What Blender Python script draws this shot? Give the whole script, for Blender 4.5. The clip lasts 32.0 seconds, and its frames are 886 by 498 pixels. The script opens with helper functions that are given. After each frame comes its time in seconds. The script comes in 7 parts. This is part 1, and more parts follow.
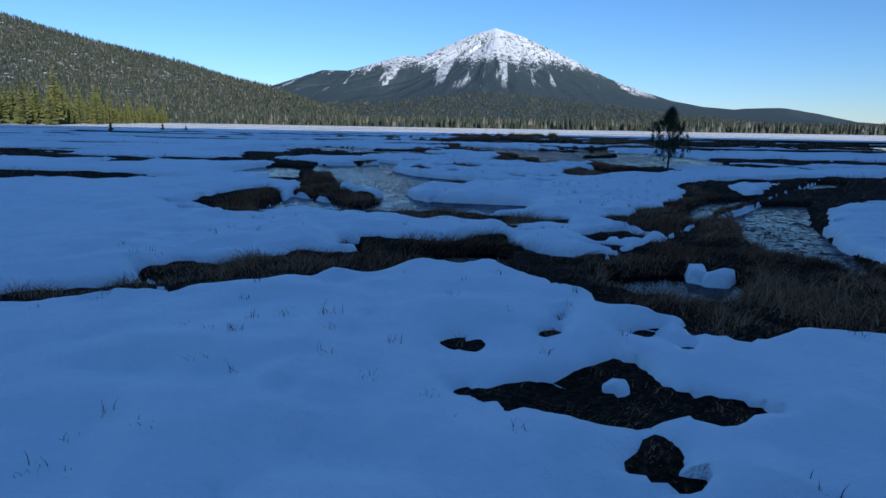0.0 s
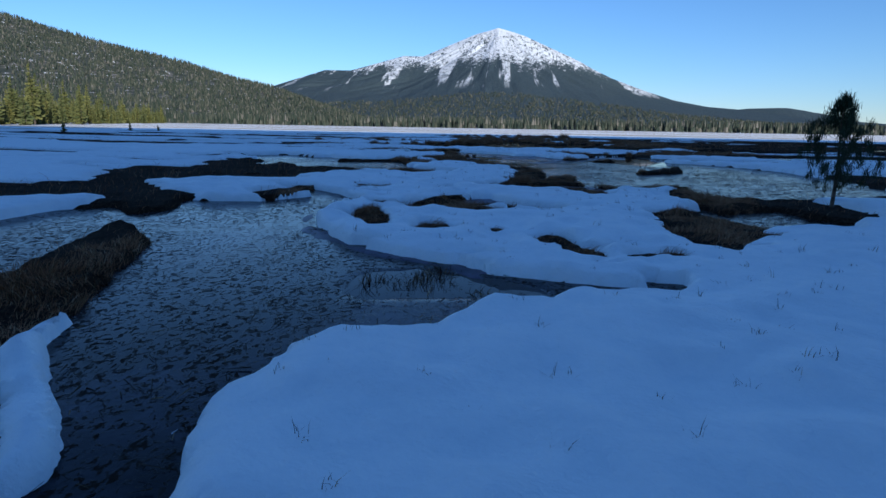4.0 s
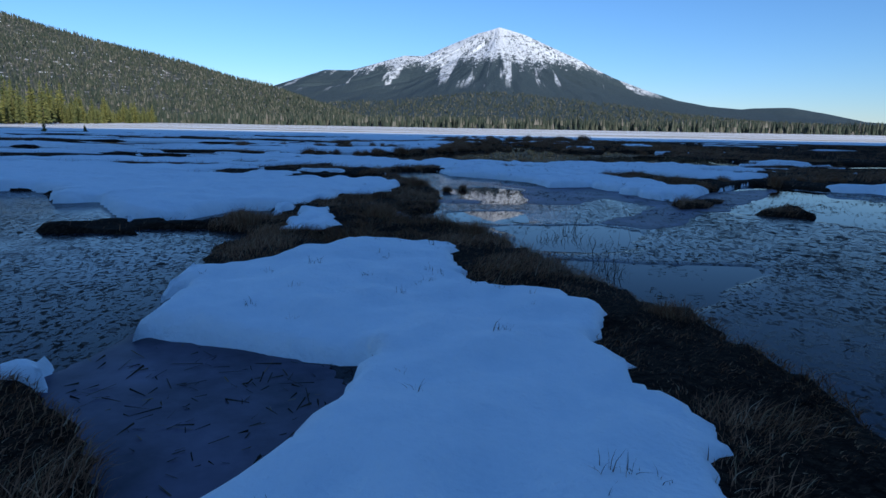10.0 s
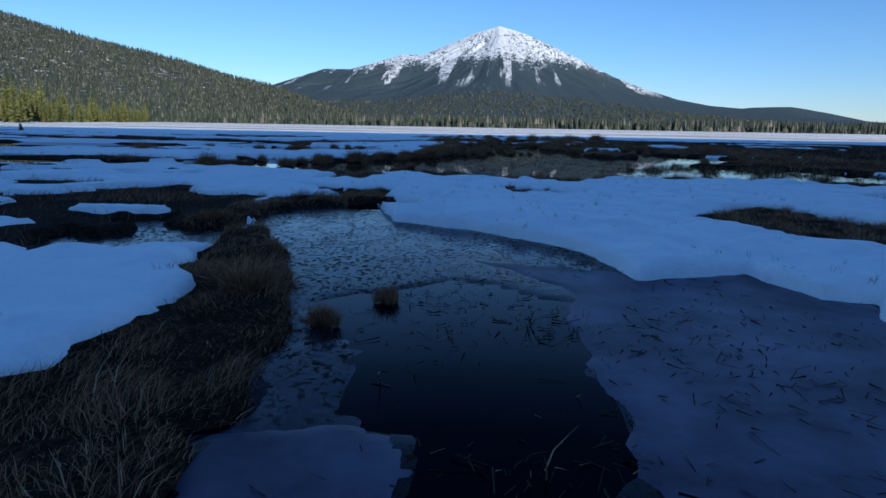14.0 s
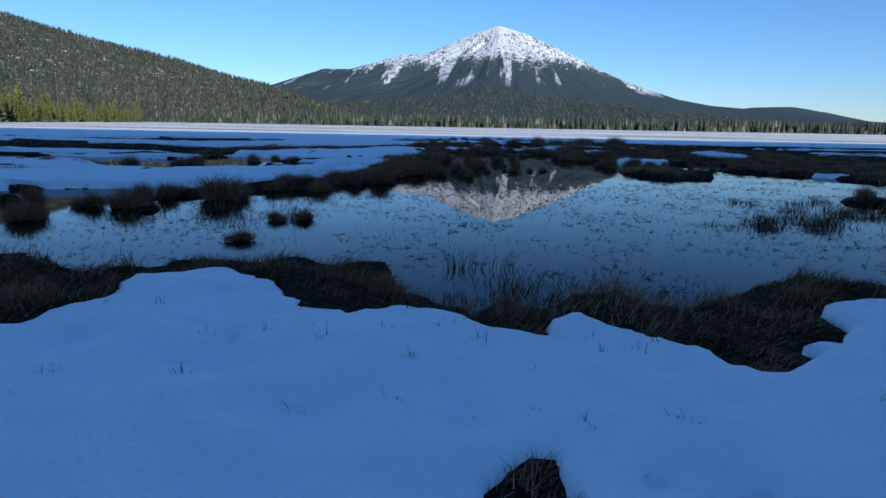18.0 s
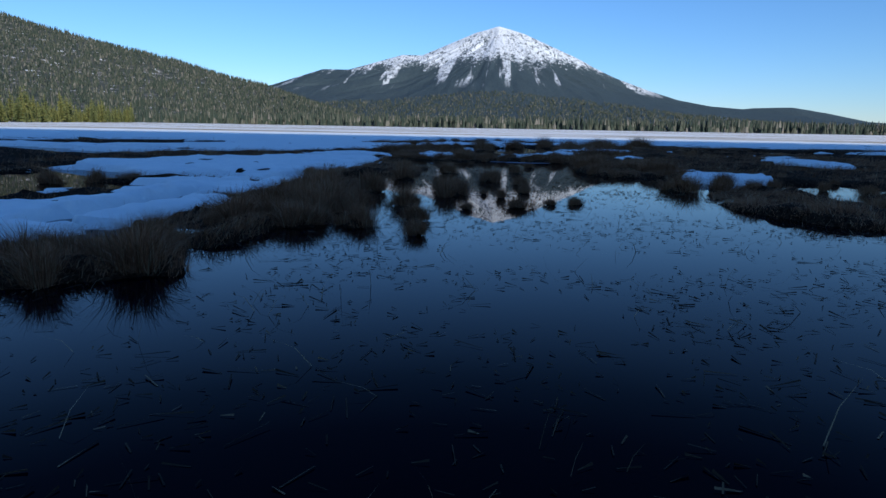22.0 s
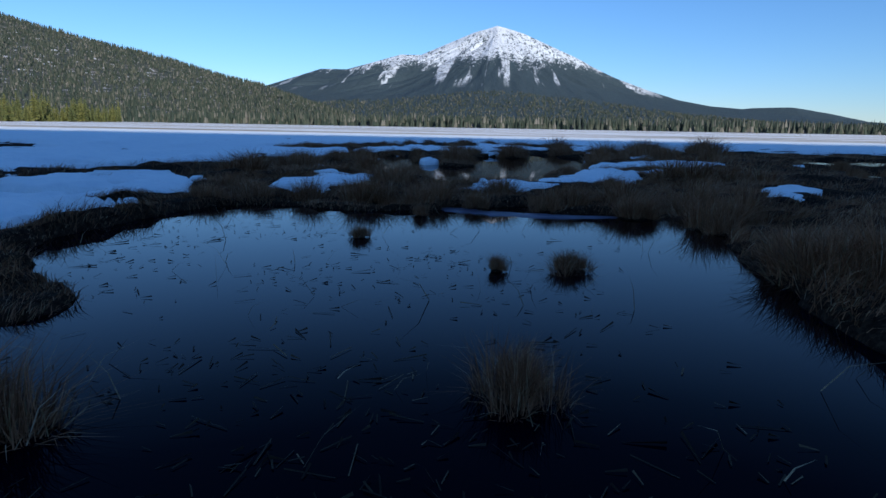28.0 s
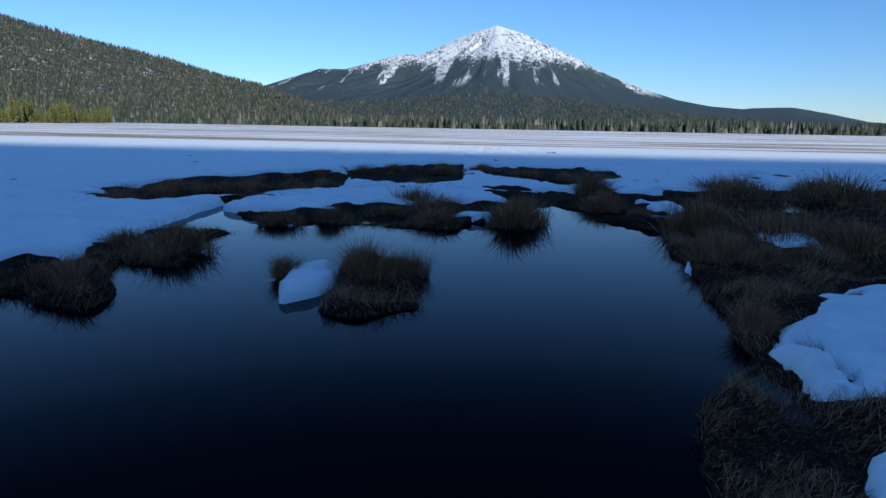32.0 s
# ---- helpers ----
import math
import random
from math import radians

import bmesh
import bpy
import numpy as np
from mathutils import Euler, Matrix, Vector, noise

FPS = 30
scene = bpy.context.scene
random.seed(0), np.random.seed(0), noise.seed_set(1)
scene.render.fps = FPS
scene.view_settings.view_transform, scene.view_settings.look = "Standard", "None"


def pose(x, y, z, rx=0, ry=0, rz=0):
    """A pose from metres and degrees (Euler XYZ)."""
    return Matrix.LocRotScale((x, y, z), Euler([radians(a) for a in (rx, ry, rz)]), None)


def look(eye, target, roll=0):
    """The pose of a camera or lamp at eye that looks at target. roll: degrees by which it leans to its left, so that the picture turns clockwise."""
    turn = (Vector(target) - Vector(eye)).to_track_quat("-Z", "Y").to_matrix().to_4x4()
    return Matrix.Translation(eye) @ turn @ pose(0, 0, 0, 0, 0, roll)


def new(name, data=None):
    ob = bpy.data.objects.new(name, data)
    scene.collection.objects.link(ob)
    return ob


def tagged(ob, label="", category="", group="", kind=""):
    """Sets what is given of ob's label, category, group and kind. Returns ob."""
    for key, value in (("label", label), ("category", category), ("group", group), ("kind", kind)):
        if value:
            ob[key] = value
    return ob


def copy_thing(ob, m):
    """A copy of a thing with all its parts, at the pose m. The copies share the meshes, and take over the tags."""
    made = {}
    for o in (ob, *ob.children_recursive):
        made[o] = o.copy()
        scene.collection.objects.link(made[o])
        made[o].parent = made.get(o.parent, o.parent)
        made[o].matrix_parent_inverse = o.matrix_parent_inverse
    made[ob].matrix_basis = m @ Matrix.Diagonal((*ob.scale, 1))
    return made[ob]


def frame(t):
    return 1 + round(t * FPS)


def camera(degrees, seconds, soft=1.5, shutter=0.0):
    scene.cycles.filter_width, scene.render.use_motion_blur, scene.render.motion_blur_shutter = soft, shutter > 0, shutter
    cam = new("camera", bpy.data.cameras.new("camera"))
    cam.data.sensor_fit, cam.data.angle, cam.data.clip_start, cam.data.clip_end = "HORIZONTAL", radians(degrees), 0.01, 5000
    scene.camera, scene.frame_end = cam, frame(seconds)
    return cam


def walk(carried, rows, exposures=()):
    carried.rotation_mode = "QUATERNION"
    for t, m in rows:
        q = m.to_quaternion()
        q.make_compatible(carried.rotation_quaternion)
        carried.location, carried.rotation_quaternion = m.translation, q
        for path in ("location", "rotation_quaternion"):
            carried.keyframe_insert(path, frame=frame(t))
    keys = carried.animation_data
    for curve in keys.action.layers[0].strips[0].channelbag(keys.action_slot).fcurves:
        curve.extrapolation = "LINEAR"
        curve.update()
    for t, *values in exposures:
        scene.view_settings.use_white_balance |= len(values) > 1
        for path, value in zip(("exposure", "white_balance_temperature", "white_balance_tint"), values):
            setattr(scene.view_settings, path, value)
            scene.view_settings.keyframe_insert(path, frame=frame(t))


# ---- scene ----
cam = camera(72, 32.0, soft=1.5)

# seconds, right, ahead, height, downward tilt, turn to the left
ROWS = [
    (0, -0.03, 0.77, 1.85, 11.36, 4.53),
    (1, -0.13, 3.98, 1.82, 11.36, 4.58),
    (2, -0.24, 7.11, 1.84, 11.36, 4.63),
    (3, -0.36, 10.42, 1.88, 11.36, 4.68),
    (4, -0.51, 14.36, 1.94, 11.36, 4.77),
    (5, -0.66, 18.60, 1.99, 11.36, 4.79),
    (6, -0.69, 22.66, 2.01, 11.36, 4.80),
    (7, -0.69, 26.44, 2.00, 11.36, 4.83),
    (8, -0.69, 30.14, 2.00, 11.36, 4.86),
    (9, -0.84, 34.05, 1.97, 11.36, 4.86),
    (10, -0.97, 37.87, 1.93, 11.36, 4.87),
    (11, -1.04, 41.74, 1.86, 11.39, 4.88),
    (12, -1.05, 45.17, 1.81, 11.42, 4.87),
    (13, -0.98, 48.38, 1.77, 11.43, 4.86),
    (14, -0.94, 51.67, 1.75, 11.43, 4.86),
    (15, -0.90, 55.08, 1.79, 11.43, 4.86),
    (16, -0.91, 58.71, 1.86, 11.43, 4.86),
    (17, -0.84, 62.57, 1.89, 11.43, 4.86),
    (18, -0.79, 66.44, 1.86, 11.43, 4.86),
    (19, -0.80, 70.03, 1.79, 11.42, 4.86),
    (20, -0.77, 73.66, 1.72, 11.39, 4.86),
    (21, -0.69, 76.92, 1.68, 11.36, 4.83),
    (22, -0.57, 80.24, 1.64, 11.36, 4.80),
    (23, -0.41, 83.63, 1.60, 11.36, 4.79),
    (24, -0.27, 87.16, 1.56, 11.36, 4.78),
    (25, -0.16, 90.64, 1.48, 11.36, 4.76),
    (26, -0.05, 94.13, 1.42, 11.36, 4.73),
    (27, 0.02, 97.54, 1.35, 11.36, 4.71),
    (28, 0.04, 101.12, 1.39, 11.36, 4.71),
    (29, 0.11, 104.88, 1.59, 11.36, 4.71),
    (30, 0.18, 108.64, 1.87, 11.36, 4.70),
    (31, 0.22, 112.67, 2.12, 11.36, 4.68),
    (32, 0.25, 116.64, 2.42, 11.36, 4.65),
]
walk(cam, [(t, pose(x, y, z, 90 - tilt, 0, turn) @ pose(0, 0, 0, 0, 0, 1.0)) for t, x, y, z, tilt, turn in ROWS],
     exposures=[(0, 0.06, 5100, 11), (32, 0.06, 5100, 11)])

# ---- sky and sun: late light from behind the right shoulder ----
SUN_UP, SUN_AZ = 22.0, 150.0          # elevation; degrees clockwise from the line of flight
sun_from = Vector((math.sin(radians(SUN_AZ)) * math.cos(radians(SUN_UP)),
                   math.cos(radians(SUN_AZ)) * math.cos(radians(SUN_UP)), math.sin(radians(SUN_UP))))
world = bpy.data.worlds.new("sky")
scene.world = world
world.use_nodes = True
wn = world.node_tree.nodes
sky = wn.new("ShaderNodeTexSky")
sky.sky_type, sky.sun_disc = "NISHITA", False
sky.sun_elevation, sky.sun_rotation = radians(SUN_UP), radians(SUN_AZ)
sky.air_density, sky.dust_density, sky.ozone_density, sky.altitude = 1.25, 0.0, 5.0, 1600
world.node_tree.links.new(sky.outputs[0], wn["Background"].inputs[0])
wn["Background"].inputs[1].default_value = 0.107
sun = new("sun", bpy.data.lights.new("sun", "SUN"))
sun.data.energy, sun.data.angle, sun.data.color = 5.0, radians(0.53), (1.0, 0.85, 0.61)
sun.matrix_world = look(sun_from * 100, (0, 0, 0))

# ---- materials ----
class Mat:
    """A small wrapper to wire procedural node materials."""

    def __init__(self, name, rough=0.7, metal=0.0, spec=0.5):
        self.m = bpy.data.materials.new(name)
        self.m.use_nodes = True
        self.t = self.m.node_tree
        self.p = self.t.nodes["Principled BSDF"]
        self.p.inputs["Roughness"].default_value = rough
        self.p.inputs["Metallic"].default_value = metal
        self.p.inputs["Specular IOR Level"].default_value = spec
        self.where = self.t.nodes.new("ShaderNodeNewGeometry")

    def put(self, value, socket):
        if hasattr(value, "links"):
            self.t.links.new(value, socket)
        else:
            socket.default_value = value

    def noise(self, scale, detail=4, rough=0.55, stretch=None, warp=0.0):
        n = self.t.nodes.new("ShaderNodeTexNoise")
        n.inputs["Scale"].default_value, n.inputs["Detail"].default_value = scale, detail
        n.inputs["Roughness"].default_value, n.inputs["Distortion"].default_value = rough, warp
        src = self.where.outputs["Position"]
        if stretch:
            mp = self.t.nodes.new("ShaderNodeMapping")
            mp.inputs["Scale"].default_value = stretch
            self.t.links.new(src, mp.inputs["Vector"])
            src = mp.outputs[0]
        self.t.links.new(src, n.inputs["Vector"])
        return n.outputs["Fac"]

    def ramp(self, fac, *stops):
        r = self.t.nodes.new("ShaderNodeValToRGB")
        el = r.color_ramp.elements
        while len(el) < len(stops):
            el.new(0.5)
        for e, (at, col) in zip(el, stops):
            e.position = at
            e.color = (*col, 1) if len(col) == 3 else (col[0], col[0], col[0], 1)
        self.t.links.new(fac, r.inputs[0])
        return r.outputs[0]

    def math(self, op, a, b=0.0):
        n = self.t.nodes.new("ShaderNodeMath")
        n.operation = op
        self.put(a, n.inputs[0]), self.put(b, n.inputs[1])
        return n.outputs[0]

    def mix(self, fac, a, b, how="MIX"):
        n = self.t.nodes.new("ShaderNodeMix")
        n.data_type, n.blend_type = "RGBA", how
        self.put(fac, n.inputs[0])
        for v, s in ((a, n.inputs[6]), (b, n.inputs[7])):
            self.put((*v, 1) if isinstance(v, tuple) else v, s)
        return n.outputs[2]

    def sep(self):
        n = self.t.nodes.new("ShaderNodeSeparateXYZ")
        self.t.links.new(self.where.outputs["Position"], n.inputs[0])
        return n.outputs

    def color(self, value):
        self.put((*value, 1) if isinstance(value, tuple) else value, self.p.inputs["Base Color"])
        return self

    def bump(self, height, strength=0.4, distance=0.05):
        n = self.t.nodes.new("ShaderNodeBump")
        n.inputs["Strength"].default_value, n.inputs["Distance"].default_value = strength, distance
        self.t.links.new(height, n.inputs["Height"])
        self.t.links.new(n.outputs[0], self.p.inputs["Normal"])
        return self


def island_random(mt):
    return mt.where.outputs["Random Per Island"]


def object_random(mt):
    n = mt.t.nodes.new("ShaderNodeObjectInfo")
    return n.outputs["Random"]


snow_m = Mat("snow", 0.55, spec=0.3)
snow_m.color(snow_m.ramp(snow_m.noise(2.4, 7, 0.68), (0.3, (0.84, 0.895, 0.92)), (0.6, (0.93, 0.965, 0.97))))
snow_m.bump(snow_m.math("ADD", snow_m.noise(3.0, 5), snow_m.math("MULTIPLY", snow_m.noise(26, 3), 0.25)), 0.7, 0.08)

peat_m = Mat("peat", 0.95, spec=0.05)
peat_m.color(peat_m.ramp(peat_m.noise(14, 7, 0.7, warp=0.6), (0.32, (0.004, 0.003, 0.002)), (0.5, (0.022, 0.015, 0.010)), (0.72, (0.085, 0.058, 0.034))))
peat_m.bump(peat_m.noise(18, 5), 0.8, 0.05)

water_m = Mat("pond_water", 0.9, spec=0.0)
water_m.color((0.0003, 0.0006, 0.0050))
water_m.bump(water_m.noise(2.2, 2), 0.02, 0.02)
# the gloss on top: seen through a polarising filter, so it fades out fast below grazing view
film = water_m.t.nodes.new("ShaderNodeBsdfGlossy")
film.inputs["Roughness"].default_value = 0.015
water_m.t.links.new(water_m.p.inputs["Normal"].links[0].from_socket, film.inputs["Normal"])
edge_on = water_m.t.nodes.new("ShaderNodeFresnel")
edge_on.inputs["IOR"].default_value = 1.33
blend = water_m.t.nodes.new("ShaderNodeMixShader")
water_m.t.links.new(water_m.ramp(edge_on.outputs[0], (0.03, (0.002,)), (0.07, (0.012,)), (0.10, (0.034,)), (0.134, (0.076,)), (0.21, (0.16,)), (0.39, (0.36,)), (0.61, (0.62,)), (1.0, (1.0,))), blend.inputs[0])
water_m.t.links.new(water_m.p.outputs[0], blend.inputs[1])
water_m.t.links.new(film.outputs[0], blend.inputs[2])
water_m.t.links.new(blend.outputs[0], water_m.t.nodes["Material Output"].inputs[0])

ice_m = Mat("pond_ice", 0.2, spec=0.08)
frost = ice_m.ramp(ice_m.noise(0.33, 5, 0.6, warp=0.5), (0.44, (0.0,)), (0.66, (1.0,)))
veins = ice_m.ramp(ice_m.noise(2.6, 6, 0.7, warp=1.2), (0.40, (0.35,)), (0.62, (1.0,)))
# leaves, stalks and mud frozen in
litter = ice_m.math("MULTIPLY", ice_m.ramp(ice_m.noise(15, 4, 0.7, stretch=(1, 0.7, 1), warp=0.5), (0.52, (0.0,)), (0.58, (1.0,))),
                    ice_m.ramp(ice_m.noise(0.28, 3), (0.40, (0.25,)), (0.55, (1.0,))))
coarse = ice_m.math("MULTIPLY", ice_m.ramp(ice_m.noise(4.5, 5, 0.72, warp=0.6), (0.53, (0.0,)), (0.60, (1.0,))),
                    ice_m.ramp(ice_m.math("DIVIDE", ice_m.sep()[0], 10.0), (0.25, (0.0,)), (0.4, (1.0,))))
litter = ice_m.math("MAXIMUM", litter, coarse)
clear = ice_m.mix(ice_m.math("MULTIPLY", frost, veins), (0.003, 0.004, 0.008), (0.060, 0.060, 0.085))
ice_m.color(ice_m.mix(litter, clear, (0.012, 0.009, 0.006)))
ice_m.put(ice_m.mix(litter, ice_m.ramp(ice_m.noise(2.3, 5), (0.35, (0.08,)), (0.65, (0.22,))), (0.8, 0.8, 0.8)), ice_m.p.inputs["Roughness"])
ice_m.bump(ice_m.math("ADD", ice_m.noise(9, 4), litter), 0.08, 0.02)

floe_m = Mat("milky_ice", 0.4, spec=0.1)
floe_m.color(floe_m.mix(floe_m.ramp(floe_m.noise(1.1, 5, 0.6), (0.32, (0.0,)), (0.68, (1.0,))), (0.040, 0.038, 0.060), (0.16, 0.145, 0.205)))
floe_m.bump(floe_m.noise(7, 4), 0.15, 0.02)

grass_m = Mat("sedge", 0.9, spec=0.05)
grass_m.color(grass_m.ramp(island_random(grass_m), (0.0, (0.09, 0.046, 0.025)), (0.45, (0.30, 0.155, 0.080)), (0.78, (0.43, 0.24, 0.126)), (0.86, (0.20, 0.155, 0.078)), (0.94, (0.44, 0.31, 0.18)), (1.0, (0.52, 0.40, 0.26))))

needle_m = Mat("conifer_needles", 0.7, spec=0.2)
needle_m.color(needle_m.mix(object_random(needle_m), needle_m.ramp(island_random(needle_m), (0.0, (0.07, 0.078, 0.02)), (1.0, (0.18, 0.17, 0.045))),
                            needle_m.ramp(island_random(needle_m), (0.0, (0.045, 0.062, 0.022)), (1.0, (0.12, 0.125, 0.04)))))
bark_m = Mat("bark", 0.9, spec=0.1)
bark_m.color(bark_m.ramp(bark_m.noise(9, 4), (0.3, (0.05, 0.04, 0.032)), (0.7, (0.16, 0.13, 0.105))))
bark_m.bump(bark_m.noise(25, 4, stretch=(1, 1, 0.3)), 0.6, 0.03)

wood_m = Mat("far_conifers", 0.8, spec=0.1)
wood_m.color(wood_m.ramp(island_random(wood_m), (0.0, (0.028, 0.039, 0.030)), (0.5, (0.050, 0.061, 0.044)), (0.85, (0.088, 0.089, 0.064)), (1.0, (0.17, 0.155, 0.13))))

floor_m = Mat("forest_floor", 0.9)
floor_m.color(floor_m.ramp(floor_m.noise(0.035, 7, 0.65), (0.35, (0.018, 0.028, 0.018)), (0.52, (0.05, 0.055, 0.04)), (0.60, (0.15, 0.13, 0.11)), (0.66, (0.7, 0.72, 0.75))))

meadow_m = Mat("snowy_meadow", 0.7)
streak = meadow_m.noise(0.06, 6, 0.62, stretch=(0.14, 1.7, 1))
meadow_m.color(meadow_m.mix(meadow_m.ramp(streak, (0.49, (0.0,)), (0.56, (1.0,))), (0.90, 0.89, 0.89),
                            meadow_m.ramp(meadow_m.noise(0.4, 4), (0.3, (0.16, 0.115, 0.055)), (0.7, (0.50, 0.39, 0.21)))))
meadow_m.bump(meadow_m.noise(1.2, 5), 0.5, 0.1)

# the peak: snow above, thinning into dark forest with snowy gullies and runs
peak_m = Mat("mountain", 0.85, spec=0.1)
px_, py_, pz_ = peak_m.sep()
gully = peak_m.noise(0.012, 4, 0.55, stretch=(1.0, 0.08, 0.16), warp=0.5)
fine = peak_m.noise(0.045, 5, 0.8, stretch=(1.0, 0.35, 0.6))
level = peak_m.math("DIVIDE", peak_m.math("SUBTRACT", pz_, 250.0), 420.0)
amount = peak_m.math("ADD", peak_m.math("MULTIPLY", level, 1.25), peak_m.math("ADD", peak_m.math("MULTIPLY", gully, 0.9), peak_m.math("MULTIPLY", fine, 1.3)))
amount = peak_m.math("MULTIPLY", amount, 0.4)
# rock and dwarf trees break the snow up everywhere but on the summit
crag = peak_m.ramp(peak_m.noise(0.050, 6, 0.75, stretch=(1.0, 0.4, 0.5), warp=0.9), (0.43, (0.0,)), (0.49, (1.0,)))
crag = peak_m.math("MAXIMUM", crag, peak_m.ramp(peak_m.math("DIVIDE", pz_, 700.0), (0.86, (0.0,)), (0.95, (1.0,))))
# forest colour with distance haze mixed in: paler and bluer than the trees
hazed_trees = peak_m.ramp(peak_m.noise(0.10, 5, 0.75), (0.35, (0.038, 0.057, 0.068)), (0.65, (0.080, 0.103, 0.112)))
# cleared runs and slides that stay white far down between the trees
run = peak_m.ramp(peak_m.noise(0.0105, 4, 0.6, stretch=(1.0, 0.03, 0.10), warp=0.4), (0.565, (0.0,)), (0.60, (1.0,)))
run = peak_m.math("MULTIPLY", run, peak_m.ramp(peak_m.math("DIVIDE", pz_, 700.0), (0.27, (0.0,)), (0.36, (1.0,))))
run = peak_m.math("MULTIPLY", run, peak_m.ramp(fine, (0.40, (0.0,)), (0.52, (0.85,))))
white = peak_m.math("MAXIMUM", run, peak_m.math("MULTIPLY", crag, peak_m.ramp(amount, (0.60, (0.0,)), (0.65, (1.0,)))))
peak_m.color(peak_m.mix(white, hazed_trees, (0.80, 0.81, 0.84)))
peak_m.bump(peak_m.math("ADD", peak_m.noise(0.11, 4, 0.7), peak_m.math("MULTIPLY", gully, 2.0)), 0.7, 12.0)


# ---- mesh helpers ----
def fast_mesh(name, verts, faces, mat, smooth=False):
    """A mesh from arrays: verts (n, 3) and faces, one array or several of (k, 3) and (k, 4)."""
    faces = faces if isinstance(faces, (list, tuple)) else [faces]
    faces = [f for f in faces if len(f)]
    me = bpy.data.meshes.new(name)
    me.vertices.add(len(verts))
    me.vertices.foreach_set("co", np.ascontiguousarray(verts, dtype=np.float32).ravel())
    loops = np.concatenate([f.ravel() for f in faces]) if faces else np.zeros(0, int)
    sizes = np.concatenate([np.full(len(f), f.shape[1]) for f in faces]) if faces else np.zeros(0, int)
    me.loops.add(len(loops))
    me.loops.foreach_set("vertex_index", loops.astype(np.int32))
    me.polygons.add(len(sizes))
    me.polygons.foreach_set("loop_start", np.concatenate([[0], np.cumsum(sizes)[:-1]]).astype(np.int32))
    me.polygons.foreach_set("use_smooth", np.full(len(sizes), smooth))
    me.materials.append(mat.m)
    me.update(calc_edges=True)
    me.validate()
    return me


def part(name, me, parent, label=""):
    ob = new(name, me)
    ob.parent = parent
    if label:
        ob["label"] = label
    return ob


rng = np.random.default_rng(7)


def lattice(seed, n=64):
    return np.random.default_rng(seed).random((n, n))


LATTICES = [lattice(100 + k) for k in range(12)]


def smooth_noise(x, y, scale, octaves=3, seed=0):
    """Value noise in -1..1 over metres."""
    out, amp, tot = np.zeros(np.broadcast(x, y).shape), 1.0, 0.0
    for o in range(octaves):
        g = LATTICES[(seed + o) % 12]
        u, v = x / scale * 2 ** o + 17.3 * o + seed, y / scale * 2 ** o + 5.1 * o
        iu, iv = np.floor(u).astype(int), np.floor(v).astype(int)
        fu, fv = u - iu, v - iv
        fu, fv = fu * fu * (3 - 2 * fu), fv * fv * (3 - 2 * fv)
        a, b = g[iu % 64, iv % 64], g[(iu + 1) % 64, iv % 64]
        c, d = g[iu % 64, (iv + 1) % 64], g[(iu + 1) % 64, (iv + 1) % 64]
        out += amp * ((a * (1 - fu) + b * fu) * (1 - fv) + (c * (1 - fu) + d * fu) * fv)
        tot += amp
        amp *= 0.5
    return out / tot * 2 - 1


# ---- the lie of the marsh: what covers the ground where ----
PATCHES = []


def turf(x, y, a, b):
    PATCHES.append(("turf", x, y, a, b))


def snowbank(x, y, a, b):
    PATCHES.append(("snow", x, y, a, b))


def frozen(x, y, a, b):
    PATCHES.append(("ice", x, y, a, b))


def pool(x, y, a, b):
    PATCHES.append(("pool", x, y, a, b))


def floe(x, y, a, b):
    PATCHES.append(("floe", x, y, a, b))


def reeds(x, y, a, b):
    PATCHES.append(("reed", x, y, a, b))


def lined(kind, r, points):
    for p, q in zip(points, points[1:]):
        PATCHES.append((kind, p, q, r))


def turf_line(r, *points):
    lined("turf", r, points)


def snowbank_line(r, *points):
    lined("snow", r, points)


def frozen_line(r, *points):
    lined("ice", r, points)


def floe_line(r, *points):
    lined("floe", r, points)


def pool_line(r, *points):
    lined("pool", r, points)


def area(kind, points):
    """A patch bounded by a closed outline of (right, ahead) corners."""
    PATCHES.append((kind, list(points)))


def turf_area(*points):
    area("turf", points)


def snow_area(*points):
    area("snow", points)


def ice_area(*points):
    area("ice", points)


def floe_area(*points):
    area("floe", points)


def pool_area(*points):
    area("pool", points)


def reed_area(*points):
    area("reed", points)


# open water under all of the later stretch and the middle one
pool(0.5, 95, 9, 23)
pool(3.0, 54.2, 7, 8)
# stretch from 0 m
turf(3.39, 8.24, 2.43, 2.40)
turf(3.35, 6.03, 1.65, 0.73)
pool(3.31, 7.71, 1.69, 1.48)
frozen(5.82, 12.92, 1.12, 3.74)
snowbank(8.53, 13.52, 1.51, 2.81)
turf(4.32, 8.72, 0.46, 0.75)
turf(0.59, 3.84, 0.70, 0.24)
turf(0.83, 4.29, 0.46, 0.32)
turf(1.44, 3.78, 0.50, 0.22)
turf(0.60, 5.15, 0.17, 0.20)
turf(0.96, 3.07, 0.13, 0.09)
turf(1.82, 3.23, 0.12, 0.09)
turf(1.61, 4.88, 0.09, 0.13)
turf(1.34, 5.26, 0.29, 0.20)
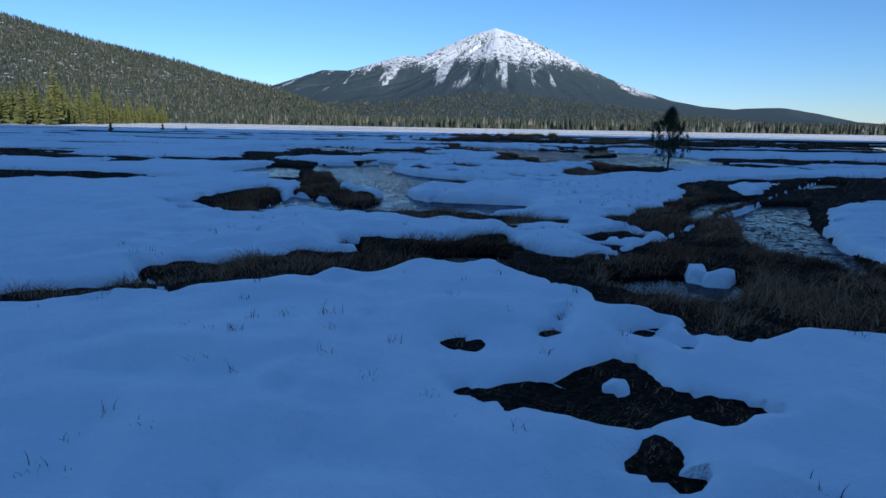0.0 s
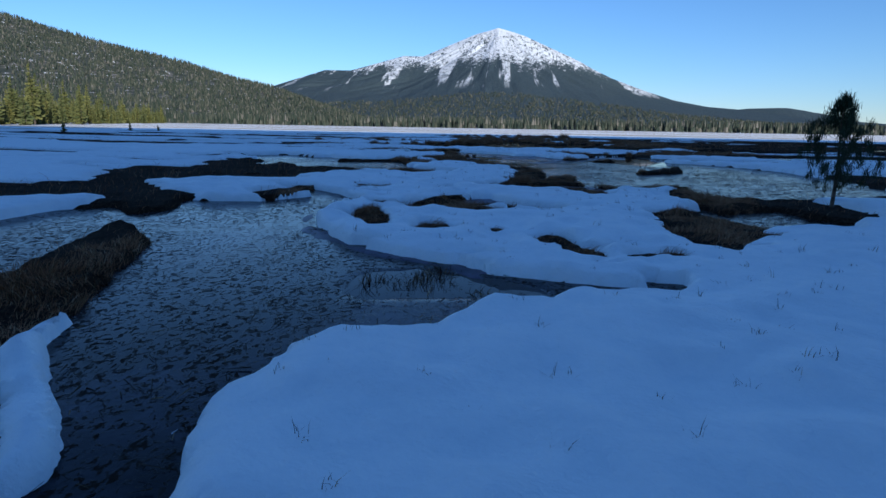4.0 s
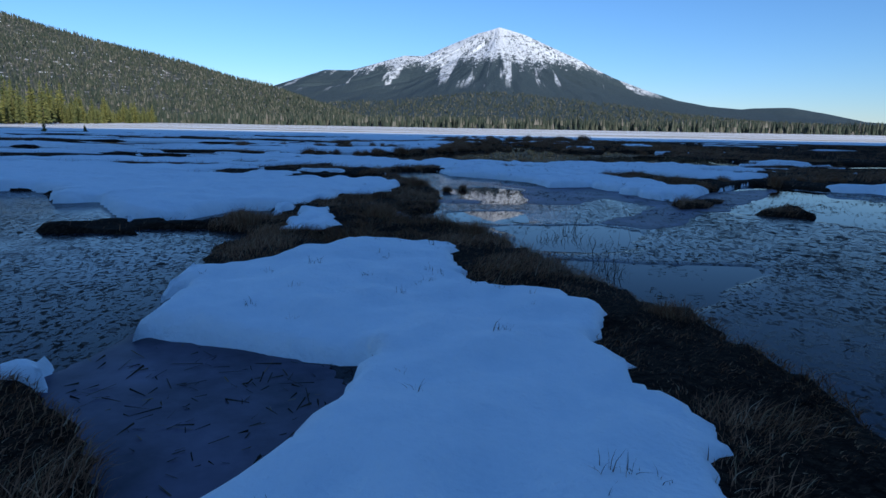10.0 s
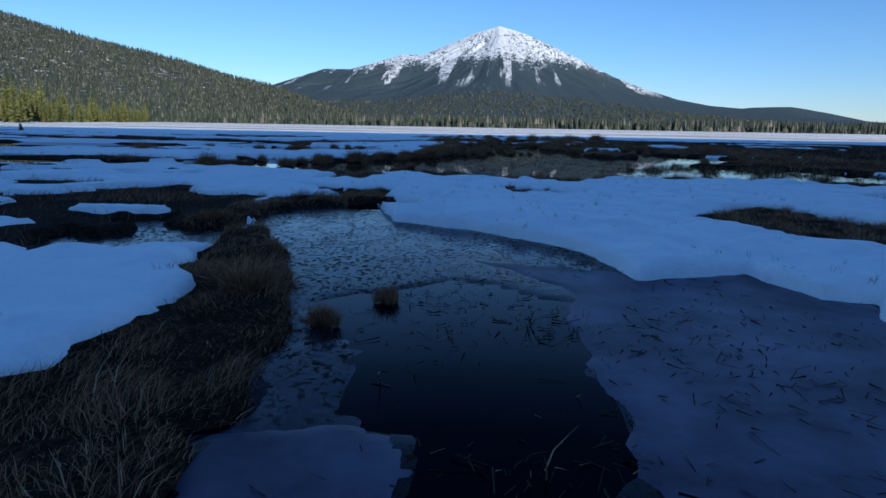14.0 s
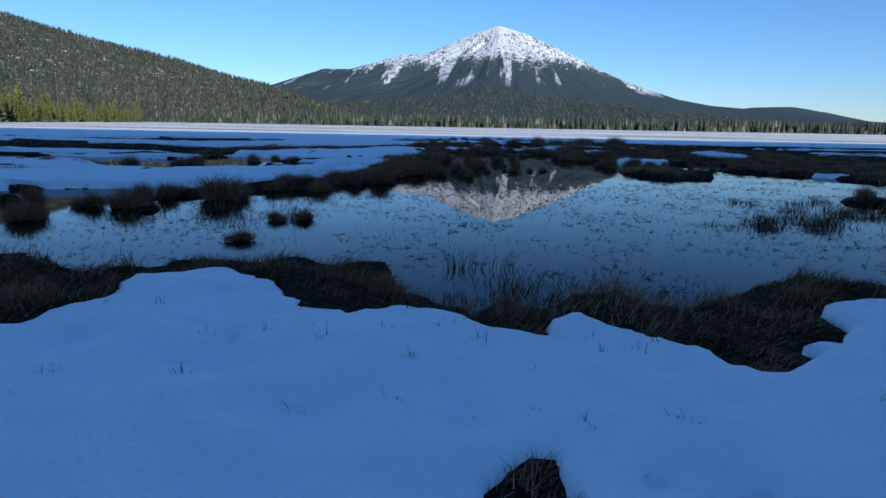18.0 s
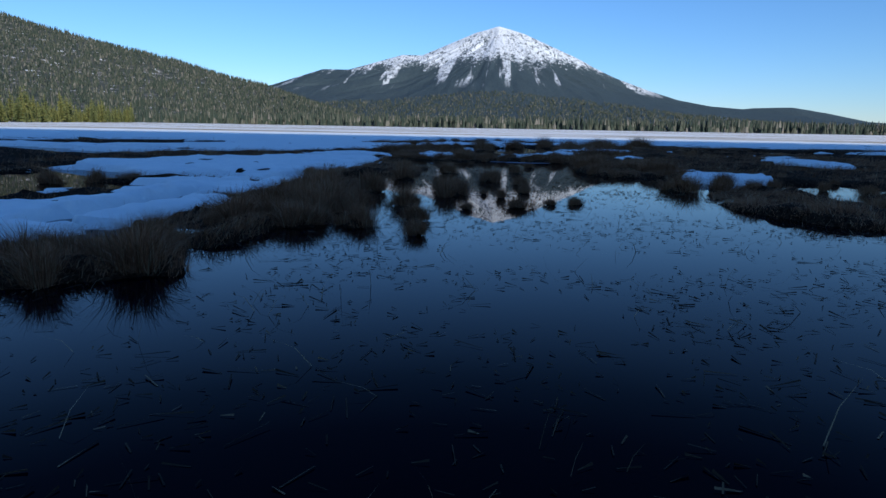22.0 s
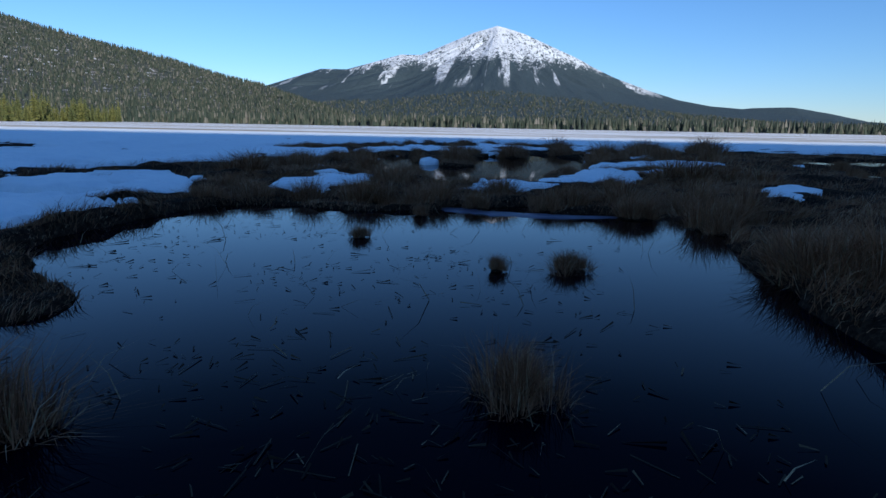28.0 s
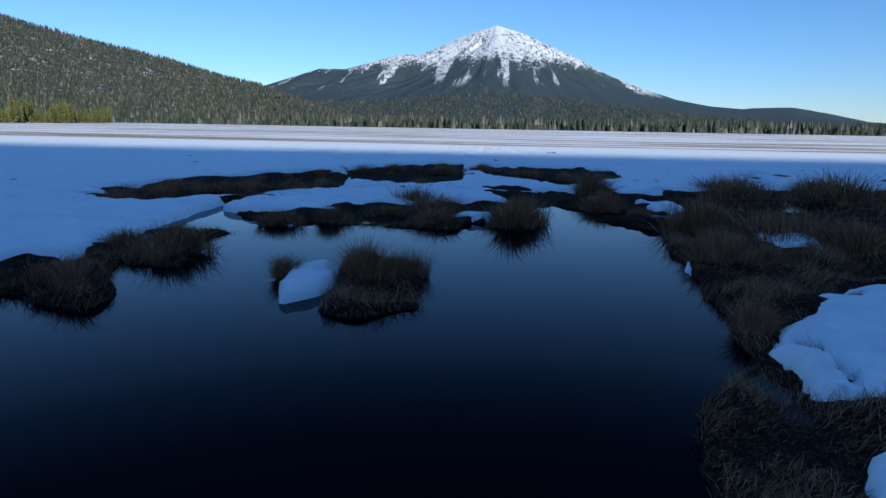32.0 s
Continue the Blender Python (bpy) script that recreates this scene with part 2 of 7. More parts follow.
# stretch from 4 m
turf_line(0.60, (-4.91, 6.66), (-4.27, 6.94), (-3.78, 7.23), (-3.10, 7.38), (-2.52, 7.64), (-2.12, 7.93), (-1.76, 8.23))
turf_line(0.60, (-1.80, 8.36), (-1.32, 8.81), (-0.73, 9.15), (0.04, 9.07))
turf_line(0.50, (-2.03, 8.71), (-1.54, 9.32), (-0.78, 9.73), (0.05, 9.75), (0.57, 9.06))
pool_line(0.65, (-5.01, 7.01), (-4.01, 7.47), (-3.11, 7.85), (-2.30, 8.33), (-1.75, 8.83), (-1.12, 9.53), (-0.06, 9.88))
pool_line(0.70, (-0.06, 9.85), (0.82, 9.02), (1.44, 8.48), (2.34, 8.48), (3.15, 8.57))
turf_line(0.45, (0.37, 8.12), (0.95, 7.48), (1.33, 6.99), (1.64, 6.66), (1.94, 6.59))
turf(4.03, 12.00, 1.69, 2.72)
turf(3.38, 13.57, 0.72, 1.88)
frozen(4.74, 12.08, 0.98, 2.47)
turf(4.98, 13.88, 0.80, 2.35)
turf(2.29, 9.09, 0.45, 0.65)
snowbank(9.01, 21.43, 1.59, 1.16)
snowbank(2.74, 8.61, 0.08, 0.05)
snowbank(2.81, 8.24, 0.09, 0.05)
snowbank(1.04, 6.61, 0.15, 0.05)
snowbank(0.94, 6.99, 0.18, 0.05)
reeds(-3.81, 7.56, 1.25, 0.46)
reeds(-2.27, 8.67, 1.27, 0.83)
reeds(-0.37, 9.75, 1.36, 0.96)
reeds(2.09, 8.94, 1.83, 1.06)
# stretch from 7 m
turf_line(0.75, (-6.90, 14.32), (-6.49, 15.47), (-6.15, 17.34), (-6.19, 20.22), (-7.26, 25.44))
turf(-5.97, 14.14, 0.82, 1.67)
frozen(-4.57, 14.91, 1.31, 1.99)
frozen(-3.86, 23.92, 2.52, 6.39)
frozen(-1.06, 16.13, 2.15, 2.81)
turf(-3.93, 16.56, 1.02, 1.69)
turf(-6.85, 23.94, 0.92, 5.57)
turf(-2.64, 13.50, 0.72, 0.66)
turf(-0.98, 13.20, 0.94, 0.67)
turf(0.64, 12.73, 0.92, 0.56)
frozen(-0.33, 14.93, 1.16, 1.35)
snowbank(-0.50, 17.73, 1.79, 1.34)
snowbank(1.38, 16.83, 1.39, 2.33)
turf(0.46, 11.37, 0.31, 0.22)
turf(0.31, 11.68, 0.09, 0.19)
turf(2.09, 14.56, 0.12, 0.14)
turf(7.33, 21.64, 1.54, 2.60)
turf(5.48, 17.26, 0.97, 2.53)
turf(3.13, 13.30, 0.83, 1.30)
frozen(6.09, 17.56, 0.50, 1.98)
frozen(4.23, 14.46, 0.42, 0.92)
turf(2.16, 10.97, 0.28, 0.48)
turf(1.53, 10.26, 0.38, 0.23)
turf(1.67, 10.78, 0.13, 0.12)
snowbank(3.38, 15.67, 0.78, 1.15)
turf(3.85, 26.68, 1.04, 2.87)
turf(-1.00, 28.32, 0.71, 2.28)
turf(-2.76, 26.63, 0.46, 1.94)
turf(-6.55, 31.73, 0.92, 2.16)
turf(-16.96, 27.89, 0.90, 1.72)
turf(-8.86, 24.30, 1.09, 1.14)
turf(-10.99, 35.90, 3.27, 3.86)
pool_line(0.40, (-1.81, 10.08), (-1.37, 10.31), (-0.44, 10.52), (0.00, 10.64), (0.25, 10.40), (0.44, 10.16))
pool_line(0.40, (-1.76, 9.97), (-1.03, 10.05), (0.19, 10.19))
# stretch from 19 m
frozen(-6.67, 25.73, 3.85, 4.42)
frozen(-3.36, 21.90, 2.95, 1.99)
frozen_line(0.55, (-2.20, 21.31), (-0.00, 21.59), (1.76, 21.70))
frozen(1.65, 21.77, 0.78, 1.06)
pool(-0.75, 21.14, 1.34, 1.21)
pool(0.34, 21.01, 1.59, 0.99)
snowbank(-1.54, 26.17, 2.10, 1.71)
snowbank(2.22, 25.16, 2.64, 2.16)
reeds(-0.52, 21.84, 2.03, 1.37)
reeds(-2.86, 20.68, 0.67, 0.73)
turf(0.43, 20.64, 0.27, 0.21)
turf(-1.19, 20.15, 0.26, 0.19)
turf(-6.97, 24.26, 0.47, 1.14)
turf(-9.36, 29.11, 0.90, 1.69)
turf(-12.93, 37.08, 1.62, 2.51)
turf(-9.39, 38.20, 1.16, 2.74)
turf(-6.48, 31.10, 0.79, 1.22)
turf(-12.17, 31.10, 0.57, 1.78)
turf(-3.13, 27.25, 0.43, 1.70)
turf(-1.70, 26.06, 0.47, 0.53)
turf(-1.93, 29.45, 0.94, 1.13)
turf(-0.42, 25.46, 0.20, 0.29)
turf(0.97, 24.17, 0.44, 0.83)
turf(0.58, 25.04, 0.30, 0.21)
turf(1.71, 23.49, 0.37, 0.07)
turf(3.28, 28.06, 0.52, 1.59)
turf(3.62, 26.88, 0.80, 1.84)
turf(3.21, 24.64, 0.29, 0.40)
turf(4.31, 25.71, 0.67, 0.80)
frozen(5.94, 29.59, 1.74, 2.70)
turf(5.79, 34.37, 2.28, 4.10)
turf(7.72, 31.39, 0.98, 2.82)
turf(-0.84, 19.87, 0.23, 0.17)
turf(0.63, 20.26, 0.16, 0.10)
# stretch from 23 m
frozen(-6.76, 27.13, 2.26, 3.46)
frozen(-3.09, 24.98, 0.61, 1.06)
snowbank(-3.67, 26.91, 0.43, 0.99)
snowbank(-2.22, 25.04, 0.51, 0.48)
turf_line(0.28, (-3.46, 28.28), (-3.32, 27.11), (-2.68, 25.98))
turf(-2.72, 26.52, 0.22, 0.32)
turf(-2.85, 27.82, 0.22, 0.26)
turf(-1.62, 25.69, 0.52, 0.26)
turf(-0.44, 25.50, 0.21, 0.25)
turf(0.41, 25.41, 0.16, 0.10)
turf(0.62, 24.87, 0.27, 0.49)
turf_line(0.17, (0.79, 24.89), (1.16, 24.73), (1.57, 24.54))
turf(0.56, 24.27, 0.20, 0.15)
turf(-0.70, 24.62, 0.11, 0.14)
turf(-0.95, 24.55, 0.08, 0.08)
turf(0.16, 24.60, 0.12, 0.05)
turf(-0.01, 24.33, 0.06, 0.05)
turf(-2.12, 29.53, 0.88, 1.22)
pool(-2.03, 29.21, 0.81, 0.81)
frozen(-0.60, 29.98, 0.67, 1.78)
frozen(0.52, 29.48, 0.75, 1.22)
frozen(1.45, 29.49, 0.54, 0.68)
turf(-0.26, 28.42, 0.90, 0.38)
turf(-3.17, 29.14, 0.17, 0.55)
turf(-1.26, 31.16, 0.28, 0.58)
snowbank(-2.22, 38.98, 2.35, 5.43)
turf(-12.94, 36.55, 0.90, 2.37)
turf(-11.35, 39.34, 2.22, 4.42)
turf(-6.32, 40.34, 2.84, 2.01)
turf(-6.62, 31.71, 1.04, 1.26)
turf(-8.08, 29.93, 0.25, 0.48)
turf(-7.87, 32.88, 0.49, 0.59)
frozen(-6.03, 30.05, 1.36, 1.26)
turf(-4.37, 31.68, 0.32, 0.38)
turf(-2.78, 30.85, 0.32, 0.21)
turf(0.71, 40.45, 1.01, 5.74)
turf(-0.06, 34.37, 0.94, 0.58)
frozen(2.23, 35.20, 1.34, 1.49)
turf(2.65, 32.92, 0.62, 0.95)
frozen(7.68, 41.14, 6.24, 7.81)
turf(6.62, 44.25, 1.81, 2.39)
turf_line(0.35, (3.74, 35.33), (5.55, 34.46), (5.36, 31.98), (5.22, 30.27))
turf_line(0.45, (3.23, 29.31), (3.39, 28.30), (3.06, 27.10))
snowbank(4.01, 33.69, 0.84, 0.44)
# stretch from 19 m
floe_line(0.30, (-5.10, 27.45), (-3.43, 24.67), (-2.15, 23.47), (-1.47, 23.31), (-0.29, 22.30), (0.34, 22.08))
# stretch from 23 m
snowbank_line(0.23, (-3.28, 25.69), (-3.60, 26.74), (-3.63, 27.88), (-3.10, 28.45))
# stretch from 26 m
snowbank(-4.28, 34.39, 2.26, 2.67)
snowbank(-3.44, 31.21, 0.90, 0.64)
snowbank(1.70, 32.29, 2.25, 1.26)
snowbank(1.58, 30.73, 1.14, 0.22)
pool(-2.06, 29.86, 1.15, 0.78)
turf(-3.31, 29.50, 0.30, 0.34)
turf_line(0.20, (-2.24, 30.50), (-1.93, 31.10), (-1.56, 31.42))
turf(-3.02, 29.85, 0.30, 0.12)
turf(-2.07, 30.03, 0.40, 0.33)
floe_line(0.30, (-1.16, 31.41), (-0.76, 31.27), (-0.32, 30.79), (0.20, 30.26), (0.79, 29.90), (1.18, 29.69))
floe(-0.92, 31.44, 0.42, 0.74)
turf(-1.32, 31.65, 0.28, 0.19)
reeds(-0.55, 29.82, 0.69, 0.27)
turf(-4.28, 31.80, 0.36, 0.29)
turf(-2.74, 31.10, 0.24, 0.16)
turf(-3.52, 30.80, 0.15, 0.09)
turf(-4.56, 32.72, 0.17, 0.18)
turf(-5.05, 33.96, 0.24, 0.24)
turf(-4.16, 33.22, 0.38, 0.15)
turf(-4.04, 32.15, 0.11, 0.08)
turf(-3.56, 32.31, 0.17, 0.26)
turf(-1.85, 33.00, 0.21, 0.19)
frozen(-5.65, 31.57, 0.76, 1.48)
turf(-0.47, 34.68, 0.79, 0.91)
frozen(1.91, 35.66, 1.98, 1.21)
turf(1.08, 33.92, 0.89, 0.46)
turf_line(0.20, (1.62, 34.00), (2.62, 33.52), (2.68, 32.44))
turf(4.31, 35.29, 0.84, 0.53)
frozen(3.26, 33.02, 0.47, 0.64)
turf_line(0.55, (-0.29, 45.08), (0.73, 41.34), (0.69, 37.42), (1.06, 35.57))
frozen(7.89, 45.37, 6.10, 9.08)
turf(1.53, 37.13, 0.41, 1.35)
turf(6.70, 44.67, 1.96, 2.65)
snowbank(6.30, 45.18, 0.64, 0.07)
turf(3.01, 35.73, 0.36, 0.49)
turf(-9.82, 39.27, 1.78, 2.29)
turf(-12.62, 44.49, 2.19, 3.22)
turf(-6.74, 39.81, 1.18, 1.99)
turf(-4.14, 39.95, 1.21, 1.32)
frozen(-7.98, 45.71, 2.93, 3.95)
frozen(-3.02, 41.93, 1.10, 2.05)
turf(-7.68, 35.10, 0.57, 0.57)
turf(-6.21, 32.87, 0.32, 0.43)
frozen(-9.29, 36.92, 0.54, 1.08)
snowbank(-8.36, 39.93, 0.50, 0.39)
# stretch from 30 m
snowbank(-3.92, 36.50, 2.80, 1.65)
snowbank(-2.76, 33.94, 1.67, 1.03)
turf(-11.87, 44.77, 1.33, 3.19)
turf(-7.57, 41.01, 1.13, 1.50)
turf_line(0.40, (-7.81, 38.61), (-6.93, 39.49), (-6.33, 40.75))
turf(-3.93, 39.94, 1.02, 1.07)
frozen(-2.54, 41.35, 0.74, 1.46)
frozen(-8.62, 47.69, 3.23, 6.03)
snowbank(-8.60, 40.19, 0.62, 0.16)
snowbank(-8.95, 50.79, 1.98, 2.29)
snowbank(-1.94, 43.07, 1.95, 4.22)
snowbank(-2.38, 37.06, 1.78, 2.04)
turf(-4.58, 46.93, 0.79, 1.68)
turf_line(0.50, (-4.26, 51.72), (-1.15, 48.61), (0.46, 45.02))
turf(0.85, 40.66, 0.67, 3.04)
turf_line(0.55, (0.51, 39.61), (0.76, 36.85), (1.16, 36.12))
turf(1.91, 38.77, 0.41, 1.25)
turf(-0.01, 36.92, 0.21, 0.57)
frozen(5.61, 42.96, 3.50, 6.38)
frozen(2.00, 35.75, 1.76, 1.14)
turf(-0.31, 35.33, 0.49, 0.55)
turf(-0.82, 34.48, 0.28, 0.29)
turf_line(0.30, (-0.75, 34.30), (-0.17, 34.02), (0.53, 33.88))
turf(1.31, 34.29, 0.81, 0.44)
pool(0.16, 34.89, 0.47, 0.55)
frozen(1.79, 54.49, 3.88, 5.92)
turf(6.89, 45.38, 1.97, 1.84)
snowbank(6.40, 45.35, 0.73, 0.47)
turf(4.24, 54.25, 0.35, 1.96)
turf(-1.93, 32.94, 0.13, 0.09)
pool_line(0.06, (-4.27, 34.01), (-3.79, 34.27), (-3.60, 34.39))
# stretch from 34 m
snowbank(-2.67, 37.73, 2.16, 0.96)
frozen(-2.81, 41.46, 0.92, 1.83)
frozen(-9.46, 47.22, 3.68, 5.32)
turf(-4.10, 40.20, 1.14, 1.22)
turf(-7.05, 41.39, 0.71, 1.45)
snowbank(-2.74, 44.82, 2.20, 2.34)
snowbank(-0.92, 41.59, 1.01, 2.59)
snowbank(-1.01, 38.63, 1.04, 1.13)
turf_line(0.60, (-0.80, 47.46), (0.45, 44.30), (0.70, 41.65), (0.66, 39.55), (0.49, 38.31), (0.10, 37.48))
turf_line(0.55, (1.20, 39.62), (0.98, 38.37), (0.46, 37.22))
turf(-0.11, 37.21, 0.18, 0.31)
turf(0.75, 38.19, 0.34, 1.23)
frozen(5.56, 47.12, 3.57, 7.48)
frozen(2.62, 40.11, 0.64, 1.01)
reeds(1.72, 38.85, 0.62, 1.45)
turf(-3.85, 48.62, 1.98, 2.84)
turf_line(0.40, (-4.90, 47.53), (-3.51, 50.14), (-2.02, 55.91))
frozen(0.83, 54.31, 2.62, 5.87)
turf(4.28, 54.61, 0.30, 2.45)
turf(6.35, 47.06, 0.87, 1.57)
snowbank(5.90, 45.60, 0.38, 0.16)
turf(3.49, 43.60, 0.41, 0.40)
# stretch from 30 m
floe(1.87, 35.76, 1.35, 1.01)
floe_line(0.25, (0.70, 35.93), (1.77, 36.24), (2.76, 36.06))
turf(0.04, 35.67, 0.24, 0.74)
turf(2.14, 37.13, 0.27, 0.70)
turf_line(0.25, (0.02, 34.22), (0.46, 34.31), (1.10, 34.45))
# stretch from 38 m
floe(-3.87, 41.91, 1.95, 0.75)
floe(-2.77, 41.26, 0.72, 0.80)
frozen(1.66, 44.48, 0.22, 0.98)
frozen(-5.73, 42.99, 1.42, 1.06)
snowbank(-3.33, 44.83, 1.88, 1.81)
snowbank(-1.16, 42.06, 0.74, 1.38)
snowbank_line(0.25, (-0.48, 43.58), (-0.16, 42.24), (0.02, 41.32), (0.21, 40.82))
turf(-3.31, 40.83, 0.64, 0.55)
# stretch from 42 m
turf_line(0.60, (-1.25, 47.18), (-0.84, 46.50), (-0.67, 45.75), (-0.33, 45.37), (0.05, 45.01), (0.39, 44.71))
turf(-0.87, 47.53, 0.56, 0.91)
turf_line(0.45, (-4.25, 50.17), (-2.73, 49.31), (-1.51, 48.61), (-0.87, 47.78))
turf(-3.96, 52.19, 1.18, 3.73)
snowbank(-3.01, 46.39, 1.56, 0.98)
snowbank(-3.28, 44.98, 1.34, 0.71)
turf_line(0.25, (-5.06, 46.48), (-4.48, 47.25), (-3.60, 47.92), (-2.90, 48.81))
turf(-5.83, 49.38, 1.02, 0.72)
turf(-3.39, 55.99, 0.80, 4.86)
turf(-2.11, 50.50, 0.21, 0.59)
pool(4.21, 56.36, 6.33, 8.78)
pool(1.72, 47.56, 1.80, 1.11)
pool(1.51, 46.01, 0.82, 0.94)
reeds(0.75, 47.03, 0.89, 1.03)
reeds(1.07, 45.62, 0.50, 0.70)
pool(0.37, 46.95, 0.75, 1.08)
snowbank(-4.74, 49.66, 0.64, 0.89)
snowbank(-5.81, 55.90, 1.84, 1.68)
turf(-6.10, 52.18, 0.74, 0.56)
frozen(-5.84, 47.65, 1.02, 1.49)
turf(-7.34, 49.09, 0.32, 0.52)
turf(-6.39, 50.46, 0.19, 0.24)
turf(-8.43, 55.38, 0.38, 0.29)
snowbank(2.91, 65.35, 5.80, 2.22)
snowbank_line(0.25, (1.27, 62.57), (2.79, 58.56), (3.83, 54.55), (5.07, 53.70))
turf(4.14, 54.73, 0.50, 1.24)
turf(5.91, 54.63, 1.04, 1.82)
turf(4.81, 64.01, 1.75, 2.16)
turf(-12.12, 59.28, 1.18, 1.19)
turf(-7.50, 59.81, 1.00, 2.11)
# stretch from 48 m
pool(1.88, 59.30, 5.95, 6.63)
pool(-0.84, 51.85, 1.39, 1.33)
frozen(2.02, 53.89, 2.37, 3.30)
reeds(-1.12, 52.36, 1.88, 1.19)
snowbank(-5.95, 56.51, 1.93, 1.11)
snowbank(-5.46, 53.38, 0.52, 0.14)
snowbank(-8.49, 57.67, 1.00, 0.77)
turf_line(0.45, (-4.10, 55.93), (-3.55, 56.83), (-3.42, 58.39), (-2.53, 55.23))
turf(-3.60, 56.77, 0.88, 2.32)
turf(-4.36, 53.37, 0.72, 0.81)
turf(-3.02, 52.79, 0.70, 0.54)
turf(-3.74, 51.91, 0.45, 0.81)
turf(-4.04, 54.78, 0.37, 0.47)
turf(-2.71, 51.69, 0.31, 0.50)
reeds(-3.20, 51.52, 0.66, 0.56)
turf(-8.64, 64.39, 2.42, 3.32)
turf(-4.25, 63.75, 1.58, 1.47)
turf(-11.46, 61.45, 0.77, 2.21)
turf(-7.49, 60.67, 0.68, 0.83)
frozen(-3.76, 61.12, 1.38, 2.86)
turf(-2.47, 56.41, 0.31, 0.24)
snowbank(0.27, 65.88, 3.36, 2.74)
snowbank_line(0.35, (0.66, 63.06), (2.59, 60.60), (3.44, 57.77), (3.94, 56.33))
snowbank(3.89, 60.11, 2.64, 1.68)
turf_line(0.25, (2.87, 63.50), (4.08, 61.74), (6.06, 59.92))
turf(3.13, 59.63, 0.22, 0.29)
# stretch from 52 m
pool(-0.94, 57.33, 1.92, 2.14)
frozen(1.69, 57.87, 1.21, 2.29)
turf(-4.02, 58.96, 0.72, 1.46)
turf_line(0.60, (-3.82, 57.87), (-3.69, 56.74), (-3.58, 56.06))
turf(-4.40, 58.26, 0.34, 0.41)
turf(-2.46, 56.99, 0.24, 0.29)
turf(-3.35, 56.14, 0.42, 0.53)
reeds(-3.27, 56.11, 0.49, 0.55)
snowbank(-5.38, 57.99, 0.99, 0.50)
turf(-4.92, 57.94, 0.18, 0.08)
frozen(-6.35, 61.15, 1.56, 1.64)
turf(-7.55, 61.30, 0.59, 0.60)
snowbank(-8.24, 62.81, 1.01, 0.30)
turf(-9.81, 65.97, 0.89, 1.92)
turf(-6.30, 63.17, 0.86, 1.48)
turf(-4.55, 64.80, 1.65, 1.36)
frozen(-4.02, 63.40, 1.58, 1.72)
turf(-1.98, 57.66, 0.16, 0.18)
turf(0.06, 58.02, 0.09, 0.20)
turf(-1.52, 58.27, 0.11, 0.14)
snowbank(0.37, 66.46, 3.60, 2.99)
snowbank(5.14, 65.48, 3.50, 4.96)
turf(3.59, 62.99, 0.90, 2.10)
turf(4.24, 62.30, 0.65, 1.25)
turf(4.85, 65.57, 0.48, 0.71)
turf(0.20, 66.68, 0.59, 0.72)
turf(3.15, 59.90, 0.23, 0.26)
turf(0.79, 62.45, 0.18, 0.33)
# stretch from 63 m
snowbank(0.18, 68.67, 3.99, 3.28)
turf(-4.47, 67.58, 0.90, 0.54)
turf_line(0.40, (-3.78, 67.68), (-3.70, 66.72), (-3.65, 66.04), (-3.88, 65.85))
frozen(-5.14, 66.84, 0.94, 0.78)
pool(-3.43, 65.27, 0.85, 0.57)
turf(-3.50, 65.77, 0.35, 0.20)
turf(-0.59, 68.85, 0.20, 0.49)
turf(-0.42, 68.49, 0.23, 0.36)
turf(0.02, 68.59, 0.06, 0.15)
turf_line(0.20, (-0.68, 68.11), (-0.19, 67.71), (0.28, 67.63), (0.89, 67.65))
pool(0.78, 68.25, 0.49, 0.58)
turf(0.44, 68.74, 0.18, 0.28)
turf(-2.41, 65.75, 0.09, 0.06)
pool(0.07, 79.00, 15.79, 6.03)
turf_line(0.25, (-9.05, 73.56), (-7.34, 73.18), (-6.14, 72.76), (-5.35, 73.58))
turf(-5.61, 71.29, 1.03, 1.30)
turf(-6.13, 69.92, 0.16, 0.23)
turf_line(0.25, (-5.40, 73.71), (-3.21, 73.20), (-1.76, 72.88), (-0.61, 72.54), (-0.23, 72.45))
turf(1.64, 72.30, 1.39, 1.26)
turf_line(0.23, (2.22, 72.90), (4.56, 74.06), (6.63, 74.27))
turf(-4.96, 77.25, 0.55, 2.22)
turf(-12.36, 77.27, 1.06, 3.41)
turf_line(0.45, (-14.15, 77.90), (-10.87, 80.61), (-6.82, 85.52), (-5.77, 89.27))
snowbank_line(0.45, (-16.59, 80.77), (-12.82, 84.16), (-8.79, 89.20), (-7.67, 103.78))
reeds(9.42, 83.91, 7.43, 7.92)
reeds(-6.80, 78.74, 4.20, 3.61)
# stretch from 70 m
pool(-0.86, 80.29, 11.31, 6.13)
pool(-0.22, 73.91, 2.69, 1.37)
turf(-3.24, 72.98, 0.90, 0.72)
turf(-2.14, 73.41, 0.34, 0.09)
reeds(-0.49, 73.86, 2.42, 0.95)
reeds(6.17, 84.57, 4.92, 5.93)
reeds(-6.84, 79.94, 2.34, 2.67)
turf(-3.52, 93.17, 1.97, 2.65)
turf_line(0.45, (-10.04, 80.59), (-9.37, 82.04), (-7.65, 83.50), (-6.44, 85.77), (-4.59, 87.05))
turf(-8.53, 79.34, 0.40, 0.36)
snowbank(-3.33, 72.81, 0.11, 0.05)
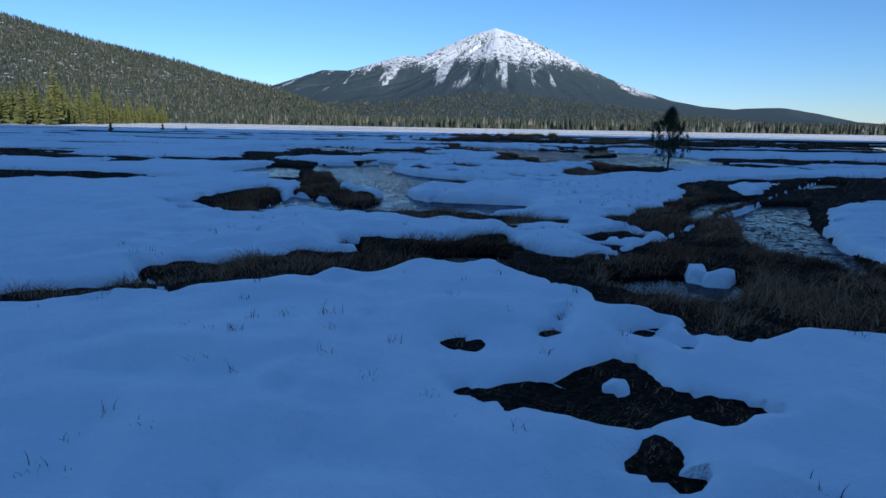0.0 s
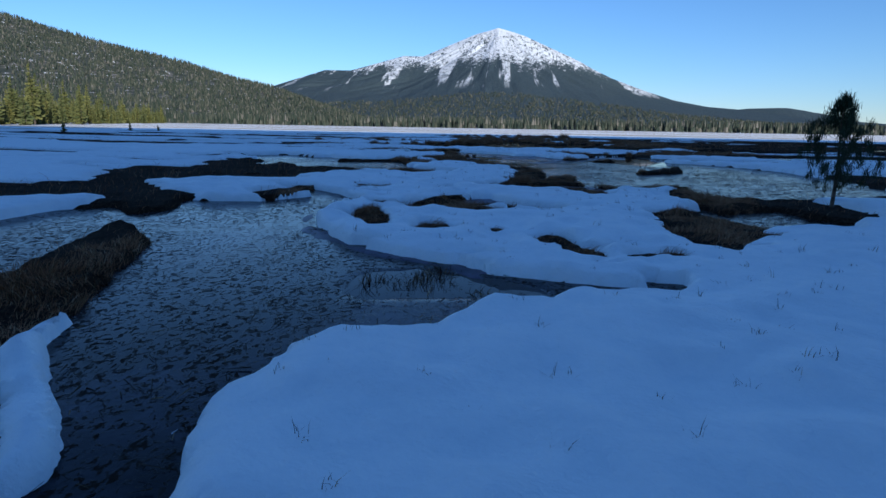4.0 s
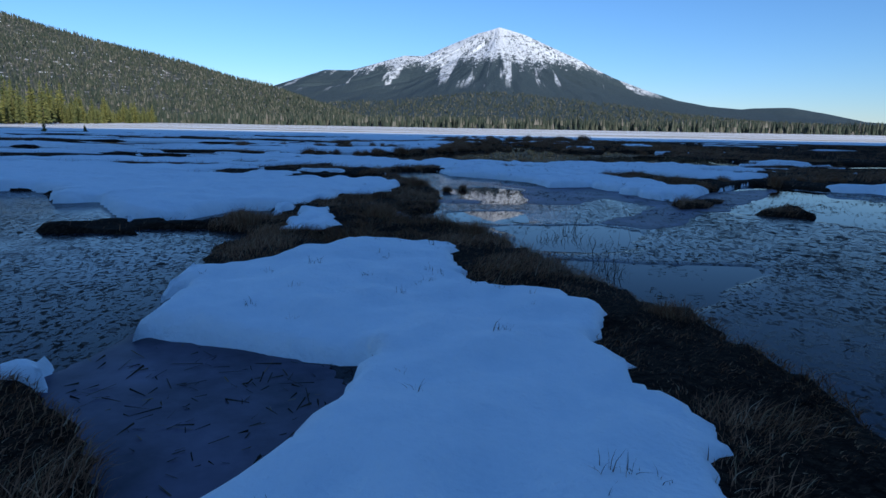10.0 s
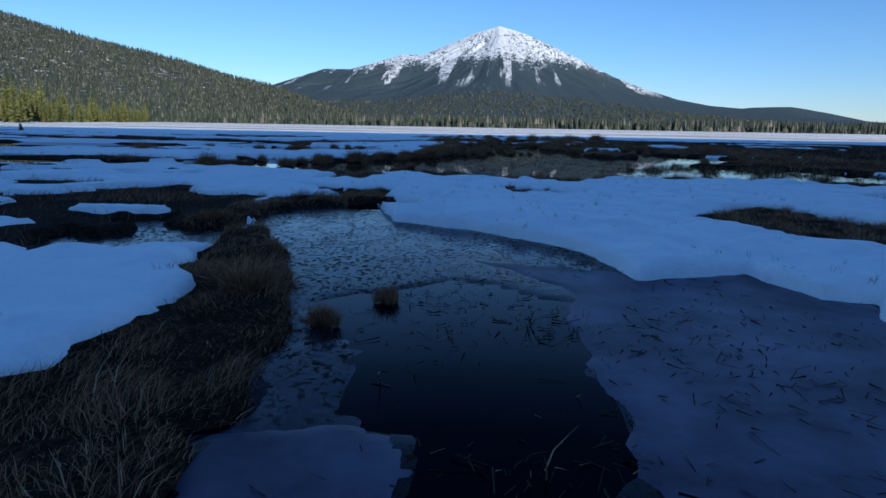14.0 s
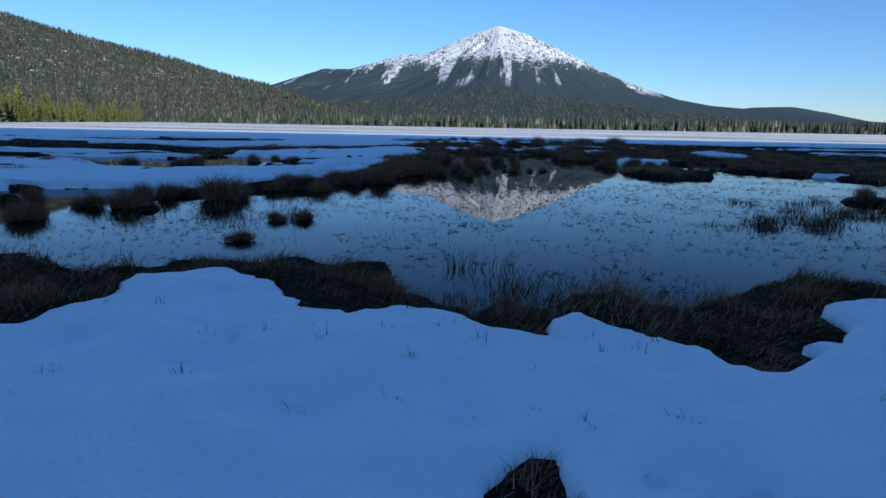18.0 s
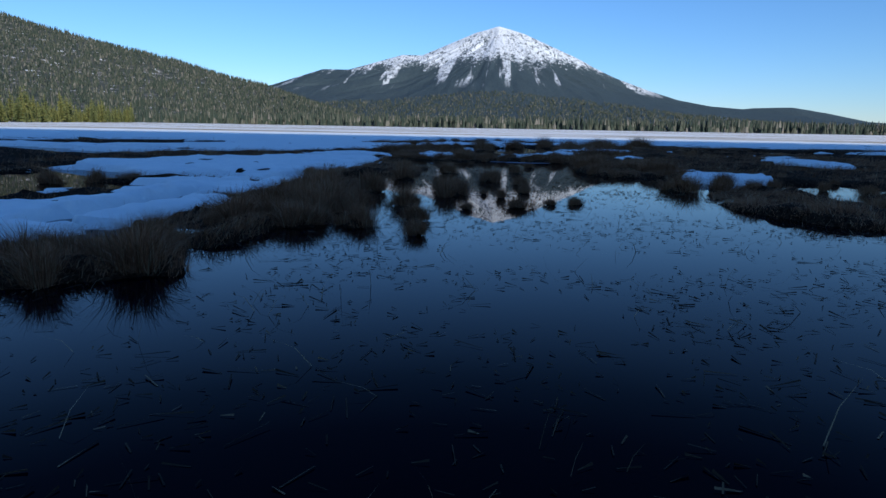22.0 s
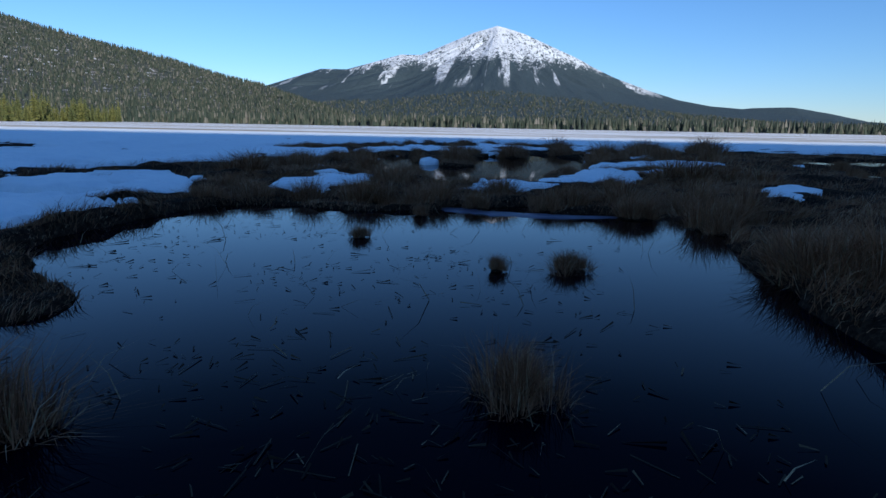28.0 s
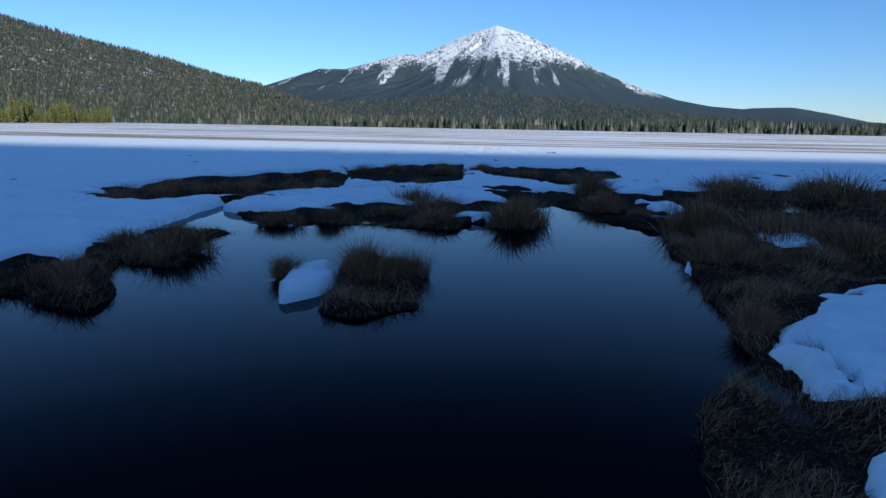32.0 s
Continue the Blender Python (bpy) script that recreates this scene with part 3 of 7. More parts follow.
# stretch from 77 m
pool(0.44, 82.95, 5.09, 3.90)
pool(5.04, 91.41, 9.01, 6.80)
turf_line(0.35, (-8.18, 84.50), (-6.43, 85.55), (-5.30, 86.97), (-5.01, 90.08))
snowbank_line(0.40, (-9.60, 86.00), (-8.17, 87.41), (-7.11, 89.60), (-6.55, 93.34), (-6.19, 98.11))
turf(-5.06, 91.09, 0.92, 3.25)
turf(-3.57, 102.33, 3.64, 5.22)
pool(-14.72, 94.39, 3.85, 5.37)
turf_line(0.40, (-11.84, 97.04), (-9.43, 98.49))
snowbank(-11.10, 107.11, 5.56, 3.83)
turf(6.84, 95.57, 1.85, 3.69)
turf(15.52, 104.08, 4.07, 8.59)
turf(6.75, 113.90, 3.91, 11.30)
turf(15.34, 112.20, 7.17, 6.97)
snowbank(15.73, 114.28, 1.69, 3.54)
# stretch from 84 m
snowbank_line(0.40, (-6.59, 90.65), (-6.37, 91.59), (-7.03, 93.65), (-6.44, 97.47))
snowbank(-11.48, 104.29, 5.52, 4.10)
turf_line(0.25, (-11.73, 96.70), (-9.83, 97.96), (-7.58, 97.83))
turf_line(0.30, (-6.46, 90.09), (-6.03, 91.46), (-6.02, 93.67), (-6.20, 97.90), (-5.96, 102.87))
snowbank(7.54, 102.58, 1.34, 1.63)
turf(6.08, 94.88, 1.36, 1.52)
turf(4.47, 106.83, 1.85, 3.74)
# stretch from 87 m
snowbank(-10.91, 101.28, 2.51, 2.59)
snowbank(-7.52, 95.53, 0.82, 0.76)
turf_line(0.23, (-9.56, 97.85), (-7.81, 98.08))
turf_line(0.45, (-6.74, 93.34), (-5.81, 93.95), (-5.71, 95.36), (-5.96, 97.97), (-6.00, 101.30), (-4.99, 103.53))
turf(-5.44, 97.58, 0.77, 2.03)
pool(-2.81, 96.08, 1.06, 5.01)
pool(-0.44, 95.28, 1.97, 4.07)
turf(4.83, 107.49, 1.92, 3.76)
# stretch from 94 m
pool(-3.97, 100.37, 1.98, 1.92)
pool(-0.72, 103.43, 2.68, 5.87)
turf_line(0.35, (-8.13, 102.41), (-7.08, 103.62), (-6.27, 104.95), (-5.81, 107.41), (-5.60, 111.72))
turf(-5.59, 103.28, 0.34, 0.19)
turf(-3.80, 103.06, 0.46, 0.80)
snowbank(-9.16, 106.80, 2.60, 1.67)
snowbank(-3.86, 114.64, 1.06, 0.61)
turf_line(0.50, (3.60, 110.03), (4.28, 106.99), (5.48, 105.33))
turf(7.28, 110.51, 3.78, 3.07)
snowbank(6.48, 105.60, 0.89, 0.24)
pool(1.30, 107.18, 1.55, 2.89)
# stretch from 105 m
pool(-1.27, 108.98, 4.25, 3.35)
turf(0.81, 116.51, 13.07, 4.02)
turf_line(0.35, (-7.01, 111.12), (-6.29, 112.24), (-5.69, 113.41), (-4.46, 113.89), (-2.40, 113.50), (-0.64, 114.56), (0.78, 113.40), (2.00, 113.05), (3.06, 113.05), (4.47, 112.65))
turf(4.47, 109.71, 0.77, 0.81)
snowbank(-8.89, 115.21, 1.48, 2.27)
snowbank(-4.25, 115.99, 1.29, 1.37)
pool(-6.27, 122.37, 0.34, 2.84)
# stretch from 105 m
pool_line(0.40, (2.65, 110.71), (2.79, 109.85), (2.69, 108.85))
# stretch from 109 m
pool(-2.17, 111.63, 0.72, 0.83)
pool(-0.30, 112.03, 1.26, 1.07)
pool(1.01, 113.05, 0.24, 0.97)
pool(1.81, 111.74, 0.96, 0.61)
floe_line(0.28, (-0.92, 112.22), (-0.42, 112.36), (-0.18, 112.19), (0.15, 111.96), (0.63, 111.72), (1.59, 111.89), (2.17, 111.85))
floe(-0.58, 112.21, 0.33, 0.38)
turf(-2.66, 112.52, 0.63, 0.34)
pool(-1.90, 125.07, 5.72, 4.87)
pool(-0.53, 119.74, 2.11, 2.38)
pool(-5.87, 117.76, 0.87, 1.13)
pool(7.17, 120.41, 0.68, 1.84)
pool(11.33, 134.40, 0.91, 5.67)
# stretch from 113 m
turf(-0.49, 116.61, 1.89, 0.76)
pool(-1.27, 122.66, 4.30, 4.47)
pool(-0.44, 120.95, 2.39, 3.08)
pool(-1.47, 116.65, 0.61, 0.61)
turf(-3.74, 118.22, 1.47, 0.97)
turf(-2.25, 116.74, 0.62, 0.39)
turf(-2.25, 115.55, 0.54, 0.21)
turf(2.03, 119.51, 0.46, 1.05)
turf(1.21, 116.92, 0.85, 0.18)
snowbank(3.66, 119.31, 1.02, 1.70)
snowbank(2.28, 118.45, 0.48, 0.47)
snowbank(1.66, 116.37, 0.62, 0.45)
snowbank_line(0.25, (3.18, 122.49), (4.39, 123.40), (6.36, 125.66), (8.29, 125.21))
snowbank(5.52, 124.11, 1.26, 2.52)
turf(5.98, 122.39, 0.83, 0.44)
snowbank(0.08, 115.72, 0.60, 0.05)
snowbank(-3.26, 116.68, 0.38, 0.18)
snowbank(-4.07, 117.37, 0.21, 0.10)
snowbank(-4.80, 118.42, 0.22, 0.26)
turf(2.40, 116.08, 0.26, 0.26)
# stretch from 109 m
snowbank_line(0.20, (-4.52, 114.12), (-4.64, 114.67), (-4.60, 115.26), (-3.80, 116.13), (-2.88, 116.11))
snowbank_line(0.17, (-3.80, 116.13), (-4.00, 116.68))
snowbank(-3.93, 114.44, 0.71, 0.27)
turf(-4.33, 113.93, 0.15, 0.05)
turf(-3.66, 114.21, 0.19, 0.05)
snowbank(-0.53, 115.02, 0.30, 0.24)
snowbank_line(0.16, (-0.56, 114.64), (0.07, 115.04), (1.00, 115.27), (2.16, 115.50))
snowbank(1.71, 116.08, 0.75, 0.48)
snowbank(3.06, 118.67, 1.20, 1.04)
snowbank(5.03, 122.56, 0.68, 2.71)
snowbank(5.50, 121.69, 0.47, 0.30)
snowbank(5.86, 125.46, 1.15, 0.84)
snowbank_line(0.12, (4.94, 124.87), (8.22, 125.90), (12.29, 126.60))
snowbank_line(0.10, (3.24, 122.28), (3.87, 122.61))
turf(3.17, 119.57, 0.45, 0.05)
# stretch from 117 m
pool(-1.33, 127.24, 5.23, 4.89)
pool(-1.51, 121.68, 4.05, 2.43)
pool(-6.22, 124.41, 1.53, 2.51)
turf_line(0.25, (-8.69, 126.22), (-8.21, 127.06), (-7.71, 128.67), (-6.78, 129.98))
turf(3.79, 124.30, 0.48, 1.52)
turf_line(0.60, (3.52, 122.96), (2.60, 121.69), (1.83, 120.65), (1.44, 120.11))
turf(2.87, 120.70, 0.68, 0.43)
turf(5.02, 128.86, 1.17, 1.87)
snowbank(5.10, 124.50, 0.86, 1.21)
snowbank(3.62, 122.92, 0.41, 0.49)
snowbank(4.05, 122.55, 0.45, 0.17)
snowbank(6.91, 130.96, 0.82, 0.84)
pool(11.06, 137.26, 3.61, 3.98)
turf(5.20, 127.40, 0.46, 0.31)
turf(6.95, 127.14, 1.20, 0.95)
turf(-0.60, 133.50, 6.38, 1.97)
snowbank(-5.72, 134.53, 1.99, 1.55)
snowbank(-2.42, 137.82, 2.88, 2.14)
snowbank(-0.17, 133.16, 0.47, 0.44)
pool(2.15, 134.06, 1.16, 2.61)
snowbank(5.59, 136.86, 0.69, 0.92)
turf(3.21, 133.41, 1.04, 1.14)
turf_line(0.45, (-12.54, 135.57), (-10.97, 138.98), (-8.17, 144.25), (-2.12, 150.97), (6.32, 149.43))
turf(8.96, 139.49, 1.34, 2.29)
turf(12.56, 139.63, 1.81, 1.96)
snowbank(-13.06, 131.87, 2.65, 4.34)
snowbank(-9.64, 133.13, 1.14, 1.17)
snowbank(-2.58, 125.70, 0.41, 0.58)
pool(2.71, 129.93, 1.51, 3.20)
turf(4.38, 130.66, 0.47, 1.79)

# outlines of the banks, hollows and ponds beside the line of flight
# within sight from 1 m
snow_area((-2.50, 3.09), (2.18, 3.59), (9.16, 13.90), (-9.34, 10.32))
turf_area((-5.29, 6.73), (-4.35, 7.25), (-4.02, 7.90), (-3.45, 8.25), (-2.12, 8.90), (-1.99, 9.77), (-1.47, 9.77), (-0.02, 11.06), (0.25, 10.41), (0.74, 9.79), (1.31, 9.09), (1.77, 9.55), (1.95, 10.97), (2.64, 11.97), (2.39, 13.34), (4.12, 16.10), (5.93, 21.00), (6.83, 18.69), (10.54, 22.22), (23.53, 35.10), (3.91, 6.15), (2.98, 6.33), (2.10, 5.99), (1.73, 6.01), (1.74, 6.59), (1.29, 6.71), (1.03, 7.19), (0.60, 7.87), (0.07, 8.38), (-0.75, 8.58), (-1.27, 8.08), (-1.85, 7.84), (-2.40, 7.42), (-3.47, 6.88), (-3.92, 6.58), (-5.14, 6.14), (-5.58, 6.62))
ice_area((6.50, 17.37), (8.25, 17.76), (6.50, 13.59), (5.82, 11.11), (5.14, 9.07), (4.68, 10.05), (4.39, 11.36), (5.13, 14.09))
snow_area((7.99, 15.86), (12.21, 19.98), (5.51, 9.23), (5.82, 11.13), (6.47, 13.02))
snow_area((7.24, 20.96), (9.05, 23.09), (9.23, 20.92), (7.28, 18.65))
turf_area((-0.22, 4.66), (0.09, 4.79), (0.38, 5.08), (0.96, 5.54), (1.23, 5.36), (1.25, 4.93), (1.64, 4.75), (1.87, 4.53), (1.36, 4.36), (1.26, 4.46), (0.88, 4.34), (0.46, 4.29), (0.19, 4.41))
snow_area((0.77, 4.95), (0.97, 5.10), (1.02, 4.81), (0.82, 4.77))
snow_area((0.33, 4.86), (0.48, 4.96), (0.46, 4.78))
turf_area((0.41, 6.07), (0.71, 6.54), (0.69, 5.88), (0.49, 5.82))
turf_area((1.09, 6.24), (1.57, 6.34), (1.45, 6.05), (1.10, 6.00))
turf_area((1.55, 5.82), (1.72, 5.90), (1.60, 5.59), (1.52, 5.61))
turf_area((-0.37, 5.60), (-0.26, 5.67), (-0.25, 5.50), (-0.34, 5.49))
turf_area((0.79, 3.77), (0.97, 4.01), (1.04, 3.90), (0.96, 3.78))
turf_area((1.70, 4.14), (1.88, 4.01), (1.74, 3.96))
# within sight from 7 m
snow_area((-2.70, 9.41), (1.95, 9.92), (14.58, 28.62), (3.78, 26.73), (0.12, 20.99), (-11.31, 18.48))
turf_area((-5.26, 12.35), (-7.11, 14.40), (-7.35, 16.41), (-6.63, 18.21), (-5.91, 17.29), (-5.13, 15.55), (-5.28, 14.70), (-4.98, 13.48), (-4.60, 12.71), (-4.99, 12.45))
ice_area((-4.84, 13.10), (-5.27, 14.10), (-5.38, 15.98), (-5.46, 17.01), (-4.03, 15.76), (-3.31, 15.46), (-3.15, 16.88), (-2.92, 17.49), (-2.46, 18.20), (-2.00, 16.83), (-1.36, 16.22), (-0.15, 15.99), (0.86, 16.16), (0.99, 15.60), (0.67, 14.43), (-0.03, 13.81), (-1.37, 14.12), (-2.60, 13.68), (-3.36, 13.44))
ice_area((-6.16, 23.39), (-7.18, 27.90), (-5.20, 29.80), (-3.43, 25.77), (-1.62, 23.09), (-0.40, 21.07), (-1.10, 19.99), (-2.22, 19.35), (-2.46, 18.20), (-2.78, 16.95), (-3.48, 18.01), (-4.56, 19.28))
turf_area((-5.48, 17.06), (-5.71, 18.40), (-6.84, 21.68), (-8.65, 27.54), (-7.57, 27.88), (-5.73, 22.63), (-4.46, 18.66), (-3.32, 17.48), (-2.79, 15.96), (-3.09, 15.07), (-3.76, 15.35), (-4.74, 16.35))
turf_area((-3.21, 13.13), (-3.54, 13.99), (-3.22, 14.04), (-2.69, 13.57), (-1.98, 13.81), (-1.40, 14.32), (-0.48, 13.91), (0.60, 13.81), (1.54, 13.18), (1.48, 12.32), (0.92, 12.32), (0.42, 12.23), (-0.21, 12.25), (-0.43, 12.54), (-1.03, 12.72), (-1.37, 12.49), (-1.71, 12.54), (-1.78, 13.01), (-2.37, 13.03))
floe_area((-1.90, 16.84), (-1.21, 16.43), (0.87, 16.25), (0.99, 15.60), (0.70, 15.37), (-0.15, 15.52), (-1.28, 15.60))
turf_area((6.01, 21.76), (8.24, 24.63), (13.84, 27.53), (2.95, 11.39), (2.57, 11.87), (2.48, 12.31), (2.41, 12.68), (2.12, 12.98), (2.44, 13.85), (2.30, 14.33), (2.59, 14.24), (2.87, 14.15), (3.32, 15.07), (4.12, 15.88), (5.15, 17.88), (5.82, 19.96))
snow_area((7.58, 21.42), (10.23, 23.56), (7.69, 19.45))
ice_area((5.85, 17.95), (7.27, 18.76), (4.24, 13.86), (4.01, 14.40))
turf_area((0.31, 12.10), (0.46, 12.11), (0.44, 11.60), (0.73, 11.58), (0.76, 11.32), (0.39, 11.22), (0.15, 11.24), (0.33, 11.42))
turf_area((1.57, 10.84), (1.87, 11.04), (1.79, 10.79), (1.61, 10.70))
turf_area((1.20, 10.42), (1.71, 10.57), (2.18, 10.47), (1.88, 10.00), (1.39, 10.10), (1.14, 10.17))
turf_area((2.12, 11.39), (2.91, 11.74), (2.36, 10.86), (2.05, 10.79), (2.16, 11.12))
turf_area((3.52, 28.30), (4.18, 27.84), (4.65, 26.06), (3.26, 24.14))
turf_area((2.07, 14.72), (2.22, 14.89), (2.27, 14.78), (2.12, 14.55))
turf_area((-1.94, 9.49), (-2.02, 9.74), (-2.03, 10.04), (-2.16, 10.40), (-1.77, 10.50), (-1.48, 10.69), (-0.77, 10.87), (-0.24, 10.93), (-0.09, 11.04), (0.10, 11.02), (0.18, 10.64), (0.27, 10.31), (0.48, 10.27), (0.59, 10.06), (0.72, 9.92), (0.89, 9.80))
pool_area((-1.32, 9.69), (-1.39, 10.04), (-1.30, 10.57), (-0.85, 10.87), (-0.24, 10.95), (0.08, 10.73), (0.22, 10.34), (0.31, 9.87))
# within sight from 4 m
snow_area((-2.80, 6.23), (-8.56, 11.69), (-5.53, 12.14), (-3.08, 13.03), (-1.52, 12.66), (0.12, 12.36), (0.17, 11.49), (0.50, 11.24), (1.25, 10.94), (1.29, 10.46), (1.75, 10.00), (1.56, 9.44), (1.33, 9.03), (1.16, 9.30), (0.49, 8.65), (0.91, 7.70), (1.13, 7.29), (0.82, 6.96), (0.91, 6.63))
turf_area((-4.56, 7.89), (-4.32, 8.32), (-4.19, 8.51), (-3.59, 8.50), (-3.45, 8.90), (-2.98, 9.00), (-2.81, 9.30), (-2.39, 9.49), (-2.06, 9.65), (-2.20, 10.58), (-1.60, 10.70), (-0.58, 10.99), (0.10, 11.48), (0.45, 10.50), (0.66, 10.21), (1.23, 9.65), (1.64, 9.79), (1.54, 8.55), (2.58, 8.56), (2.96, 8.11), (2.10, 6.85), (1.57, 6.94), (1.24, 7.18), (1.15, 7.36), (0.97, 7.51), (0.75, 7.76), (0.68, 7.97), (0.43, 8.19), (0.24, 8.32), (-0.01, 8.49), (-0.28, 8.62), (-0.74, 8.67), (-0.94, 8.49), (-1.23, 8.19), (-1.58, 7.97), (-2.03, 7.86), (-2.20, 7.56), (-2.49, 7.41), (-2.84, 7.27), (-2.99, 7.10), (-3.12, 7.00), (-3.40, 6.80))
pool_area((-1.37, 9.15), (-1.27, 9.68), (-0.22, 10.12), (0.07, 10.06), (0.27, 9.53), (-0.05, 9.17), (-0.94, 9.01))
# dark water added in place of the black shadow in this hollow
pool_area((1.58, 8.78), (2.45, 9.14), (3.27, 8.99), (3.19, 8.43), (2.60, 7.56), (2.14, 7.71), (1.80, 7.86), (1.44, 8.22))
snow_area((1.80, 9.76), (1.93, 9.82), (1.80, 9.49), (1.73, 9.51))
snow_area((2.71, 9.12), (2.93, 9.21), (2.76, 8.88), (2.57, 8.77))
snow_area((2.74, 8.70), (3.18, 8.87), (2.94, 8.48), (2.73, 8.53))
snow_area((0.92, 7.11), (1.06, 7.16), (1.14, 6.97), (0.99, 6.88), (0.90, 6.94))
turf_area((0.83, 7.29), (0.95, 7.34), (0.95, 7.21), (0.84, 7.19))
# within sight from 19 m
ice_area((-9.98, 28.03), (-8.48, 29.21), (-5.68, 31.87), (-4.52, 30.68), (-4.46, 29.16), (-4.60, 27.98), (-4.36, 26.96), (-3.59, 25.51), (-2.91, 24.59), (-2.34, 24.12), (-1.46, 23.50), (-0.94, 22.99), (-0.51, 22.75), (-0.12, 22.58), (0.41, 22.56), (0.86, 22.46), (1.34, 22.34), (2.11, 22.23), (1.65, 21.55), (-3.27, 21.01))
snow_area((-6.72, 34.68), (-6.06, 39.38), (-2.64, 46.39), (0.33, 43.95), (-0.11, 36.31), (-1.17, 34.05), (2.33, 33.20), (3.43, 33.95), (4.66, 33.21), (4.76, 30.54), (3.53, 29.44), (2.82, 26.56), (2.89, 25.54), (2.80, 24.57), (3.41, 24.19), (2.05, 22.16), (1.53, 22.20), (1.22, 22.23), (0.86, 22.37), (0.34, 22.46), (0.01, 22.46), (-0.24, 22.60), (-0.55, 22.79), (-0.37, 23.18), (-0.83, 23.36), (-1.24, 23.31), (-2.04, 23.82), (-2.72, 24.24), (-3.35, 25.09), (-4.08, 26.42), (-4.43, 27.55), (-4.25, 28.58), (-4.24, 29.80), (-5.54, 31.52))
snow_area((-11.94, 33.40), (-9.76, 34.96), (-6.63, 34.02), (-5.66, 31.49), (-6.71, 30.03), (-8.06, 29.76), (-10.34, 31.43))
floe_area((-4.69, 27.96), (-4.44, 26.76), (-3.67, 25.37), (-2.90, 24.40), (-2.05, 23.85), (-1.33, 23.27), (-0.80, 22.81), (-0.28, 22.60), (0.35, 22.48), (0.93, 22.36), (1.76, 22.19), (1.58, 21.88), (0.93, 21.91), (0.20, 22.27), (-0.52, 22.41), (-1.16, 22.96), (-2.21, 23.68), (-3.20, 24.55), (-4.17, 25.83), (-4.68, 27.10))
ice_area((-0.85, 22.90), (-0.27, 22.65), (0.35, 22.48), (0.93, 22.36), (1.18, 22.12), (0.14, 21.94), (-0.52, 22.19))
pool_area((-2.16, 21.35), (-2.32, 22.05), (-2.11, 22.74), (-1.61, 23.01), (-1.00, 22.69), (-0.52, 22.41), (-0.02, 21.98), (0.32, 21.63))
reed_area((-2.13, 21.47), (-2.24, 22.13), (-1.38, 23.01), (-0.82, 22.53), (0.17, 22.07), (0.48, 21.77))
turf_area((-3.53, 26.88), (-3.81, 28.13), (-3.31, 28.75), (-2.97, 27.58), (-2.61, 26.66), (-2.46, 25.74), (-2.77, 25.56))
turf_area((-2.08, 25.40), (-2.02, 26.42), (-1.63, 26.32), (-1.14, 25.73), (-1.78, 25.45))
turf_area((-0.66, 25.37), (-0.49, 25.91), (-0.24, 25.43), (-0.47, 25.21))
turf_area((-0.78, 24.57), (-0.68, 24.85), (-0.59, 24.59), (-0.71, 24.45))
turf_area((0.29, 25.28), (0.67, 25.33), (0.95, 24.95), (0.86, 24.56), (1.24, 24.19), (1.26, 23.39), (0.98, 23.47), (0.58, 23.55), (0.55, 24.10), (0.54, 24.60))
turf_area((1.35, 23.78), (1.71, 23.63), (2.26, 23.64), (1.85, 23.44), (1.55, 23.46))
turf_area((0.85, 24.50), (1.78, 24.27), (1.32, 24.13))
turf_area((0.99, 23.12), (1.07, 23.19), (1.08, 23.09), (1.00, 23.02))
pool_area((-1.13, 23.55), (-0.74, 23.67), (-0.36, 23.46), (-0.45, 23.30), (-0.97, 23.42))
turf_area((-2.78, 28.58), (-2.45, 29.50), (-1.53, 31.08), (-0.94, 30.81), (-1.12, 29.75), (-0.40, 28.74), (0.59, 28.43), (-0.42, 28.02), (-1.50, 28.16))
floe_area((-1.14, 30.28), (-0.36, 31.12), (0.64, 29.69), (1.84, 29.62), (0.64, 28.79), (-0.39, 29.22))
turf_area((-3.46, 29.31), (-3.28, 29.66), (-3.10, 29.02))
turf_area((3.08, 29.11), (3.95, 29.79), (4.55, 28.65), (5.26, 27.25), (3.36, 24.33), (2.85, 24.57), (2.89, 25.54), (2.76, 26.40), (3.08, 27.59))
turf_area((-1.04, 34.69), (0.06, 36.35), (0.33, 43.95), (2.41, 46.26), (3.70, 45.01), (2.61, 36.23), (2.78, 32.37), (2.06, 33.14), (0.55, 34.20))
turf_area((-12.27, 31.01), (-11.26, 31.75), (-9.63, 30.65), (-8.24, 29.03), (-8.02, 27.89), (-8.47, 26.85))
turf_area((-7.52, 31.10), (-6.54, 33.41), (-5.76, 31.75), (-6.64, 29.90))
turf_area((-15.35, 36.69), (-15.03, 40.53), (-10.40, 36.13), (-7.88, 38.85), (-6.35, 40.50), (-6.89, 37.08), (-8.89, 34.87), (-12.39, 33.99))
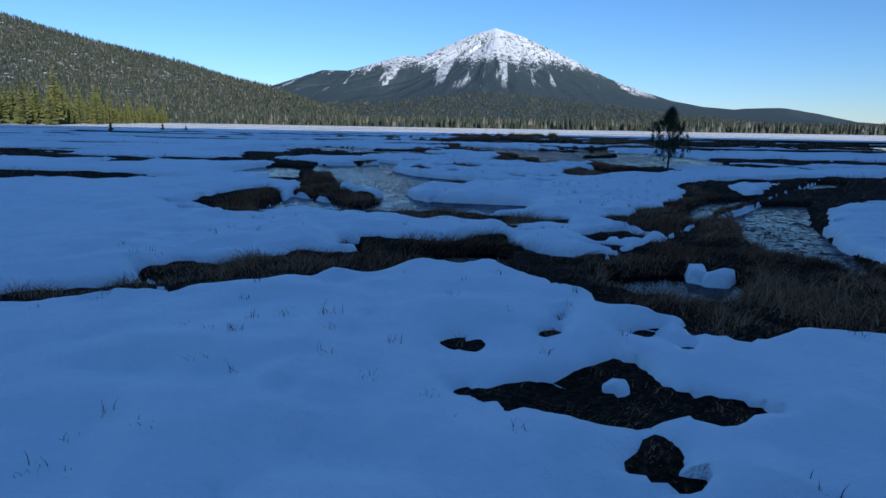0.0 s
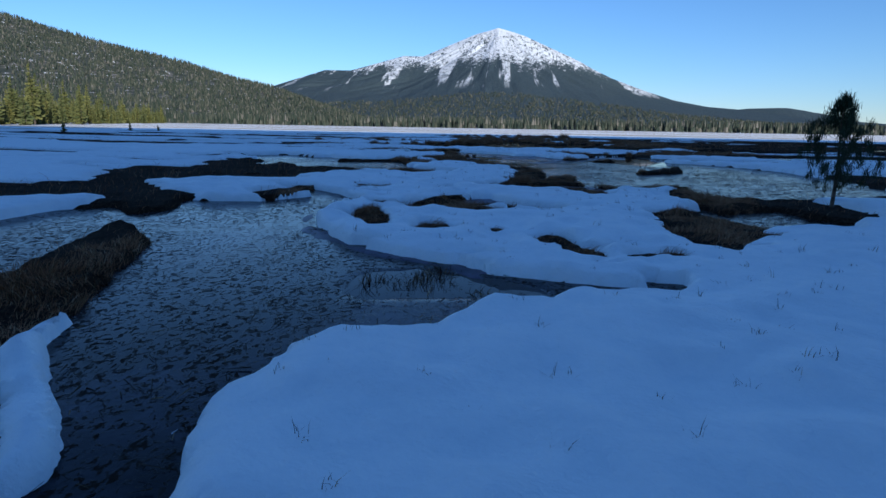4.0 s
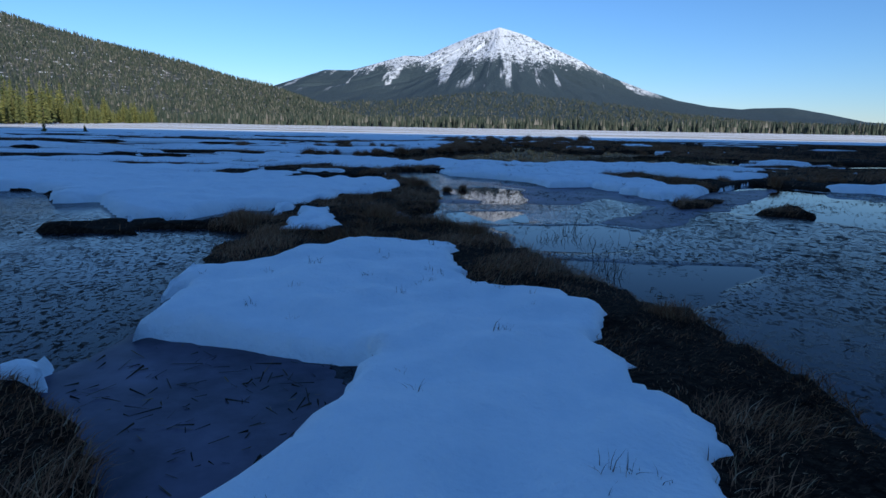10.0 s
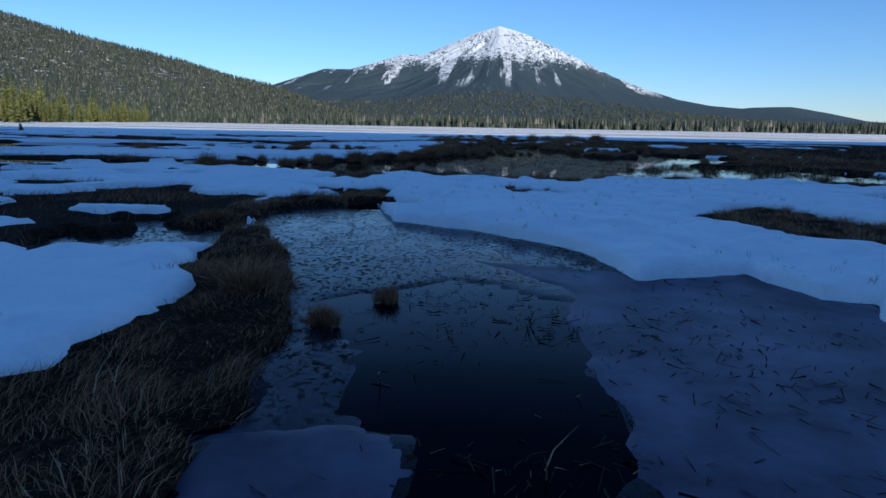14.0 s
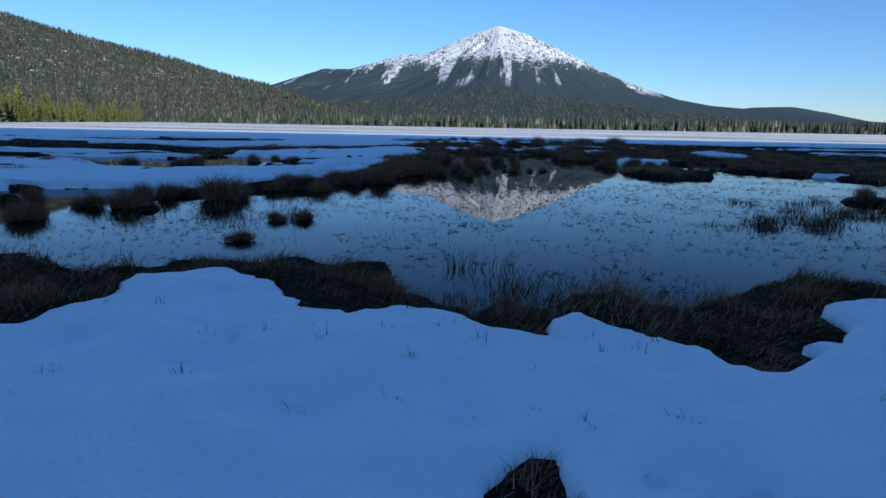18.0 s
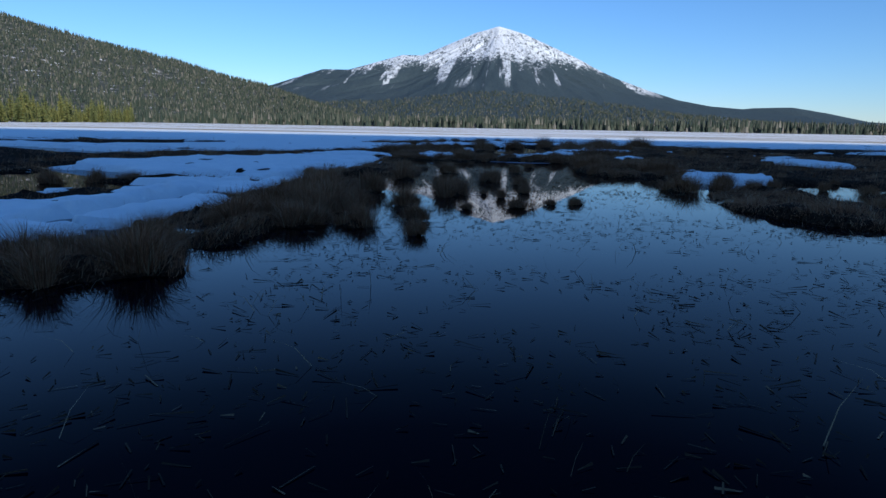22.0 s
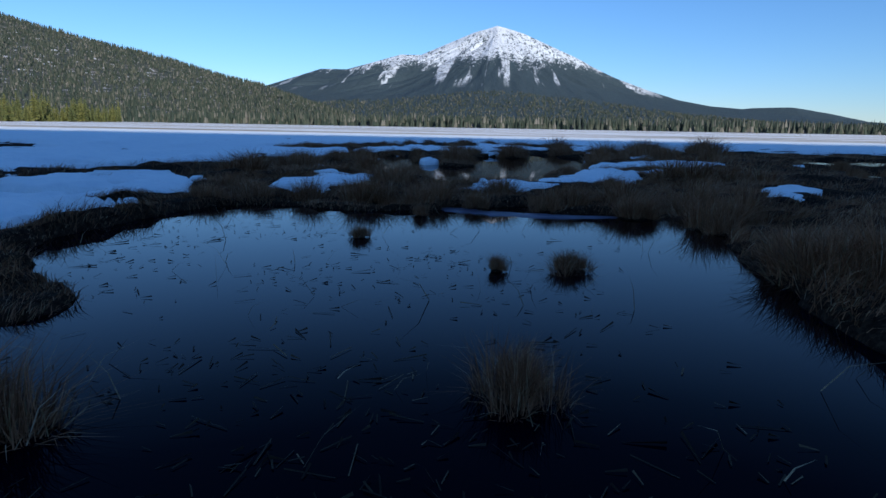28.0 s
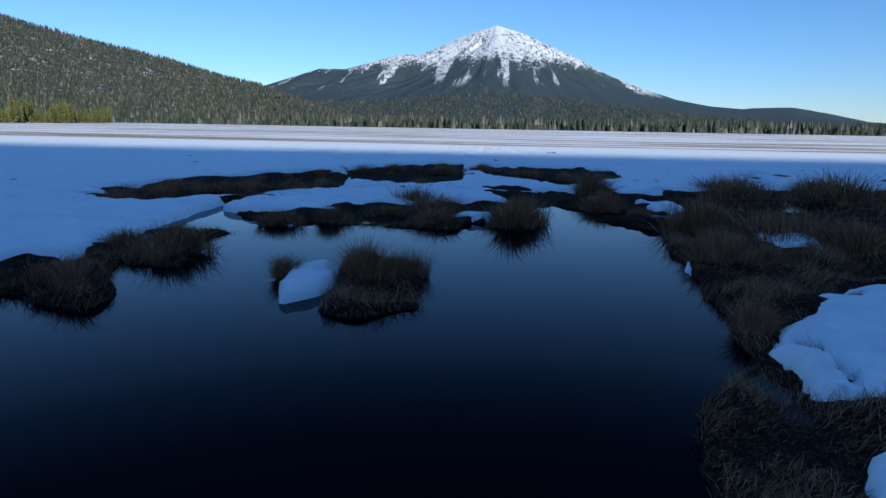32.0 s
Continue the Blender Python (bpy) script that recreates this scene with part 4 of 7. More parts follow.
# within sight from 26 m
snow_area((-7.91, 34.03), (-6.51, 34.87), (-7.04, 35.96), (-7.09, 37.86), (-5.53, 39.92), (-4.57, 39.37), (-3.49, 38.99), (-2.93, 40.00), (-1.74, 41.28), (-3.49, 43.42), (-2.23, 47.99), (-0.30, 45.00), (0.45, 41.23), (0.00, 37.87), (-0.16, 36.43), (-0.72, 35.44), (-1.26, 34.77), (-0.92, 34.16), (-0.49, 33.79), (0.20, 33.76), (1.39, 33.68), (2.18, 33.21), (2.26, 32.45), (2.41, 32.23), (3.62, 32.39), (1.69, 29.52), (1.27, 29.62), (1.08, 29.85), (0.72, 30.00), (0.35, 30.13), (0.15, 30.42), (-0.12, 30.76), (-0.49, 31.28), (-0.55, 31.79), (-1.04, 31.68), (-1.22, 31.51), (-1.55, 31.69), (-1.96, 31.21), (-2.26, 30.70), (-2.34, 30.43), (-2.56, 30.36), (-2.86, 30.14), (-3.32, 30.04), (-3.61, 30.05), (-3.68, 29.65), (-3.77, 29.50))
ice_area((-7.71, 33.46), (-6.61, 33.63), (-5.02, 32.16), (-4.38, 30.99), (-3.94, 30.48), (-4.00, 30.01), (-4.11, 29.69))
turf_area((-3.19, 28.87), (-3.72, 29.44), (-3.69, 29.79), (-3.42, 30.07), (-3.09, 30.11), (-2.82, 30.06), (-2.62, 30.30), (-2.36, 30.48), (-2.15, 31.06), (-1.78, 31.51), (-1.23, 31.55), (-0.52, 31.80), (-0.46, 31.28), (-0.13, 30.71), (0.34, 30.09), (0.71, 29.97), (1.06, 29.81), (1.25, 29.56), (1.19, 29.37))
pool_area((-1.79, 30.75), (-1.74, 31.09), (-1.39, 31.26), (-1.31, 30.71), (-1.09, 30.29), (-0.84, 30.01), (-1.04, 29.85), (-1.49, 30.16))
pool_area((-2.38, 29.19), (-2.71, 29.86), (-2.35, 30.05), (-1.98, 29.68), (-1.46, 29.29))
snow_area((-3.16, 29.75), (-3.30, 30.00), (-3.03, 29.95), (-2.95, 29.76))
floe_area((-1.40, 31.38), (-1.10, 31.84), (-0.57, 31.99), (-0.48, 31.50), (-0.11, 30.86), (0.32, 30.30), (0.83, 30.11), (1.19, 29.92), (1.34, 29.71), (0.66, 29.53), (0.21, 29.53), (-0.22, 29.82), (-0.66, 30.03), (-1.02, 30.38), (-1.31, 30.71))
turf_area((-1.67, 31.75), (-1.44, 32.02), (-1.09, 31.75), (-1.23, 31.55))
turf_area((-2.12, 33.28), (-1.94, 33.62), (-1.63, 32.94), (-1.95, 32.94))
turf_area((-4.83, 32.00), (-4.82, 32.34), (-4.39, 32.06), (-3.87, 31.77), (-4.05, 31.61), (-4.53, 31.73))
turf_area((-4.79, 32.75), (-4.74, 33.19), (-4.45, 32.92), (-4.57, 32.55))
turf_area((-5.33, 33.94), (-5.18, 34.38), (-4.83, 34.02), (-5.05, 33.72))
turf_area((-4.46, 33.32), (-4.05, 33.67), (-3.83, 33.50), (-4.23, 33.14))
turf_area((-3.15, 31.32), (-2.60, 31.35), (-2.55, 31.10), (-2.89, 31.00))
turf_area((-3.70, 30.85), (-3.54, 31.03), (-3.40, 30.87), (-3.57, 30.75))
turf_area((-4.19, 32.29), (-3.98, 32.40), (-3.96, 32.14))
turf_area((-3.85, 32.66), (-3.56, 32.72), (-3.60, 32.52))
turf_area((-7.14, 33.18), (-6.61, 33.63), (-6.21, 33.33), (-5.94, 32.46), (-6.51, 32.49))
turf_area((-0.80, 35.22), (-0.18, 36.19), (0.15, 38.57), (0.21, 41.71), (0.95, 43.78), (1.70, 41.50), (1.52, 38.15), (1.87, 36.55), (0.88, 35.50), (0.33, 35.03), (-0.47, 34.97))
floe_area((-0.47, 34.60), (0.40, 35.64), (1.87, 36.52), (2.95, 36.26), (3.52, 35.23), (3.29, 34.72), (1.84, 34.80), (0.30, 34.72))
turf_area((-1.26, 34.77), (-0.87, 35.02), (-0.33, 34.41), (0.98, 34.31), (1.68, 34.27), (2.59, 34.27), (3.00, 33.67), (2.88, 32.63), (2.41, 32.23), (2.24, 32.54), (2.22, 33.33), (1.52, 33.70), (0.20, 33.76), (-0.70, 33.90))
ice_area((1.17, 46.24), (3.82, 48.88), (7.06, 49.76), (13.06, 49.26), (6.64, 36.88), (5.40, 36.26), (4.66, 36.77), (3.30, 37.25), (2.12, 37.57), (1.75, 39.45))
turf_area((5.19, 45.56), (9.45, 48.42), (8.65, 44.90), (6.28, 42.95))
turf_area((2.95, 36.27), (3.84, 35.61), (6.64, 36.90), (5.48, 35.17), (3.41, 34.54))
snow_area((3.33, 34.52), (5.48, 35.17), (4.15, 33.18), (3.28, 33.37))
turf_area((-12.88, 40.45), (-11.38, 41.47), (-11.98, 46.78), (-9.55, 42.65), (-7.66, 42.39), (-5.70, 40.39), (-7.29, 38.21), (-8.92, 37.14), (-10.21, 36.54))
turf_area((-5.74, 40.93), (-4.55, 41.21), (-2.98, 40.28), (-3.74, 39.03), (-4.57, 39.37))
floe_area((-4.76, 44.74), (-3.30, 44.30), (-1.81, 42.33), (-3.03, 40.64), (-4.88, 42.50))
ice_area((-11.95, 46.70), (-7.92, 47.86), (-5.36, 47.45), (-5.65, 42.99), (-7.54, 43.25), (-9.67, 43.49))
# within sight from 34 m
ice_area((-17.82, 52.29), (-14.28, 54.48), (-9.44, 49.45), (-6.01, 48.44), (-5.00, 45.58), (-4.49, 43.37), (-4.59, 42.12), (-6.21, 42.04), (-7.97, 42.76), (-8.95, 42.59))
ice_area((-1.75, 54.71), (2.31, 62.73), (3.75, 53.41), (6.41, 53.27), (9.05, 48.33), (3.60, 40.19), (2.15, 40.16), (1.79, 40.67), (1.90, 43.19), (1.43, 46.13), (-0.14, 48.20))
turf_area((-9.76, 47.97), (-8.68, 49.50), (-6.35, 49.40), (-5.70, 50.24), (-5.28, 54.87), (-4.32, 57.74), (-2.83, 61.54), (-1.56, 50.55), (-0.55, 47.04), (0.54, 46.10), (1.12, 44.39), (1.70, 42.76), (1.72, 41.01), (1.47, 39.80), (1.24, 38.93), (0.67, 38.14), (0.43, 36.96), (-0.04, 36.90), (-0.24, 37.03), (-0.27, 37.49), (0.22, 37.73), (0.22, 38.18), (0.05, 38.45), (0.15, 38.91), (0.20, 39.47), (0.20, 40.16), (0.49, 41.20), (0.39, 41.88), (-0.03, 43.05), (0.23, 44.50), (-0.58, 45.22), (-1.35, 46.09), (-1.83, 47.94), (-3.66, 47.26), (-4.39, 45.85), (-4.92, 45.38), (-5.95, 48.28))
snow_area((-6.48, 39.91), (-5.61, 40.39), (-4.54, 39.48), (-4.08, 39.12), (-3.51, 39.04), (-2.82, 39.46), (-2.41, 39.98), (-2.19, 40.66), (-1.95, 41.66), (-2.67, 42.22), (-4.24, 42.96), (-4.60, 45.09), (-3.66, 47.26), (-1.83, 47.94), (-1.35, 46.09), (-0.58, 45.22), (0.18, 44.49), (-0.03, 43.05), (0.39, 41.88), (0.49, 41.20), (0.20, 40.16), (0.20, 39.47), (0.15, 38.91), (0.05, 38.45), (0.22, 38.18), (0.22, 37.73), (-0.07, 37.65), (-0.27, 37.49), (-0.21, 37.25), (-0.27, 37.02), (-0.03, 37.05), (-0.04, 36.90), (-3.38, 36.52))
turf_area((-3.28, 39.00), (-3.99, 39.05), (-5.32, 41.96), (-3.53, 41.90), (-2.82, 40.57), (-2.64, 39.57))
turf_area((-6.48, 39.91), (-8.25, 41.85), (-7.65, 42.36), (-5.95, 40.88), (-5.86, 41.52), (-5.17, 41.99), (-3.95, 41.20), (-3.24, 41.02), (-2.87, 40.11), (-2.93, 39.44), (-3.51, 39.04), (-3.91, 39.39), (-4.08, 39.20), (-4.92, 39.61), (-4.95, 40.02), (-5.63, 40.52))
floe_area((-4.33, 43.17), (-3.18, 42.94), (-2.27, 42.69), (-1.95, 42.20), (-2.19, 40.99), (-2.48, 40.26), (-2.84, 40.01), (-3.20, 41.10), (-3.95, 41.56), (-4.59, 42.12))
snow_area((-5.26, 50.35), (-4.74, 51.55), (-4.10, 49.30), (-4.59, 48.37))
pool_area((1.69, 40.10), (1.46, 38.62), (1.36, 37.78), (1.10, 37.16), (0.73, 37.12), (0.94, 38.02), (1.10, 38.79))
turf_area((1.63, 39.83), (2.48, 40.29), (2.82, 39.53), (2.49, 38.56), (1.50, 37.08), (1.01, 37.02), (1.26, 37.61), (1.36, 38.41))
# within sight from 42 m
snow_area((-17.73, 59.68), (-13.83, 59.76), (-9.00, 59.15), (-6.23, 59.02), (-4.35, 57.22), (-5.37, 53.77), (-5.71, 51.88), (-7.10, 51.61), (-7.42, 49.97), (-8.01, 49.06))
turf_area((-8.44, 49.53), (-7.71, 50.01), (-7.37, 49.36), (-7.81, 48.84))
turf_area((-6.60, 50.59), (-6.44, 50.99), (-6.25, 50.37))
ice_area((-2.47, 59.27), (1.20, 61.98), (3.43, 59.97), (4.05, 55.12), (6.42, 52.43), (2.93, 47.21), (2.07, 47.09), (1.18, 47.26), (0.17, 47.28), (-0.26, 48.14), (-0.84, 49.62), (-1.79, 50.16), (-1.76, 51.99))
pool_area((-0.10, 47.24), (1.18, 47.26), (2.93, 47.21), (1.27, 44.73), (0.90, 44.79), (0.71, 45.49), (0.36, 46.15))
ice_area((-6.05, 46.91), (-5.45, 47.18), (-5.08, 48.10), (-5.81, 48.82), (-6.97, 48.95), (-7.67, 48.68))
turf_area((-6.64, 48.94), (-6.39, 49.73), (-5.25, 50.84), (-4.85, 49.60), (-4.87, 48.59), (-5.56, 48.79))
turf_area((-3.18, 47.61), (-3.51, 47.26), (-3.93, 46.76), (-4.15, 46.28), (-4.70, 46.34), (-5.10, 46.59), (-4.85, 47.36), (-4.60, 48.35), (-3.74, 48.77), (-4.48, 50.50), (-5.19, 52.65), (-4.37, 54.43), (-4.22, 56.61), (-5.38, 61.18), (-3.90, 64.02), (-2.70, 59.98), (-2.38, 53.99), (-2.82, 52.45), (-2.45, 51.36), (-1.95, 50.96), (-1.79, 49.41), (-0.99, 49.22), (-0.69, 47.98), (-0.18, 47.46), (0.08, 46.86), (0.30, 45.94), (0.62, 45.31), (0.83, 44.79), (0.75, 44.54), (0.04, 44.46), (-0.04, 44.74), (-0.44, 44.95), (-0.73, 44.98), (-0.82, 45.10), (-1.09, 45.11), (-1.27, 45.38), (-1.49, 45.62), (-1.26, 45.74), (-1.46, 46.13), (-1.58, 46.77), (-1.46, 47.11), (-1.60, 47.54), (-2.04, 47.78), (-2.53, 47.81))
reed_area((0.19, 47.35), (0.95, 47.30), (1.66, 46.29), (1.34, 45.12), (0.90, 45.52), (0.43, 46.34))
snow_area((-4.87, 48.59), (-4.99, 49.58), (-5.18, 51.12), (-4.65, 50.96), (-4.33, 49.50), (-3.85, 49.07), (-4.18, 48.47))
snow_area((-4.65, 45.40), (-4.38, 45.92), (-3.89, 46.68), (-3.15, 47.51), (-2.53, 47.81), (-2.04, 47.78), (-1.60, 47.54), (-1.46, 47.11), (-1.58, 46.77), (-1.46, 46.13), (-1.26, 45.74), (-1.49, 45.62), (-1.27, 45.38), (-1.09, 45.11), (-0.82, 45.10), (-0.73, 44.98), (-0.44, 44.95), (-0.04, 44.74), (0.04, 44.46), (-3.43, 44.06))
turf_area((-1.05, 44.82), (-0.95, 45.03), (-0.82, 44.94), (-0.86, 44.79))
# within sight from 45 m
floe_area((-0.79, 56.49), (2.10, 55.83), (4.21, 53.64), (2.31, 50.41), (1.36, 51.23), (0.07, 51.88))
pool_area((-0.89, 50.41), (0.30, 51.47), (1.29, 51.04), (2.15, 50.13), (1.06, 48.06), (-0.66, 47.87), (-0.62, 48.97))
reed_area((-0.63, 50.52), (0.67, 50.70), (1.36, 48.77), (0.28, 48.24), (-0.59, 48.54))
turf_area((4.28, 55.12), (5.12, 55.88), (5.02, 54.89), (4.07, 53.91))
# within sight from 48 m
ice_area((-5.33, 62.87), (-3.27, 64.01), (0.47, 61.15), (2.46, 60.06), (3.58, 59.06), (3.63, 56.57), (4.29, 55.81), (1.07, 51.00), (-3.20, 50.52), (-3.07, 51.95), (-2.44, 53.13), (-2.41, 55.04), (-2.99, 57.37), (-3.68, 59.52))
pool_area((-2.01, 52.57), (-0.40, 52.90), (-0.19, 52.14), (-0.20, 51.06), (-2.24, 50.83), (-2.16, 51.74))
floe_area((-1.26, 60.01), (0.31, 59.64), (2.36, 59.71), (3.47, 58.77), (3.45, 56.23), (4.11, 55.54), (3.48, 54.60), (2.58, 55.81), (1.81, 57.76), (0.19, 58.44))
turf_area((-4.02, 55.57), (-4.31, 57.61), (-4.13, 58.84), (-3.35, 59.00), (-2.81, 56.92), (-2.45, 54.94), (-3.11, 54.58), (-2.53, 53.46), (-2.39, 52.41), (-2.69, 51.80), (-2.65, 51.37), (-3.04, 51.76), (-3.36, 51.80), (-3.47, 51.27), (-3.64, 51.01), (-5.49, 53.04), (-5.05, 53.27), (-5.33, 54.00), (-5.29, 54.49), (-4.47, 54.89), (-4.04, 54.68), (-4.36, 55.68))
snow_area((-8.17, 55.96), (-7.62, 56.99), (-6.42, 58.06), (-5.18, 58.63), (-4.09, 57.76), (-4.02, 55.57), (-4.23, 55.22), (-4.41, 54.76), (-5.53, 54.45), (-5.19, 53.81), (-5.15, 53.01), (-5.36, 52.90))
floe_area((-3.48, 51.44), (-3.58, 52.48), (-3.50, 52.73), (-3.15, 51.94), (-3.32, 51.46))
turf_area((-3.47, 51.03), (-2.94, 51.15), (-2.56, 50.83), (-2.61, 50.66), (-3.25, 50.58))
snow_area((-10.72, 69.78), (-3.48, 69.40), (1.25, 68.50), (5.49, 70.89), (11.10, 66.01), (4.64, 56.35), (3.58, 56.50), (3.11, 57.54), (2.38, 59.81), (0.85, 59.18), (0.44, 60.92), (-1.20, 62.49), (-2.89, 63.28), (-4.06, 66.97), (-8.07, 65.82))
turf_area((2.88, 64.04), (4.85, 65.90), (5.90, 64.77), (7.23, 63.34), (9.28, 63.28), (6.09, 58.52), (5.13, 59.40), (4.88, 61.44), (3.82, 61.64))
# within sight from 52 m
pool_area((-2.78, 57.71), (-1.44, 58.95), (-0.16, 58.11), (0.07, 56.70), (0.02, 55.11), (-0.30, 54.31), (-1.48, 54.17), (-1.74, 54.90), (-1.95, 56.16))
floe_area((0.26, 58.93), (3.36, 58.52), (1.10, 54.47), (-0.11, 54.33), (-0.09, 55.57), (-0.14, 57.31))
floe_area((-2.66, 54.89), (-1.99, 55.05), (-1.50, 55.04), (-1.25, 54.70), (-1.35, 54.19), (-2.26, 54.08))
reed_area((-1.94, 57.69), (0.07, 57.59), (-0.11, 55.25), (-0.53, 54.59), (-1.46, 54.82))
# within sight from 63 m
snow_area((-11.42, 73.84), (-8.99, 73.17), (-6.54, 72.34), (-6.51, 71.06), (-5.99, 70.13), (-4.87, 70.91), (-4.98, 72.65), (-4.12, 73.45), (-2.99, 72.18), (-1.52, 72.20), (-0.35, 71.93), (0.11, 72.24), (1.11, 71.14), (1.66, 71.16), (2.90, 72.74), (3.98, 73.20), (4.89, 72.85), (6.73, 73.43), (1.25, 65.23), (-2.47, 64.82), (-2.59, 65.40), (-2.98, 65.66), (-3.41, 66.15), (-3.57, 66.73), (-3.53, 67.61), (-4.15, 68.35), (-5.19, 68.10), (-6.05, 68.40), (-6.39, 68.34))
turf_area((-5.99, 70.13), (-6.51, 71.06), (-6.54, 72.34), (-6.28, 73.02), (-5.19, 72.91), (-4.87, 70.91))
turf_area((-6.38, 69.89), (-6.52, 70.42), (-6.06, 70.01))
turf_area((-6.39, 68.34), (-5.69, 68.34), (-5.07, 68.01), (-4.10, 68.26), (-3.53, 67.61), (-3.66, 66.95), (-3.56, 66.51), (-3.21, 65.85), (-3.34, 65.62), (-3.82, 65.77), (-3.90, 65.62))
ice_area((-5.92, 67.81), (-5.29, 67.90), (-4.69, 67.64), (-4.27, 66.86), (-4.22, 66.33), (-4.45, 66.21))
ice_area((-4.05, 65.77), (-3.44, 65.74), (-3.21, 65.95), (-2.70, 65.54), (-2.68, 65.27), (-2.55, 64.93), (-3.21, 64.86))
turf_area((-0.82, 69.07), (-0.46, 69.37), (-0.32, 68.71), (0.26, 68.41), (0.77, 68.30), (1.05, 67.72), (0.82, 67.43), (-0.23, 67.35), (-0.64, 67.56), (-0.71, 68.09))
turf_area((0.32, 68.91), (0.54, 69.32), (0.66, 69.07), (0.40, 68.58))
pool_area((0.36, 68.61), (0.85, 68.55), (1.12, 68.05), (0.77, 67.86), (0.41, 68.03))
turf_area((-2.51, 65.75), (-2.47, 65.97), (-2.38, 65.91), (-2.43, 65.73))
# within sight from 66 m
turf_area((-5.05, 70.81), (-8.36, 74.43), (-7.77, 75.00), (-6.24, 73.64), (-5.21, 73.33), (-5.17, 74.18), (-4.60, 74.67), (-3.75, 74.61), (-2.13, 74.51), (-1.77, 73.17), (-0.92, 72.81), (-0.61, 73.35), (-0.18, 72.30), (0.02, 73.19), (0.72, 73.55), (1.18, 72.90), (2.08, 73.77), (3.30, 75.05), (3.82, 74.63), (4.68, 74.17), (3.96, 73.10), (2.68, 72.91), (2.50, 72.15), (2.02, 71.78), (1.91, 71.36), (1.49, 71.01), (1.18, 70.97), (1.07, 71.13), (0.80, 71.54), (0.39, 71.86), (0.02, 72.14), (-0.32, 71.92), (-0.24, 71.61), (-0.64, 71.63), (-1.06, 72.04), (-1.74, 72.17), (-2.13, 71.92), (-2.66, 72.03), (-3.27, 73.07), (-4.04, 73.42), (-4.98, 73.07), (-4.76, 72.12), (-5.00, 71.42))
snow_area((-5.05, 70.81), (-5.00, 71.42), (-4.76, 72.12), (-4.98, 73.07), (-4.67, 73.26), (-4.04, 73.42), (-3.27, 73.07), (-2.66, 72.03), (-2.13, 71.92), (-1.74, 72.17), (-1.06, 72.04), (-0.64, 71.63), (-0.24, 71.61), (-0.32, 71.92), (0.02, 72.14), (0.39, 71.86), (0.80, 71.54), (1.07, 71.13), (1.18, 70.97), (1.49, 71.01), (1.91, 71.36), (2.02, 71.78), (2.50, 72.15), (2.68, 72.91), (4.12, 73.34), (2.09, 70.30), (-3.91, 69.57))
turf_area((-0.82, 69.27), (-0.57, 69.60), (-0.42, 69.59), (-0.31, 69.23), (-0.30, 69.09), (-0.79, 69.03))
turf_area((-0.06, 69.27), (0.09, 69.41), (0.04, 69.26))
turf_area((-2.87, 70.92), (-2.85, 71.12), (-2.70, 70.96))
# within sight from 105 m
snow_area((-40.09, 148.79), (-25.56, 164.63), (-10.64, 128.72), (-11.10, 123.50), (-10.48, 119.46), (-13.40, 119.47))
pool_area((-5.66, 110.96), (-4.20, 112.56), (-2.49, 112.11), (-1.10, 112.34), (-0.42, 112.83), (0.87, 112.33), (2.30, 112.09), (3.04, 112.37), (4.13, 111.96), (3.59, 110.76), (3.08, 109.49), (2.94, 108.68), (1.96, 107.23), (-1.88, 106.81))
turf_area((-5.33, 110.61), (-11.71, 117.62), (-10.62, 121.29), (-8.68, 124.33), (-5.99, 128.55), (-2.16, 118.80), (-0.79, 117.96), (0.39, 116.35), (1.57, 117.49), (3.90, 123.60), (7.67, 127.00), (12.96, 126.21), (13.48, 124.37), (4.97, 111.73), (4.17, 111.36), (3.73, 111.80), (2.88, 111.94), (2.48, 111.34), (2.15, 111.60), (0.94, 111.77), (0.93, 112.99), (-0.05, 112.62), (-1.04, 111.92), (-2.29, 111.55), (-3.05, 111.74), (-3.96, 112.13), (-4.98, 111.76))
pool_area((-2.80, 122.73), (-0.24, 128.57), (3.80, 128.38), (3.07, 122.54), (1.40, 118.19), (0.42, 117.49), (-0.85, 118.75), (-1.98, 118.48))
snow_area((-4.82, 113.88), (-5.09, 115.16), (-4.47, 117.09), (-2.89, 116.05), (-3.43, 114.80), (-3.56, 113.46))
snow_area((-0.73, 114.57), (1.00, 116.09), (3.07, 120.81), (5.38, 126.28), (8.09, 127.66), (4.90, 121.29), (4.00, 118.55), (2.41, 116.01), (2.05, 115.13), (0.36, 114.61))
snow_area((-10.40, 116.18), (-8.60, 116.83), (-6.58, 114.14), (-6.16, 113.06), (-6.30, 112.19), (-6.70, 112.12))
snow_area((-7.67, 115.85), (-7.07, 115.80), (-6.88, 115.01))
snow_area((-6.31, 121.60), (-6.13, 122.47), (-5.02, 119.13))
snow_area((6.23, 115.89), (7.96, 116.57), (6.09, 113.70), (5.80, 114.22))
# within sight from 109 m
floe_area((-0.93, 112.26), (-0.36, 112.46), (-0.03, 112.11), (0.65, 111.98), (1.27, 111.87), (2.17, 111.86), (2.26, 111.66), (0.02, 111.42), (-0.60, 111.84))
